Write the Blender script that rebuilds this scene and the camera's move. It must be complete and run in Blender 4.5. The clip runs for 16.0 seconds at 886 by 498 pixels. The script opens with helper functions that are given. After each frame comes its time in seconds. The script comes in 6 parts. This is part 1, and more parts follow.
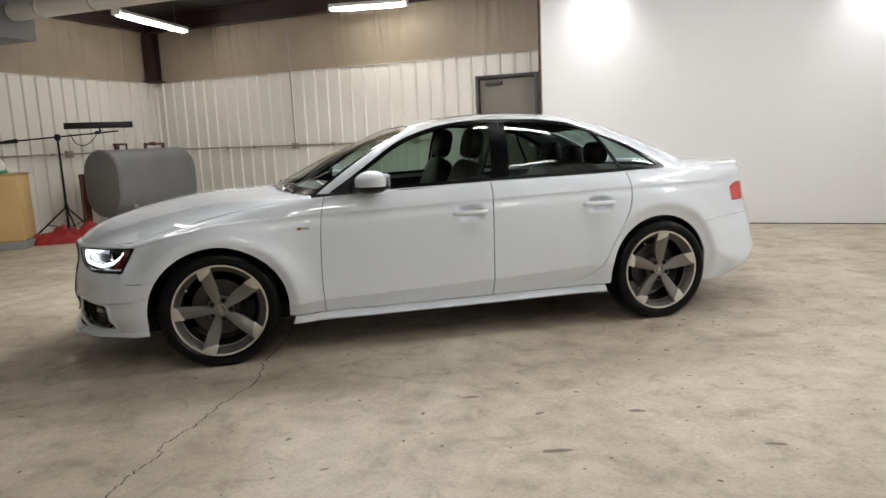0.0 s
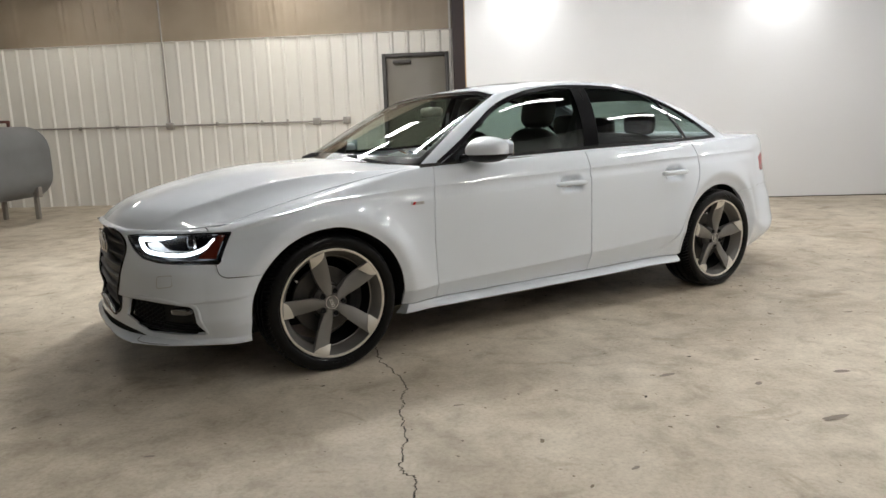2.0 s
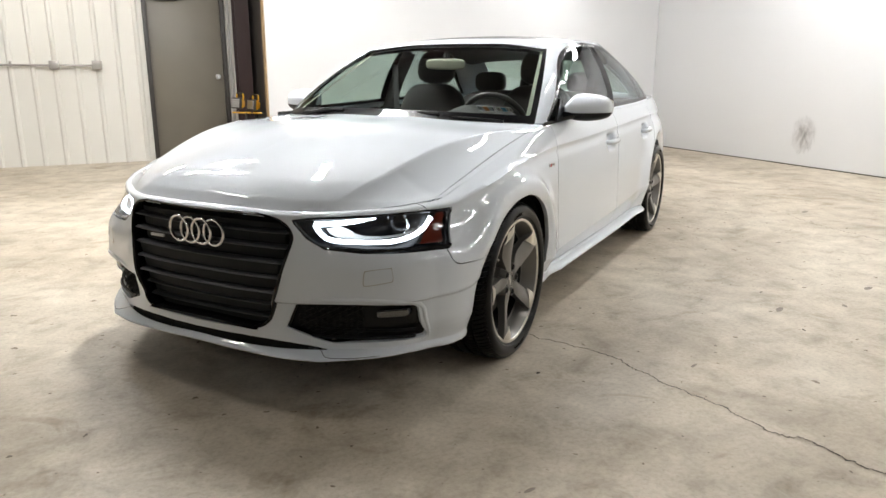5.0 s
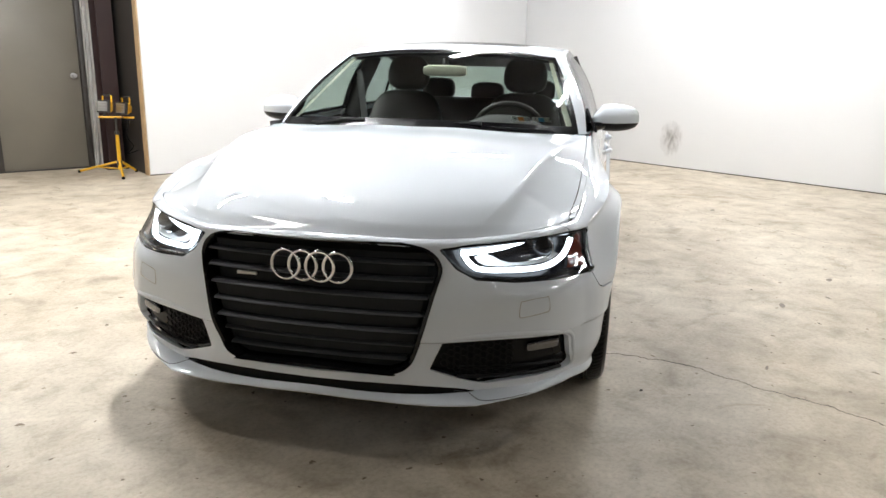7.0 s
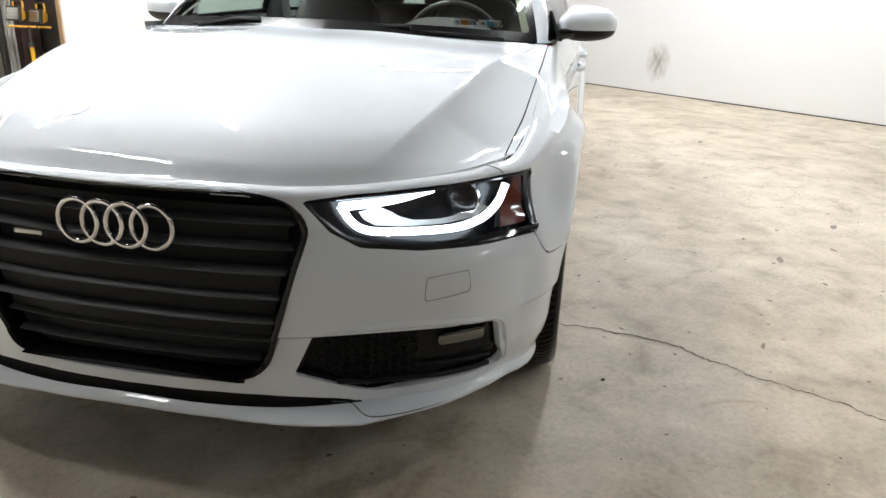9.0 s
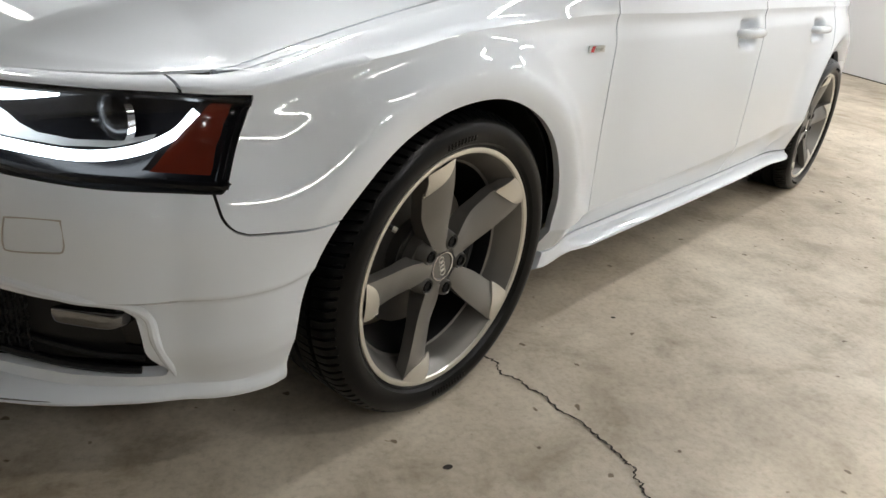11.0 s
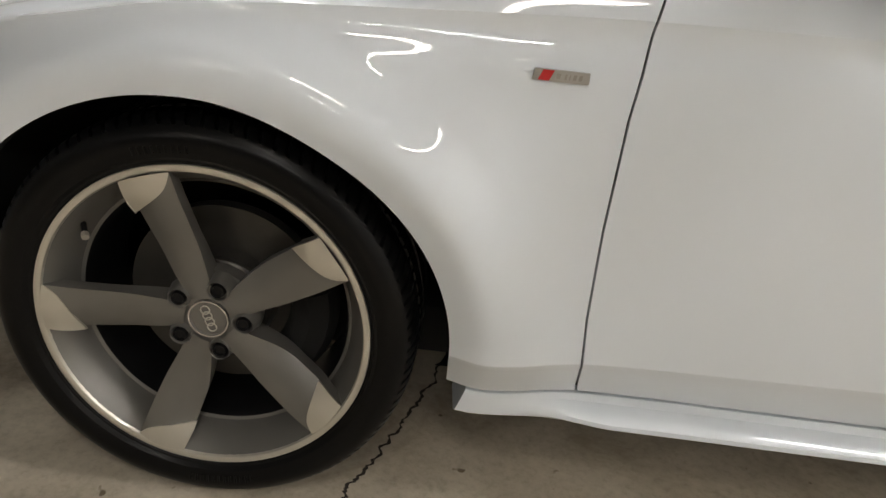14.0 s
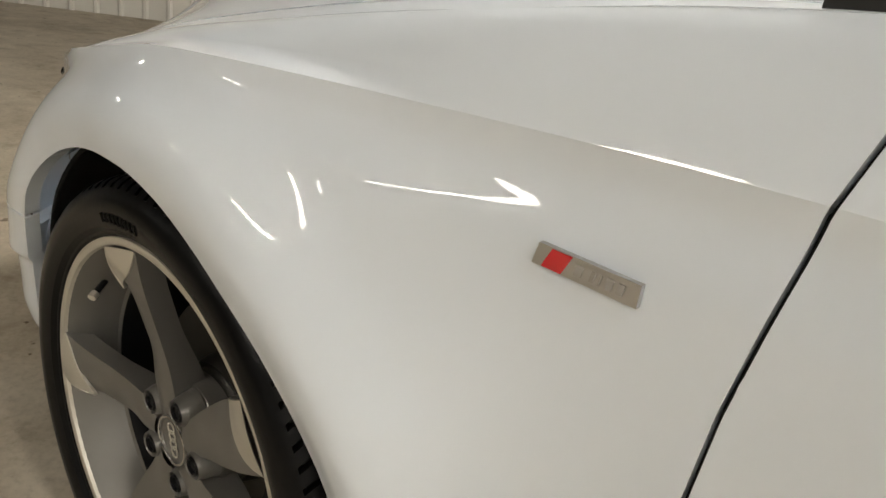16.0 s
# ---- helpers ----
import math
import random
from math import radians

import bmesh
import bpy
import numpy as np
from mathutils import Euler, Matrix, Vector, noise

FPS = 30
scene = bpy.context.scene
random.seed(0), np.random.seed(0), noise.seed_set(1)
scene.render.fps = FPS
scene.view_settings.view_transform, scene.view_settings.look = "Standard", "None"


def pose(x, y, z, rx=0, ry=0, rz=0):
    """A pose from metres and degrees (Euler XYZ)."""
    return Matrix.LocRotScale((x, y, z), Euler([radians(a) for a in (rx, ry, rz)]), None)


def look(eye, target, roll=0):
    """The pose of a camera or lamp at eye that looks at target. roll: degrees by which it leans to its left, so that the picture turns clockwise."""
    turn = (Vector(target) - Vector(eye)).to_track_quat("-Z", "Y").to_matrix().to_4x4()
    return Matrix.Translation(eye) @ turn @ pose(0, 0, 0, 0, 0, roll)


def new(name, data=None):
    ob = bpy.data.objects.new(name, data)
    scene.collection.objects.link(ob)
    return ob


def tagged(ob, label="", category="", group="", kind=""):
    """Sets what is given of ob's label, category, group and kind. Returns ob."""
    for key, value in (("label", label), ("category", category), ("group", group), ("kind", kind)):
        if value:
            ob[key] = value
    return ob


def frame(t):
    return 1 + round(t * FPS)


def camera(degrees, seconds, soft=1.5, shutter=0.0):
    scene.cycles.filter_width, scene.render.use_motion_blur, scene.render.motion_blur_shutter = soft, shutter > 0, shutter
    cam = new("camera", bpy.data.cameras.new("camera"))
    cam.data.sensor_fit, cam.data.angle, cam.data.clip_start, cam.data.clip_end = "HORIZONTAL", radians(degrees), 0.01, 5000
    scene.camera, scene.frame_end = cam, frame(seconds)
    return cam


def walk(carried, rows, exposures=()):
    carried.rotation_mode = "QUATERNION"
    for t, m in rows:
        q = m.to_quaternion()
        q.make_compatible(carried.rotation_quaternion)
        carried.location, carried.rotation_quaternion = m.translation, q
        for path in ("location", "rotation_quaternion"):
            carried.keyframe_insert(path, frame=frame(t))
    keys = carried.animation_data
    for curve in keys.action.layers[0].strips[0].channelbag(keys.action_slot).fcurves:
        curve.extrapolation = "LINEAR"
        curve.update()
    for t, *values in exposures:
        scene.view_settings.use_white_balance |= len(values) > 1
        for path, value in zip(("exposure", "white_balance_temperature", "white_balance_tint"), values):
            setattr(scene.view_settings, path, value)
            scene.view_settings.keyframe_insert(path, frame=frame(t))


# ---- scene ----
cam = camera(64.8, 16.0)
PATH = [
    (0, (3.135, -3.788, 1.232), (2.397, -1.956, 0.916), -2.5),
    (0.5, (2.727, -3.831, 1.222), (2.119, -1.956, 0.881), -3.6),
    (1, (2.258, -3.880, 1.209), (1.812, -1.957, 0.891), -4.0),
    (1.5, (1.800, -3.856, 1.177), (1.496, -1.909, 0.838), -3.3),
    (2, (1.332, -3.825, 1.150), (1.155, -1.867, 0.787), -2.0),
    (2.5, (0.877, -3.727, 1.141), (0.864, -1.770, 0.726), -1.6),
    (3, (0.504, -3.632, 1.155), (0.696, -1.691, 0.713), -1.4),
    (3.5, (0.076, -3.518, 1.161), (0.476, -1.610, 0.717), -1.0),
    (4, (-0.305, -3.394, 1.159), (0.249, -1.525, 0.714), -0.1),
    (4.2, (-0.438, -3.342, 1.165), (0.166, -1.492, 0.702), 0.1),
    (6.3, (-1.563, -2.595, 1.188), (-0.391, -1.056, 0.684), 1.4),
    (6.5, (-1.627, -2.509, 1.184), (-0.416, -0.998, 0.684), 1.9),
    (7, (-1.744, -2.316, 1.197), (-0.471, -0.854, 0.705), 1.3),
    (7.5, (-1.742, -2.185, 1.202), (-0.455, -0.737, 0.702), 0.6),
    (8, (-1.634, -2.047, 1.157), (-0.343, -0.626, 0.597), 2.0),
    (8.5, (-1.428, -1.964, 1.116), (-0.127, -0.584, 0.482), 1.8),
    (9, (-1.117, -1.959, 1.083), (0.155, -0.578, 0.396), 2.3),
    (9.5, (-0.789, -1.975, 1.048), (0.380, -0.530, 0.311), 4.2),
    (10, (-0.486, -2.002, 1.044), (0.543, -0.469, 0.274), 5.5),
    (12.3, (0.847, -1.754, 0.814), (0.373, -0.003, -0.030), 7.3),
    (12.5, (0.908, -1.705, 0.833), (0.324, -0.006, -0.047), 7.0),
    (13, (1.094, -1.581, 0.847), (0.285, 0.020, -0.038), 6.5),
    (13.5, (1.244, -1.406, 0.861), (0.331, 0.144, -0.011), 6.5),
    (14, (1.381, -1.199, 0.907), (0.243, 0.223, 0.081), 5.4),
    (14.5, (1.411, -0.990, 0.906), (0.032, 0.215, 0.100), 6.5),
    (15, (1.383, -0.816, 0.891), (-0.222, 0.104, 0.131), 7.3),
    (15.5, (1.302, -0.667, 0.891), (-0.434, -0.026, 0.130), 8.4),
    (16, (1.264, -0.570, 0.905), (-0.541, -0.120, 0.169), 8.7),
]
EXPOSURE = [(0.0,-0.29,6450,10),(2.0,-0.21,6400,10),(4.0,0.13,6400,10),(6.3,0.30,6250,10),(8.5,0.53,6200,9),(9.5,0.36,6220,9),(10.2,0.36,6250,9),(12.3,0.67,6650,11),(13.0,0.96,6750,11),(13.5,0.70,6750,11),(14.0,0.04,6750,10),(14.5,0.04,6750,10),(15.0,0.36,6950,10),(16.0,0.12,7000,9)]
walk(cam, [(t, look(eye, target, roll)) for t, eye, target, roll in PATH], EXPOSURE)

# ---- light ----
world = bpy.data.worlds.new("world")
scene.world = world
world.use_nodes = True
world.node_tree.nodes["Background"].inputs[0].default_value = (0.02, 0.02, 0.022, 1)
world.node_tree.nodes["Background"].inputs[1].default_value = 1.0
LAMP = 76.0          # strength of the ceiling strips
FLOOD = 110.0         # watts of each flood lamp on the painted wall


# ---- materials ----
def mat(name, base, rough=0.5, metal=0.0, vary=0.0, scale=6.0, fine=0.0, fine_scale=120.0, bump=0.0, coat=0.0,
        rough_vary=0.0, tint=None, spec=0.5):
    """A procedural surface: base colour varied at two scales, with bump and uneven gloss."""
    m = bpy.data.materials.new(name)
    m.use_nodes = True
    nt = m.node_tree
    b = nt.nodes["Principled BSDF"]
    b.inputs["Roughness"].default_value = rough
    b.inputs["Metallic"].default_value = metal
    b.inputs["Coat Weight"].default_value = coat
    b.inputs["Coat Roughness"].default_value = 0.012
    b.inputs["Specular IOR Level"].default_value = spec
    b.inputs["Base Color"].default_value = (*base, 1)
    if vary or fine or bump or rough_vary:
        co = nt.nodes.new("ShaderNodeTexCoord")
        big = nt.nodes.new("ShaderNodeTexNoise")
        big.inputs["Scale"].default_value = scale
        big.inputs["Detail"].default_value = 6
        small = nt.nodes.new("ShaderNodeTexNoise")
        small.inputs["Scale"].default_value = fine_scale
        small.inputs["Detail"].default_value = 3
        for n in (big, small):
            nt.links.new(co.outputs["Object"], n.inputs["Vector"])
        other = tint or tuple(c * 0.55 for c in base)
        mix = nt.nodes.new("ShaderNodeMix")
        mix.data_type = "RGBA"
        mix.inputs[6].default_value = (*base, 1)
        mix.inputs[7].default_value = (*other, 1)
        add = nt.nodes.new("ShaderNodeMath")
        add.operation = "MULTIPLY_ADD"
        nt.links.new(big.outputs["Fac"], add.inputs[0])
        add.inputs[1].default_value = 2.2 * vary
        add.inputs[2].default_value = -0.75 * vary
        add2 = nt.nodes.new("ShaderNodeMath")
        add2.operation = "MULTIPLY_ADD"
        add2.use_clamp = True
        nt.links.new(small.outputs["Fac"], add2.inputs[0])
        add2.inputs[1].default_value = fine
        nt.links.new(add.outputs[0], add2.inputs[2])
        nt.links.new(add2.outputs[0], mix.inputs[0])
        nt.links.new(mix.outputs[2], b.inputs["Base Color"])
        if rough_vary:
            r = nt.nodes.new("ShaderNodeMath")
            r.operation = "MULTIPLY_ADD"
            nt.links.new(big.outputs["Fac"], r.inputs[0])
            r.inputs[1].default_value = rough_vary
            r.inputs[2].default_value = rough - rough_vary / 2
            nt.links.new(r.outputs[0], b.inputs["Roughness"])
        if bump:
            bp = nt.nodes.new("ShaderNodeBump")
            bp.inputs["Strength"].default_value = bump
            bp.inputs["Distance"].default_value = 0.002
            nt.links.new(small.outputs["Fac"], bp.inputs["Height"])
            nt.links.new(bp.outputs[0], b.inputs["Normal"])
    return m


def glow(name, colour, strength):
    m = bpy.data.materials.new(name)
    m.use_nodes = True
    b = m.node_tree.nodes["Principled BSDF"]
    b.inputs["Base Color"].default_value = (*colour, 1)
    b.inputs["Emission Color"].default_value = (*colour, 1)
    b.inputs["Emission Strength"].default_value = strength
    return m


def pane(name, tint, ior=1.5, rough=0.0):
    """Thin glass: tinted and clear, with a mirror gloss that grows at grazing angles."""
    m = bpy.data.materials.new(name)
    m.use_nodes = True
    nt = m.node_tree
    nt.nodes.clear()
    out = nt.nodes.new("ShaderNodeOutputMaterial")
    mix = nt.nodes.new("ShaderNodeMixShader")
    clear = nt.nodes.new("ShaderNodeBsdfTransparent")
    clear.inputs[0].default_value = (*tint, 1)
    gloss = nt.nodes.new("ShaderNodeBsdfGlossy")
    gloss.inputs["Roughness"].default_value = rough
    lw = nt.nodes.new("ShaderNodeLayerWeight")
    lw.inputs[0].default_value = 0.5
    p5 = nt.nodes.new("ShaderNodeMath")
    p5.operation = "POWER"
    p5.inputs[1].default_value = 5.0
    nt.links.new(lw.outputs["Facing"], p5.inputs[0])
    ma = nt.nodes.new("ShaderNodeMath")
    ma.operation = "MULTIPLY_ADD"
    base = 2 * ((ior - 1) / (ior + 1)) ** 2
    ma.inputs[1].default_value, ma.inputs[2].default_value = 0.9 - base, base
    nt.links.new(p5.outputs[0], ma.inputs[0])
    nt.links.new(ma.outputs[0], mix.inputs[0])
    nt.links.new(clear.outputs[0], mix.inputs[1])
    nt.links.new(gloss.outputs[0], mix.inputs[2])
    nt.links.new(mix.outputs[0], out.inputs[0])
    return m


def concrete():
    """Old power-trowelled concrete: broad blotches, grain, pits, small dark specks and scuffs."""
    m = bpy.data.materials.new("concrete")
    m.use_nodes = True
    nt = m.node_tree
    b = nt.nodes["Principled BSDF"]
    co = nt.nodes.new("ShaderNodeTexCoord")

    def noise_at(scale, detail, rough=0.55, distort=0.0):
        n = nt.nodes.new("ShaderNodeTexNoise")
        n.inputs["Scale"].default_value = scale
        n.inputs["Detail"].default_value = detail
        n.inputs["Roughness"].default_value = rough
        n.inputs["Distortion"].default_value = distort
        nt.links.new(co.outputs["Object"], n.inputs["Vector"])
        return n

    def ramp(src, stops):
        r = nt.nodes.new("ShaderNodeValToRGB")
        el = r.color_ramp.elements
        el[0].position, el[0].color = stops[0][0], (*stops[0][1], 1)
        el[1].position, el[1].color = stops[-1][0], (*stops[-1][1], 1)
        for p, c in stops[1:-1]:
            e = el.new(p)
            e.color = (*c, 1)
        nt.links.new(src, r.inputs[0])
        return r

    def mul(a, c, fac=1.0):
        x = nt.nodes.new("ShaderNodeMix")
        x.data_type, x.blend_type = "RGBA", "MULTIPLY"
        x.inputs[0].default_value = fac
        nt.links.new(a, x.inputs[6])
        nt.links.new(c, x.inputs[7])
        return x.outputs[2]

    wide = ramp(noise_at(0.9, 8, 0.62, 0.6).outputs["Fac"],
                [(0.30, (0.33, 0.277, 0.207)), (0.46, (0.45, 0.390, 0.306)), (0.56, (0.51, 0.45, 0.362)), (0.70, (0.58, 0.52, 0.425))])
    mid = ramp(noise_at(5.0, 7, 0.65, 0.4).outputs["Fac"], [(0.28, (0.64, 0.61, 0.56)), (0.46, (0.94, 0.93, 0.91)), (0.66, (1.15, 1.15, 1.15))])
    grain = ramp(noise_at(55, 5, 0.7).outputs["Fac"], [(0.30, (0.80, 0.79, 0.77)), (0.5, (0.99, 0.99, 0.99)), (0.66, (1.07, 1.07, 1.07))])
    pits = ramp(noise_at(23, 2, 0.4).outputs["Fac"], [(0.255, (0.32, 0.27, 0.21)), (0.285, (1, 1, 1))])
    streak = ramp(noise_at(2.1, 5, 0.6, 1.5).outputs["Fac"], [(0.33, (0.72, 0.68, 0.62)), (0.42, (1, 1, 1))])
    c = mul(mul(mul(mul(wide.outputs[0], mid.outputs[0]), grain.outputs[0]), pits.outputs[0]), streak.outputs[0], 0.8)
    nt.links.new(c, b.inputs["Base Color"])
    r = nt.nodes.new("ShaderNodeMapRange")
    nt.links.new(noise_at(3.0, 5).outputs["Fac"], r.inputs["Value"])
    r.inputs["To Min"].default_value, r.inputs["To Max"].default_value = 0.42, 0.68
    nt.links.new(r.outputs[0], b.inputs["Roughness"])
    bp = nt.nodes.new("ShaderNodeBump")
    bp.inputs["Strength"].default_value, bp.inputs["Distance"].default_value = 0.25, 0.002
    nt.links.new(noise_at(40, 6, 0.7).outputs["Fac"], bp.inputs["Height"])
    nt.links.new(bp.outputs[0], b.inputs["Normal"])
    return m


M = {
    "paint": mat("white_car_paint", (0.755, 0.802, 0.858), 0.55, coat=1.0, spec=0.2, vary=0.02, scale=2.0, tint=(0.735, 0.777, 0.828)),
    "gloss": mat("gloss_black", (0.004, 0.004, 0.005), 0.2, spec=0.35, vary=0.3, scale=9),
    "satin_black": mat("satin_black", (0.003, 0.003, 0.0035), 0.3, spec=0.04, vary=0.3, scale=12),
    "plastic": mat("black_plastic", (0.008, 0.008, 0.009), 0.45, spec=0.25, vary=0.4, scale=30, bump=0.1, fine=0.2),
    "slat": mat("grille_grey", (0.014, 0.0155, 0.018), 0.5, spec=0.2, vary=0.3, scale=20),
    "slat_edge": mat("slat_grey", (0.085, 0.090, 0.098), 0.42, spec=0.25, vary=0.3, scale=20),
    "dark": mat("dark_underbody", (0.006, 0.006, 0.006), 0.9, vary=0.4, scale=8),
    "rubber": mat("tyre_rubber", (0.0042, 0.0043, 0.0047), 0.28, spec=0.16, vary=0.5, scale=14, fine=0.3, bump=0.06, tint=(0.006, 0.0058, 0.0055)),
    "rim": mat("grey_alloy", (0.215, 0.206, 0.192), 0.38, metal=0.5, vary=0.15, scale=20, fine=0.1, fine_scale=900),
    "machined": mat("machined_alloy", (0.72, 0.69, 0.62), 0.36, metal=0.75, vary=0.1, scale=25),
    "chrome": mat("chrome", (0.82, 0.82, 0.84), 0.07, metal=1.0, vary=0.05, scale=30),
    "satin": mat("satin_metal", (0.55, 0.55, 0.55), 0.3, metal=1.0, vary=0.1, scale=30),
    "fog_metal": mat("fog_reflector", (0.20, 0.20, 0.205), 0.14, metal=0.9, vary=0.3, scale=60),
    "disc": mat("brake_iron", (0.085, 0.080, 0.073), 0.45, metal=0.7, vary=0.4, scale=25),
    "lens": pane("headlight_glass", (0.96, 0.97, 0.98), 1.45),
    "screen": pane("clear_glass", (0.80, 0.87, 0.83), 1.5),
    "tinted": pane("tinted_glass", (0.50, 0.60, 0.555), 1.36),
    "privacy": pane("dark_glass", (0.42, 0.50, 0.475), 1.36),
    "led": glow("led_white", (0.85, 0.93, 1.0), 6.5),
    "amber": mat("amber_plastic", (0.13, 0.020, 0.010), 0.15, coat=1.0, vary=0.2, scale=60),
    "red_lens": mat("red_lens", (0.62, 0.016, 0.02), 0.12, coat=1.0, vary=0.2, scale=60),
    "red": mat("red_enamel", (0.60, 0.012, 0.02), 0.2, coat=0.7, vary=0.05, scale=80),
    "seat": mat("black_leather", (0.015, 0.012, 0.0105), 0.5, vary=0.4, scale=15, bump=0.2),
    "trim": mat("pale_pillar_trim", (0.46, 0.47, 0.38), 0.7, vary=0.1, scale=12),
    "dash": mat("dashboard_plastic", (0.016, 0.016, 0.016), 0.6, vary=0.3, scale=30, bump=0.15),
    "floor": concrete(),
    "ribbed": mat("white_ribbed_steel", (0.70, 0.68, 0.63), 0.42, vary=0.16, scale=1.6, fine=0.05, tint=(0.52, 0.49, 0.43)),
    "insulation": mat("insulation_facing", (0.34, 0.28, 0.21), 0.55, vary=0.5, scale=2.2, bump=0.3, fine=0.15, tint=(0.24, 0.19, 0.135)),
    "wall_paint": mat("white_wall_paint", (0.76, 0.765, 0.775), 0.6, vary=0.10, scale=1.1, fine=0.05, fine_scale=70, bump=0.08, tint=(0.70, 0.69, 0.68)),
    "plywood": mat("plywood_edge", (0.52, 0.36, 0.20), 0.7, vary=0.5, scale=14, bump=0.2),
    "door": mat("door_paint", (0.165, 0.148, 0.115), 0.45, vary=0.3, scale=3, tint=(0.115, 0.10, 0.08)),
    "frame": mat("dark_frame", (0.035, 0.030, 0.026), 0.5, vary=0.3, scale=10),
    "strip": mat("grey_strip", (0.42, 0.40, 0.38), 0.5, vary=0.2, scale=9),
    "steel": mat("red_oxide_steel", (0.030, 0.013, 0.012), 0.5, vary=0.4, scale=5, bump=0.15),
    "ceiling": mat("dark_ceiling", (0.020, 0.015, 0.013), 0.7, vary=0.5, scale=1.5),
    "galv": mat("galvanised_pipe", (0.36, 0.34, 0.31), 0.42, metal=0.6, vary=0.3, scale=12),
    "tank": mat("tank_grey", (0.17, 0.175, 0.18), 0.5, vary=0.35, scale=3, tint=(0.11, 0.11, 0.11), rough_vary=0.2),
    "iron": mat("rusty_iron", (0.10, 0.035, 0.025), 0.7, vary=0.5, scale=20),
    "yellow": mat("yellow_paint", (0.72, 0.40, 0.015), 0.4, vary=0.2, scale=20),
    "tan": mat("tan_laminate", (0.56, 0.38, 0.16), 0.5, vary=0.15, scale=4),
    "tarp": mat("red_tarp", (0.33, 0.022, 0.022), 0.6, vary=0.35, scale=6, bump=0.2),
    "green": mat("green_plastic", (0.05, 0.33, 0.16), 0.5, vary=0.2, scale=9),
    "white_plastic": mat("white_plastic", (0.72, 0.72, 0.70), 0.4, vary=0.1, scale=5),
    "grey_plastic": mat("grey_plastic", (0.24, 0.24, 0.24), 0.5, vary=0.2, scale=9),
    "crack": mat("crack_dirt", (0.034, 0.027, 0.021), 0.95, vary=0.5, scale=40),
    "stain": mat("oil_stain", (0.189, 0.152, 0.116), 0.6, vary=0.6, scale=18, tint=(0.25, 0.22, 0.18)),
    "soot": mat("black_scuff", (0.64, 0.60, 0.55), 0.7, vary=0.9, scale=9, tint=(0.79, 0.78, 0.765)),
    "tube": glow("tube_light", (1.0, 0.985, 0.96), LAMP),
    "panel": glow("panel_light", (1.0, 0.98, 0.94), 26.0),
    # Stronger and weaker copies of the tube, set to balance the room's light.
    "tube_strong": glow("tube_light_strong", (1.0, 0.985, 0.96), 2.15 * LAMP),
    "tube_bright": glow("tube_light_bright", (1.0, 0.985, 0.95), 3.4 * LAMP),
    "tube_dim": glow("tube_light_dim", (1.0, 0.96, 0.88), 0.5 * LAMP),
    "tube_far": glow("tube_light_far", (1.0, 0.95, 0.86), 36.0),
    "flood": glow("flood_panel", (1.0, 0.985, 0.96), 14.0),
    "lamp_white": mat("lamp_housing", (0.7, 0.7, 0.68), 0.4, vary=0.05, scale=8),
    "paper": mat("sticker_paper", (0.72, 0.72, 0.66), 0.5, vary=0.05, scale=50),
    "orange": mat("sticker_orange", (0.75, 0.28, 0.06), 0.5, vary=0.05, scale=50),
    "blue": mat("sticker_blue", (0.10, 0.35, 0.55), 0.5, vary=0.05, scale=50),
    "ink": mat("black_ink", (0.01, 0.01, 0.01), 0.6, vary=0.1, scale=50),
}


# ---- building helpers ----
def curve(keys):
    """A smooth function through (x, value) keys that never overshoots."""
    xs = np.array([k[0] for k in keys], float)
    ys = np.array([k[1] for k in keys], float)
    h, d = np.diff(xs), np.diff(ys) / np.diff(xs)
    m = np.zeros(len(xs))
    m[0], m[-1] = d[0], d[-1]
    for i in range(1, len(xs) - 1):
        if d[i - 1] * d[i] > 0:
            w1, w2 = 2 * h[i] + h[i - 1], h[i] + 2 * h[i - 1]
            m[i] = (w1 + w2) / (w1 / d[i - 1] + w2 / d[i])

    def f(x):
        x = np.clip(np.asarray(x, float), xs[0], xs[-1])
        i = np.clip(np.searchsorted(xs, x) - 1, 0, len(xs) - 2)
        t = (x - xs[i]) / h[i]
        return ((2 * t**3 - 3 * t**2 + 1) * ys[i] + (t**3 - 2 * t**2 + t) * h[i] * m[i]
                + (-2 * t**3 + 3 * t**2) * ys[i + 1] + (t**3 - t**2) * h[i] * m[i + 1])
    return f


def spline(points, n, closed=False):
    """n points on a Catmull-Rom curve through the given ones; also the running knot number of each."""
    p = np.array(points, float)
    k = len(p)
    ts = np.linspace(0, k if closed else k - 1, n, endpoint=not closed)
    out = []
    for t in ts:
        i = min(int(t), k - 1 if closed else k - 2)
        u = t - i
        if closed:
            a, b, c, d = p[(i - 1) % k], p[i % k], p[(i + 1) % k], p[(i + 2) % k]
        else:
            b, c = p[i], p[i + 1]
            a = p[i - 1] if i else 2 * b - c
            d = p[i + 2] if i + 2 < k else 2 * c - b
        out.append(0.5 * (2 * b + (c - a) * u + (2 * a - 5 * b + 4 * c - d) * u * u + (3 * b - a - 3 * c + d) * u**3))
    return np.array(out), ts


def smooth(x, a, b):
    t = np.clip((np.asarray(x, float) - a) / (b - a), 0, 1)
    return t * t * (3 - 2 * t)


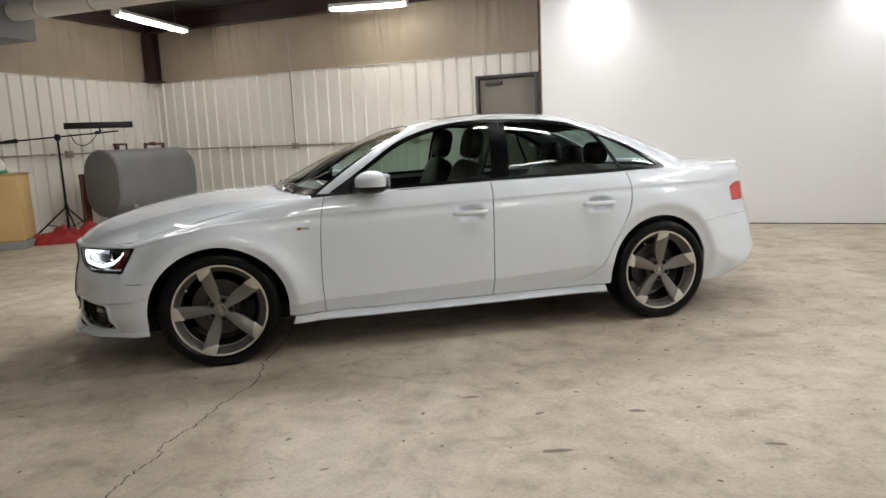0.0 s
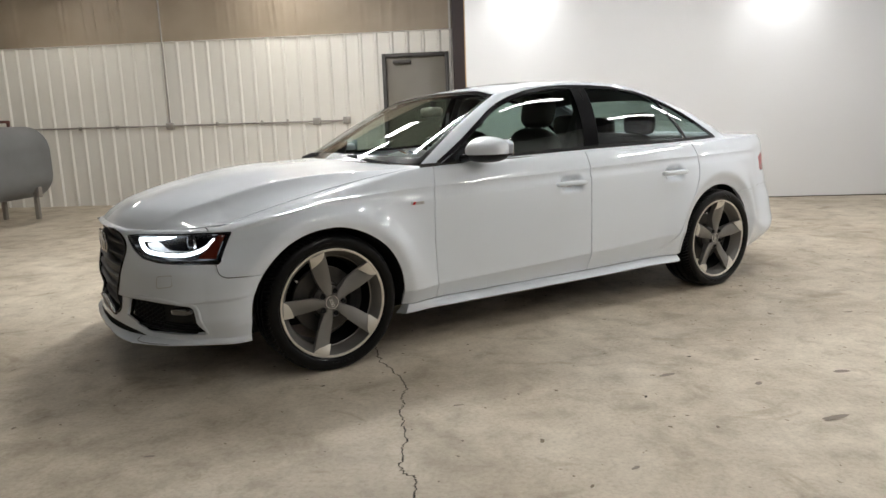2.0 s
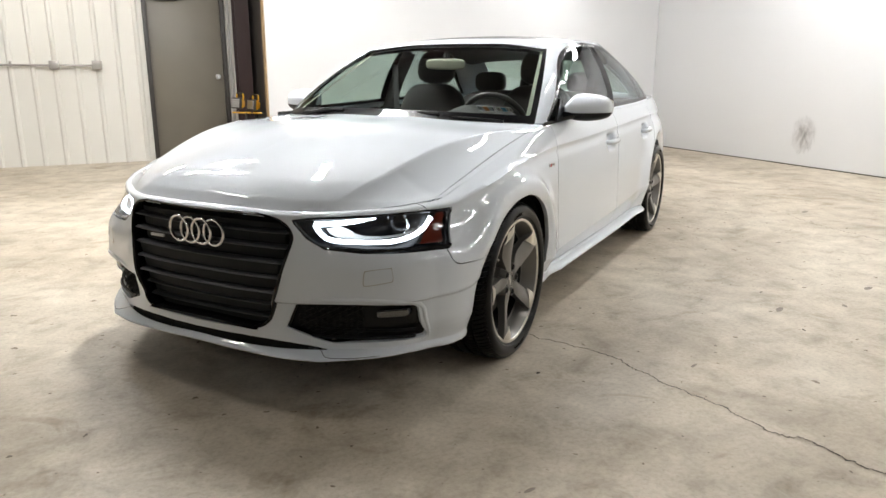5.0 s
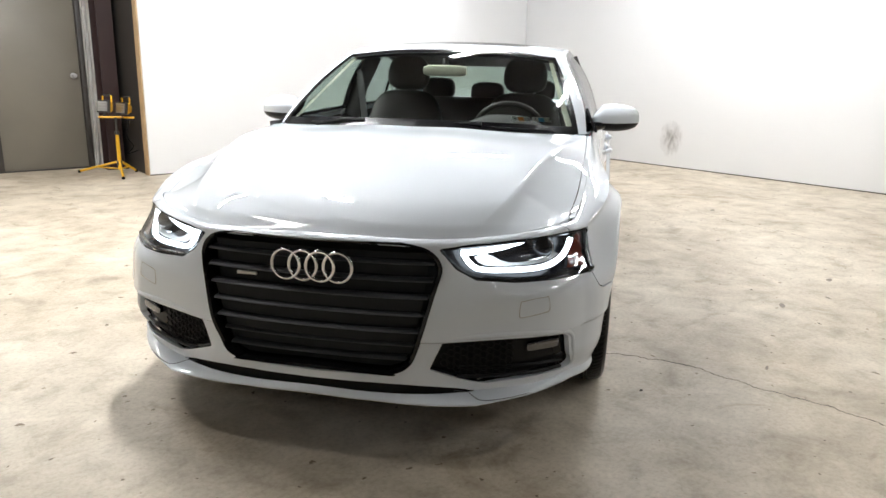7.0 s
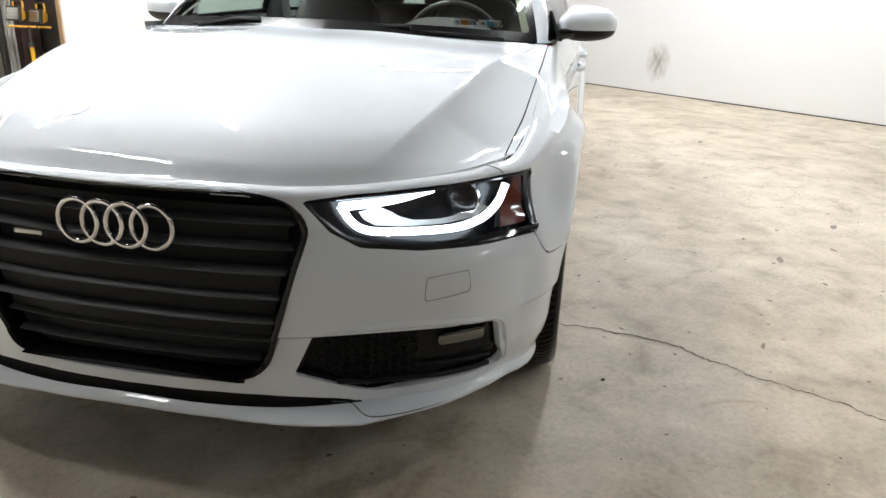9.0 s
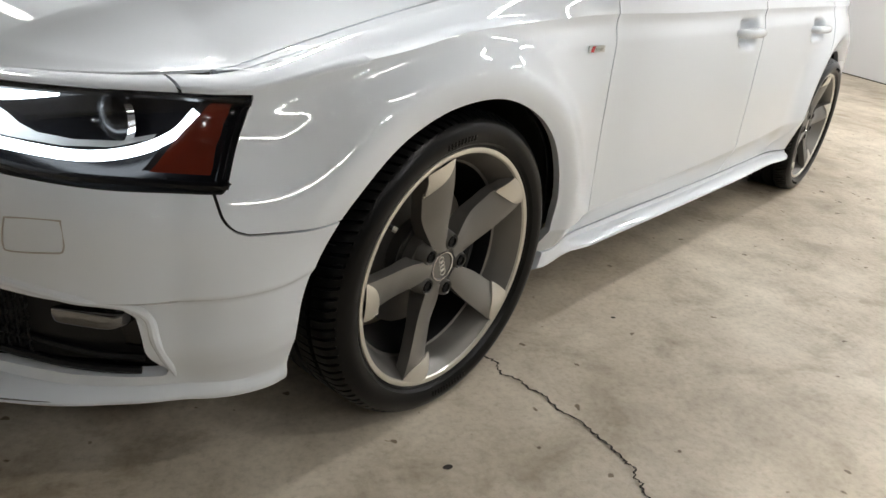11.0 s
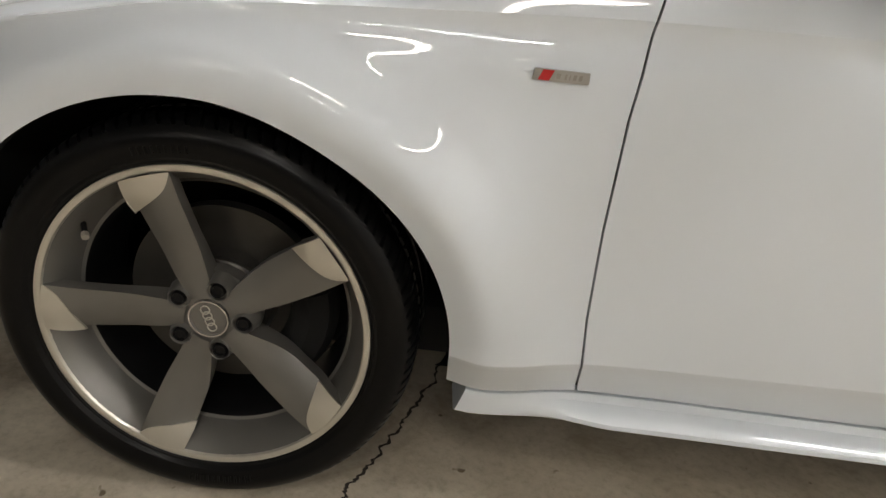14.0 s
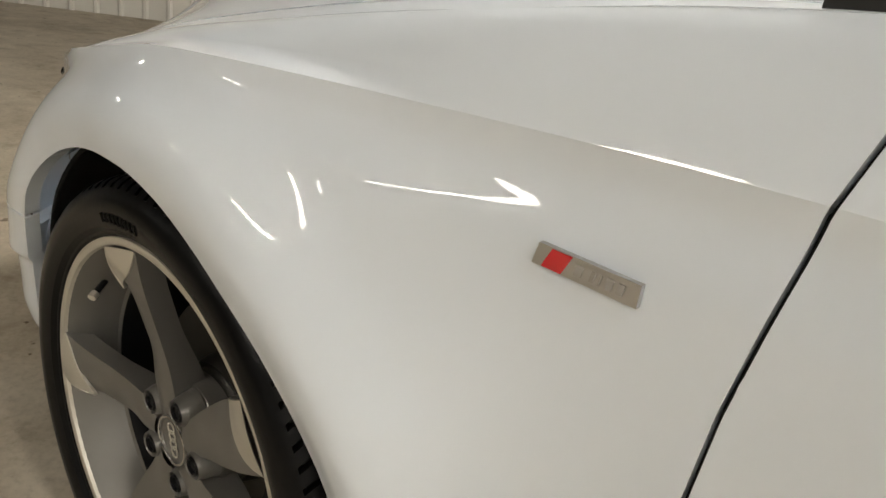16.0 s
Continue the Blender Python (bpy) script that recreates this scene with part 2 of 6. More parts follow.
def inside(poly):
    """Signed distance to a closed outline in a plane: negative inside."""
    q = np.array(poly, float)
    a, b = q, np.roll(q, -1, axis=0)

    def f(u, v):
        p = np.stack([np.asarray(u, float), np.asarray(v, float)], -1)[:, None, :]
        e = (b - a)[None]
        w = p - a[None]
        t = np.clip((w * e).sum(-1) / np.maximum((e * e).sum(-1), 1e-12), 0, 1)
        d = np.sqrt(((w - e * t[..., None]) ** 2).sum(-1).min(1))
        y, ya, yb = p[..., 1], a[None, :, 1], b[None, :, 1]
        cross = (ya > y) != (yb > y)
        xi = a[None, :, 0] + (y - ya) / np.where(yb == ya, 1e-12, yb - ya) * (b - a)[None, :, 0]
        odd = (cross & (p[..., 0] < xi)).sum(1) % 2 == 1
        return np.where(odd, -d, d)
    return f


class Skin:
    """A sheet of polygons whose corners carry two numbers of their own, cut into panels along curves."""

    def __init__(self, grid, a, b, label):
        n, m = grid.shape[:2]
        self.p = [tuple(v) for v in grid.reshape(-1, 3)]
        self.a = list(zip(a.reshape(-1), b.reshape(-1)))
        self.f = [[i * m + j, (i + 1) * m + j, (i + 1) * m + j + 1, i * m + j + 1] for i in range(n - 1) for j in range(m - 1)]
        c = np.array([np.mean([self.p[v] for v in f], 0) for f in self.f])
        q = np.array([[self.p[v] for v in f] for f in self.f])
        nrm = np.cross(q[:, 2] - q[:, 0], q[:, 3] - q[:, 1])
        if (nrm * (c - np.array([1.4, 0, 0.55]))).sum() < 0:
            self.f = [f[::-1] for f in self.f]
        self.l = [label] * len(self.f)
        self.crease = ()

    def cut(self, fn, source, neg, pos, at=0.0):
        """Cuts the faces of one label where fn(x, y, z, a, b) = at, and names the two sides."""
        ids = [i for i, l in enumerate(self.l) if l == source]
        used = sorted({v for i in ids for v in self.f[i]})
        if not used:
            return
        P, A = np.array([self.p[v] for v in used]), np.array([self.a[v] for v in used])
        val = fn(P[:, 0], P[:, 1], P[:, 2], A[:, 0], A[:, 1]) - at
        val = np.where(np.abs(val) < 2e-4, 2e-4, val)
        val = dict(zip(used, val))
        made = {}
        for i in ids:
            face = self.f[i]
            s = [val[v] > 0 for v in face]
            if all(s) or not any(s):
                self.l[i] = pos if s[0] else neg
                continue
            lo, hi = [], []
            for k, v in enumerate(face):
                w = face[(k + 1) % len(face)]
                (hi if s[k] else lo).append(v)
                if s[k] != s[(k + 1) % len(face)]:
                    key = (v, w) if v < w else (w, v)
                    if key not in made:
                        c, d = key
                        t = val[c] / (val[c] - val[d])
                        self.p.append(tuple(np.array(self.p[c]) * (1 - t) + np.array(self.p[d]) * t))
                        self.a.append(tuple(np.array(self.a[c]) * (1 - t) + np.array(self.a[d]) * t))
                        made[key] = len(self.p) - 1
                    lo.append(made[key])
                    hi.append(made[key])
            self.f[i], self.l[i] = lo, neg
            self.f.append(hi)
            self.l.append(pos)

    def seam(self, fn, source, neg, pos, gap=0.0045):
        """Two cuts with a narrow open joint between."""
        self.cut(fn, source, neg, "rest_", -gap / 2)
        self.cut(fn, "rest_", "gap_" + neg, pos, gap / 2)

    def faces(self, label):
        return [f for f, l in zip(self.f, self.l) if l == label]


def shell(skins, label, depth=0.012, mirror="left"):
    """The faces of a label as (vertices, faces, sharp edges) with turned-in edges. mirror: left, right or both halves."""
    V, F, E = [], [], []
    for skin in skins:
        faces = skin.faces(label)
        if not faces:
            continue
        used = sorted({v for f in faces for v in f})
        at = {v: i for i, v in enumerate(used)}
        P = np.array([skin.p[v] for v in used])
        N = np.zeros_like(P)
        edges = {}
        for f in faces:
            g = [at[v] for v in f]
            q = P[g]
            n = np.zeros(3)
            for k in range(1, len(q) - 1):
                n += np.cross(q[k] - q[0], q[k + 1] - q[0])
            N[g] += n
            for k in range(len(g)):
                e = (g[k], g[(k + 1) % len(g)])
                if (e[1], e[0]) in edges:
                    edges[(e[1], e[0])] = None
                else:
                    edges[e] = True
        L = np.linalg.norm(N, axis=1, keepdims=True)
        N = N / np.maximum(L, 1e-12)
        folds = []
        for level, x0, x1 in skin.crease:
            on = {at[v] for v in used if abs(skin.a[v][1] - level) < 1e-6 and x0 < skin.p[v][0] < x1}
            folds += [e for e in edges if e[0] in on and e[1] in on]
        rim = [e for e, open_ in edges.items() if open_ and not (abs(P[e[0]][1]) < 1e-5 and abs(P[e[1]][1]) < 1e-5)]
        for side in ((-1, 1) if mirror == "both" else (-1,) if mirror == "left" else (1,)):
            o = len(V)
            S = np.array([1, side, 1])
            V += [tuple(v) for v in P * S]
            flip = side < 0
            F += [[o + at[v] for v in (reversed(f) if flip else f)] for f in faces]
            inner = {}
            E += [(o + e[0], o + e[1]) for e in folds]
            for e in rim:
                for v in e:
                    if v not in inner:
                        inner[v] = len(V)
                        V.append(tuple((P[v] - N[v] * depth) * S))
            for e in rim:
                q = [o + e[0], inner[e[0]], inner[e[1]], o + e[1]]
                F.append(q if not flip else q[::-1])
                E.append((o + e[0], o + e[1]))
    return V, F, E


def as_mesh(name, V, F, material, sharp=(), flat=False):
    me = bpy.data.meshes.new(name)
    me.from_pydata([tuple(map(float, v)) for v in V], [], F)
    me.validate()
    me.materials.append(material)
    if not flat:
        me.polygons.foreach_set("use_smooth", [True] * len(me.polygons))
    if len(sharp):
        keys = {(min(e), max(e)) for e in sharp}
        for e in me.edges:
            if (min(e.vertices), max(e.vertices)) in keys:
                e.use_edge_sharp = True
    me.update()
    return me


def weld(ob, dist=0.0004):
    bm = bmesh.new()
    bm.from_mesh(ob.data)
    bmesh.ops.remove_doubles(bm, verts=bm.verts, dist=dist)
    bmesh.ops.recalc_face_normals(bm, faces=bm.faces)
    bm.to_mesh(ob.data)
    bm.free()
    return ob


def put(name, me, parent=None, label=""):
    ob = new(name, me)
    ob.parent = parent
    return tagged(ob, label)


def part(name, bm, material, parent, label="", smooth_angle=35):
    """Links a bmesh as one mesh object under a thing or a part."""
    me = bpy.data.meshes.new(name)
    bm.normal_update()
    bm.to_mesh(me)
    bm.free()
    me.materials.append(material)
    me.polygons.foreach_set("use_smooth", [True] * len(me.polygons))
    me.set_sharp_from_angle(angle=radians(smooth_angle))
    ob = new(name, me)
    ob.parent = parent
    return tagged(ob, label)


def thing(name, m, label, category, group="", kind=""):
    ob = new(name)
    ob.empty_display_size = 0.1
    ob.matrix_basis = m
    return tagged(ob, label, category, group, kind)


def box(x0, x1, y0, y1, z0, z1, bevel=0.0, seg=2, bm=None):
    own = bmesh.new() if bm is None else bm
    r = bmesh.ops.create_cube(own, size=1)
    for v in r["verts"]:
        v.co = Vector((x0 + (v.co.x + 0.5) * (x1 - x0), y0 + (v.co.y + 0.5) * (y1 - y0), z0 + (v.co.z + 0.5) * (z1 - z0)))
    if bevel:
        es = list({e for v in r["verts"] for e in v.link_edges})
        bmesh.ops.bevel(own, geom=es, offset=bevel, segments=seg, affect="EDGES", profile=0.5)
    return own


def lathe(profile, n=64, axis="y", bm=None, closed=False):
    """Turns (radius, along) pairs round an axis."""
    own = bmesh.new() if bm is None else bm
    rings = []
    for k in range(n):
        a = 2 * math.pi * k / n
        c, s = math.cos(a), math.sin(a)
        row = []
        for r, h in profile:
            co = {"y": (r * c, h, r * s), "z": (r * c, r * s, h), "x": (h, r * c, r * s)}[axis]
            row.append(own.verts.new(co))
        rings.append(row)
    m = len(profile)
    for k in range(n):
        a, b = rings[k], rings[(k + 1) % n]
        for j in range(m if closed else m - 1):
            j2 = (j + 1) % m
            if axis == "y":
                own.faces.new((a[j], a[j2], b[j2], b[j]))
            else:
                own.faces.new((a[j], b[j], b[j2], a[j2]))
    bmesh.ops.remove_doubles(own, verts=own.verts, dist=1e-5)
    bmesh.ops.recalc_face_normals(own, faces=own.faces)
    return own


def tube(points, radius, n=10, closed=False, bm=None, cap=True, flat=1.0):
    """A round bar along points; radius may be one number or one for each point."""
    own = bmesh.new() if bm is None else bm
    P = [Vector(p) for p in points]
    k = len(P)
    R = [radius] * k if isinstance(radius, (int, float)) else list(radius)
    rings = []
    up = None
    for i, p in enumerate(P):
        a = P[i - 1] if (i or closed) else p
        b = P[(i + 1) % k] if (i + 1 < k or closed) else p
        d = (b - a).normalized()
        if up is None:
            up = Vector((0, 0, 1)) if abs(d.z) < 0.9 else Vector((1, 0, 0))
        side = d.cross(up).normalized()
        up = side.cross(d).normalized()
        rings.append([own.verts.new(p + R[i] * (math.cos(t) * side + flat * math.sin(t) * up)) for t in [2 * math.pi * j / n for j in range(n)]])
    for i in range(k if closed else k - 1):
        a, b = rings[i], rings[(i + 1) % k]
        for j in range(n):
            own.faces.new((a[j], a[(j + 1) % n], b[(j + 1) % n], b[j]))
    if cap and not closed:
        own.faces.new(rings[0][::-1])
        own.faces.new(rings[-1])
    bmesh.ops.recalc_face_normals(own, faces=own.faces)
    return own


def blob(centre, size, power=2.6, n=28, m=16, bm=None, shape=None):
    """A rounded block (superellipsoid)."""
    own = bmesh.new() if bm is None else bm
    e = 2.0 / power
    pw = lambda v: math.copysign(abs(v) ** e, v)
    rows = []
    for j in range(m + 1):
        t = -math.pi / 2 + math.pi * j / m
        row = []
        for i in range(n):
            a = 2 * math.pi * i / n
            x, y, z = pw(math.cos(t)) * pw(math.cos(a)), pw(math.cos(t)) * pw(math.sin(a)), pw(math.sin(t))
            if shape:
                x, y, z = shape(x, y, z)
            row.append(own.verts.new((centre[0] + x * size[0] / 2, centre[1] + y * size[1] / 2, centre[2] + z * size[2] / 2)))
        rows.append(row)
    for j in range(m):
        for i in range(n):
            own.faces.new((rows[j][i], rows[j][(i + 1) % n], rows[j + 1][(i + 1) % n], rows[j + 1][i]))
    bmesh.ops.remove_doubles(own, verts=own.verts, dist=1e-5)
    bmesh.ops.recalc_face_normals(own, faces=own.faces)
    return own


def plate(outline, place, depth, bm=None):
    """A flat plate with the outline (u, v), set in space by place(u, v, d), d deep."""
    own = bmesh.new() if bm is None else bm
    a = [own.verts.new(place(u, v, 0)) for u, v in outline]
    b = [own.verts.new(place(u, v, depth)) for u, v in outline]
    own.faces.new(a)
    own.faces.new(b[::-1])
    for i in range(len(a)):
        j = (i + 1) % len(a)
        own.faces.new((a[i], b[i], b[j], a[j]))
    bmesh.ops.recalc_face_normals(own, faces=own.faces)
    return own


def grid_faces(n, m):
    return [[i * m + j, (i + 1) * m + j, (i + 1) * m + j + 1, i * m + j + 1] for i in range(n - 1) for j in range(m - 1)]


# ---- the room ----
BACK, WHITE, RIGHT, LEFT, FRONT, TOP = 6.70, 5.675, 6.866, -6.75, -13.0, 3.62


def structure(name, bm, material, label, category):
    ob = part(name, bm, material, None, label, 30)
    return tagged(ob, label, category, kind="structure")


DIP = -0.024         # how far the slab sinks under the car's rear wheels


def floor_z(x, y):
    """Height of the slab: level, with one shallow dip."""
    u, v = x * 0.7986 + y * 0.6018, y * 0.7986 - x * 0.6018
    return DIP * float(smooth(u, 0.9, 2.6) * (1 - smooth(u, 3.2, 5.0)) * (1 - smooth(abs(v), 1.3, 3.0)))


def floor_slab():
    bm = bmesh.new()
    n = 110
    g = [[bm.verts.new((LEFT - 0.3 + (RIGHT - LEFT + 0.6) * i / n, FRONT - 0.3 + (BACK - FRONT + 0.6) * j / n, 0)) for j in range(n + 1)] for i in range(n + 1)]
    for row in g:
        for v in row:
            v.co.z = floor_z(v.co.x, v.co.y)
    for i in range(n):
        for j in range(n):
            bm.faces.new((g[i][j], g[i + 1][j], g[i + 1][j + 1], g[i][j + 1]))
    low = bmesh.ops.extrude_face_region(bm, geom=[f for f in bm.faces])
    bmesh.ops.translate(bm, verts=[v for v in low["geom"] if isinstance(v, bmesh.types.BMVert)], vec=(0, 0, -0.15))
    bmesh.ops.recalc_face_normals(bm, faces=bm.faces)
    return structure("floor", bm, M["floor"], "stained and cracked grey concrete floor slab", "floor")


def ribbed_sheet(length, height, pitch=0.2338, openings=(), phase=0.129):
    """Pressed steel wall sheet along x, ribs towards -y, with a seam rib now and then; openings as (x0, x1, top)."""
    xs, ys = [0.0], [0.0]
    x = phase - pitch
    while x < length:
        for dx, d in ((0.0, 0.0), (0.020, 0.026), (0.044, 0.026), (0.064, 0.0)):
            if 0.002 < x + dx < length - 0.002:
                xs.append(x + dx)
                ys.append(-d)
        x += pitch
    for o in openings:
        for e in o[:2]:
            k = next(i for i, v in enumerate(xs) if v > e)
            xs.insert(k, e)
            ys.insert(k, ys[k])
    xs.append(length)
    ys.append(0.0)
    bm = bmesh.new()
    levels = sorted({0.0, height, *[o[2] for o in openings]})
    cols = [[bm.verts.new((a, b, z)) for z in levels] for a, b in zip(xs, ys)]
    for i in range(len(cols) - 1):
        mid = (xs[i] + xs[i + 1]) / 2
        for k in range(len(levels) - 1):
            if any(o[0] < mid < o[1] and levels[k] < o[2] - 1e-6 for o in openings):
                continue
            bm.faces.new((cols[i][k], cols[i + 1][k], cols[i + 1][k + 1], cols[i][k + 1]))
    return bm


def draped(length, height, seed, depth=0.05):
    """Insulation facing that sags between its fixings, with upright folds."""
    rnd = random.Random(seed)
    folds = [(rnd.uniform(0, length), rnd.uniform(0.010, 0.035), rnd.uniform(0.006, 0.028), rnd.uniform(0.3, 1.0)) for _ in range(int(length * 6))]
    bm = bmesh.new()
    n, m = int(length * 40), 12
    g = []
    for i in range(n + 1):
        x = length * i / n
        row = []
        for j in range(m + 1):
            t = j / m
            y = -depth * (1 - (2 * t - 1) ** 2) * (0.7 + 0.3 * math.sin(x * 2.1 + seed))
            for a, w, h, q in folds:
                u = (x - a - 0.05 * (t - 0.5) * math.sin(a * 9)) / w
                if abs(u) < 3:
                    y -= h * math.exp(-u * u) * (t ** q)
            row.append(bm.verts.new((x, y, height * t)))
        g.append(row)
    for i in range(n):
        for j in range(m):
            bm.faces.new((g[i][j], g[i + 1][j], g[i + 1][j + 1], g[i][j + 1]))
    return bm


def placed(ob, m):
    ob.matrix_basis = m
    return ob


floor_slab()
WAINSCOT, BEAM = 2.445, 3.33
DOOR = (-0.424, 0.559, 2.135)
# back wall with the door's opening
bm = box(LEFT - 0.2, DOOR[0], BACK + 0.06, BACK + 0.22, 0, TOP)
box(DOOR[1], RIGHT + 0.2, BACK + 0.06, BACK + 0.22, 0, TOP, bm=bm)
box(DOOR[0], DOOR[1], BACK + 0.06, BACK + 0.22, DOOR[2], TOP, bm=bm)
structure("wall_north", bm, M["insulation"], "insulated steel building wall behind ribbed sheet", "wall")
placed(structure("wall_sheet_north", ribbed_sheet(0.84 - LEFT, WAINSCOT, openings=[(DOOR[0] - LEFT, DOOR[1] - LEFT, DOOR[2])]), M["ribbed"],
                 "off-white ribbed steel wall sheet with grey seams", "wall"), pose(LEFT, BACK + 0.02, 0))
placed(structure("insulation_north", draped(0.84 - LEFT, BEAM + 0.3 - WAINSCOT, 3), M["insulation"],
                 "creased brown insulation facing above the sheet", "insulation"), pose(LEFT, BACK + 0.05, WAINSCOT))
# west wall
structure("wall_west", box(LEFT - 0.22, LEFT - 0.06, FRONT, BACK + 0.06, 0, TOP), M["insulation"], "insulated steel building wall", "wall")
placed(structure("wall_sheet_west", ribbed_sheet(BACK - FRONT, WAINSCOT), M["ribbed"],
                 "off-white ribbed steel wall sheet", "wall"), pose(LEFT - 0.02, FRONT, 0, 0, 0, 90))
placed(structure("insulation_west", draped(BACK - FRONT, BEAM + 0.3 - WAINSCOT, 8), M["insulation"],
                 "creased brown insulation facing above the sheet", "insulation"), pose(LEFT - 0.05, FRONT, WAINSCOT, 0, 0, 90))
# trim that caps the sheets
structure("trim_north", box(LEFT, 0.84, BACK - 0.02, BACK + 0.05, WAINSCOT - 0.004, WAINSCOT + 0.006, 0.002), M["ribbed"], "off-white steel cap trim", "trim")
structure("trim_west", box(LEFT - 0.05, LEFT + 0.02, FRONT, BACK - 0.02, WAINSCOT - 0.004, WAINSCOT + 0.006, 0.002), M["ribbed"], "off-white steel cap trim", "trim")
structure("trim_corner", box(LEFT - 0.03, LEFT + 0.03, BACK - 0.035, BACK + 0.03, 0, WAINSCOT - 0.006, 0.004), M["ribbed"], "off-white steel corner trim", "trim")
# painted partition walls
structure("wall_painted_north", box(0.865, RIGHT + 0.1, WHITE, WHITE + 0.11, 0.012, TOP, 0.003), M["wall_paint"], "white painted partition wall", "wall")
structure("wall_painted_east", box(RIGHT, RIGHT + 0.11, FRONT, WHITE - 0.002, 0.012, TOP, 0.003), M["wall_paint"], "white painted wall with a grey scuff", "wall")
structure("wall_end_board", box(0.850, 0.862, WHITE + 0.004, WHITE + 0.13, 0.0, TOP, 0.002), M["plywood"], "bare plywood edge of the partition", "trim")
# Dark strips fill the gap below the walls in place of its shade.
structure("shade_strip_north", box(0.865, RIGHT, WHITE + 0.006, WHITE + 0.10, 0.0, 0.012), M["frame"], "dark strip standing in for the shade under the partition", "trim")
structure("shade_strip_east", box(RIGHT + 0.006, RIGHT + 0.10, FRONT, WHITE, 0.0, 0.012), M["frame"], "dark strip standing in for the shade under the wall", "trim")
structure("wall_return", box(0.87, 0.97, WHITE + 0.13, BACK + 0.06, 0, TOP), M["frame"], "dark return wall behind the partition", "wall")
# the unseen fourth wall and the ceiling
structure("wall_south", box(LEFT - 0.2, RIGHT + 0.2, FRONT - 0.15, FRONT, 0, TOP), M["insulation"], "brown insulated steel wall", "wall")
structure("ceiling", box(LEFT - 0.2, RIGHT + 0.2, FRONT - 0.2, BACK + 0.2, TOP, TOP + 0.12), M["ceiling"], "dark underside of the roof", "ceiling")


def beam(x0, x1, y0, y1, z0, z1, label):
    """A steel beam: web and two flanges."""
    along_x = (x1 - x0) > (y1 - y0)
    bm = bmesh.new()
    if along_x:
        c = (y0 + y1) / 2
        box(x0, x1, c - 0.006, c + 0.006, z0 + 0.012, z1 - 0.012, bm=bm)
    else:
        c = (x0 + x1) / 2
        box(c - 0.006, c + 0.006, y0, y1, z0 + 0.012, z1 - 0.012, bm=bm)
    box(x0, x1, y0, y1, z0, z0 + 0.012, bm=bm)
    box(x0, x1, y0, y1, z1 - 0.012, z1, bm=bm)
    return structure("roof_beam", bm, M["steel"], label, "beam")


beam(LEFT, 0.9, BACK - 0.22, BACK - 0.03, BEAM, TOP, "dark red steel eave beam")
for yb in (4.3, 1.6, -1.4, -4.4, -7.4, -10.4):
    beam(LEFT, RIGHT, yb - 0.07, yb + 0.07, TOP - 0.2, TOP, "dark red steel roof purlin")
beam(LEFT + 0.02, LEFT + 0.2, FRONT, BACK - 0.25, BEAM + 0.02, TOP, "dark red steel eave beam")


def column(x, y, w, d, label, z0=0.016):
    """A steel column of H section, with its base plate."""
    bm = bmesh.new()
    box(x - w / 2, x + w / 2, y - d / 2, y - d / 2 + 0.014, z0, BEAM, bm=bm)
    box(x - w / 2, x + w / 2, y + d / 2 - 0.014, y + d / 2, z0, BEAM, bm=bm)
    box(x - 0.006, x + 0.006, y - d / 2 + 0.014, y + d / 2 - 0.014, z0, BEAM, bm=bm)
    box(x - w / 2 - 0.03, x + w / 2 + 0.03, y - d / 2 - 0.03, y + d / 2 + 0.03, z0 - 0.016, z0, bm=bm)
    return structure("steel_column", bm, M["steel"], label, "column")


column(0.73, 6.52, 0.17, 0.26, "dark red steel column beside the door")
column(LEFT + 0.12, BACK - 0.14, 0.2, 0.2, "dark red steel corner column above the wall sheet", WAINSCOT + 0.036)

# the door
door = tagged(thing("door_1", pose(0, 0, 0), "closed olive-grey steel door with a round knob", "door", kind="structure"), kind="structure")
dw = 0.055
part("door_leaf", box(DOOR[0] + dw, DOOR[1] - dw, BACK + 0.030, BACK + 0.075, 0.012, DOOR[2] - dw, 0.002), M["door"], door)
for a, b in ((DOOR[0], DOOR[0] + dw - 0.003), (DOOR[1] - dw + 0.003, DOOR[1])):
    part("door_frame", box(a, b, BACK - 0.028, BACK + 0.12, 0, DOOR[2], 0.003), M["frame"], door, "dark steel jamb")
part("door_head", box(DOOR[0] + dw, DOOR[1] - dw, BACK - 0.028, BACK + 0.12, DOOR[2] - dw + 0.003, DOOR[2], 0.003), M["frame"], door, "dark steel head")
part("sill", box(DOOR[0] + dw, DOOR[1] - dw, BACK - 0.02, BACK + 0.11, 0.0, 0.012, 0.003), M["frame"], door, "dark threshold")
knob = lathe([(0.0, -0.075), (0.018, -0.074), (0.027, -0.062), (0.027, -0.050), (0.016, -0.040), (0.012, -0.030), (0.012, -0.012), (0.034, -0.008), (0.034, 0.0), (0.0, 0.0)], 24)
bmesh.ops.translate(knob, verts=knob.verts, vec=(DOOR[1] - dw - 0.07, BACK + 0.03, 1.06))
part("door_knob", knob, M["satin"], door, "satin metal knob")
part("door_closer", box(DOOR[0] + 0.16, DOOR[0] + 0.42, BACK - 0.03, BACK + 0.029, DOOR[2] - 0.15, DOOR[2] - 0.095, 0.006), M["frame"], door, "dark door closer")
structure("grey_strip", box(0.578, 0.612, BACK - 0.05, BACK - 0.02, 0, BEAM, 0.003), M["strip"], "grey steel strip beside the door", "trim")


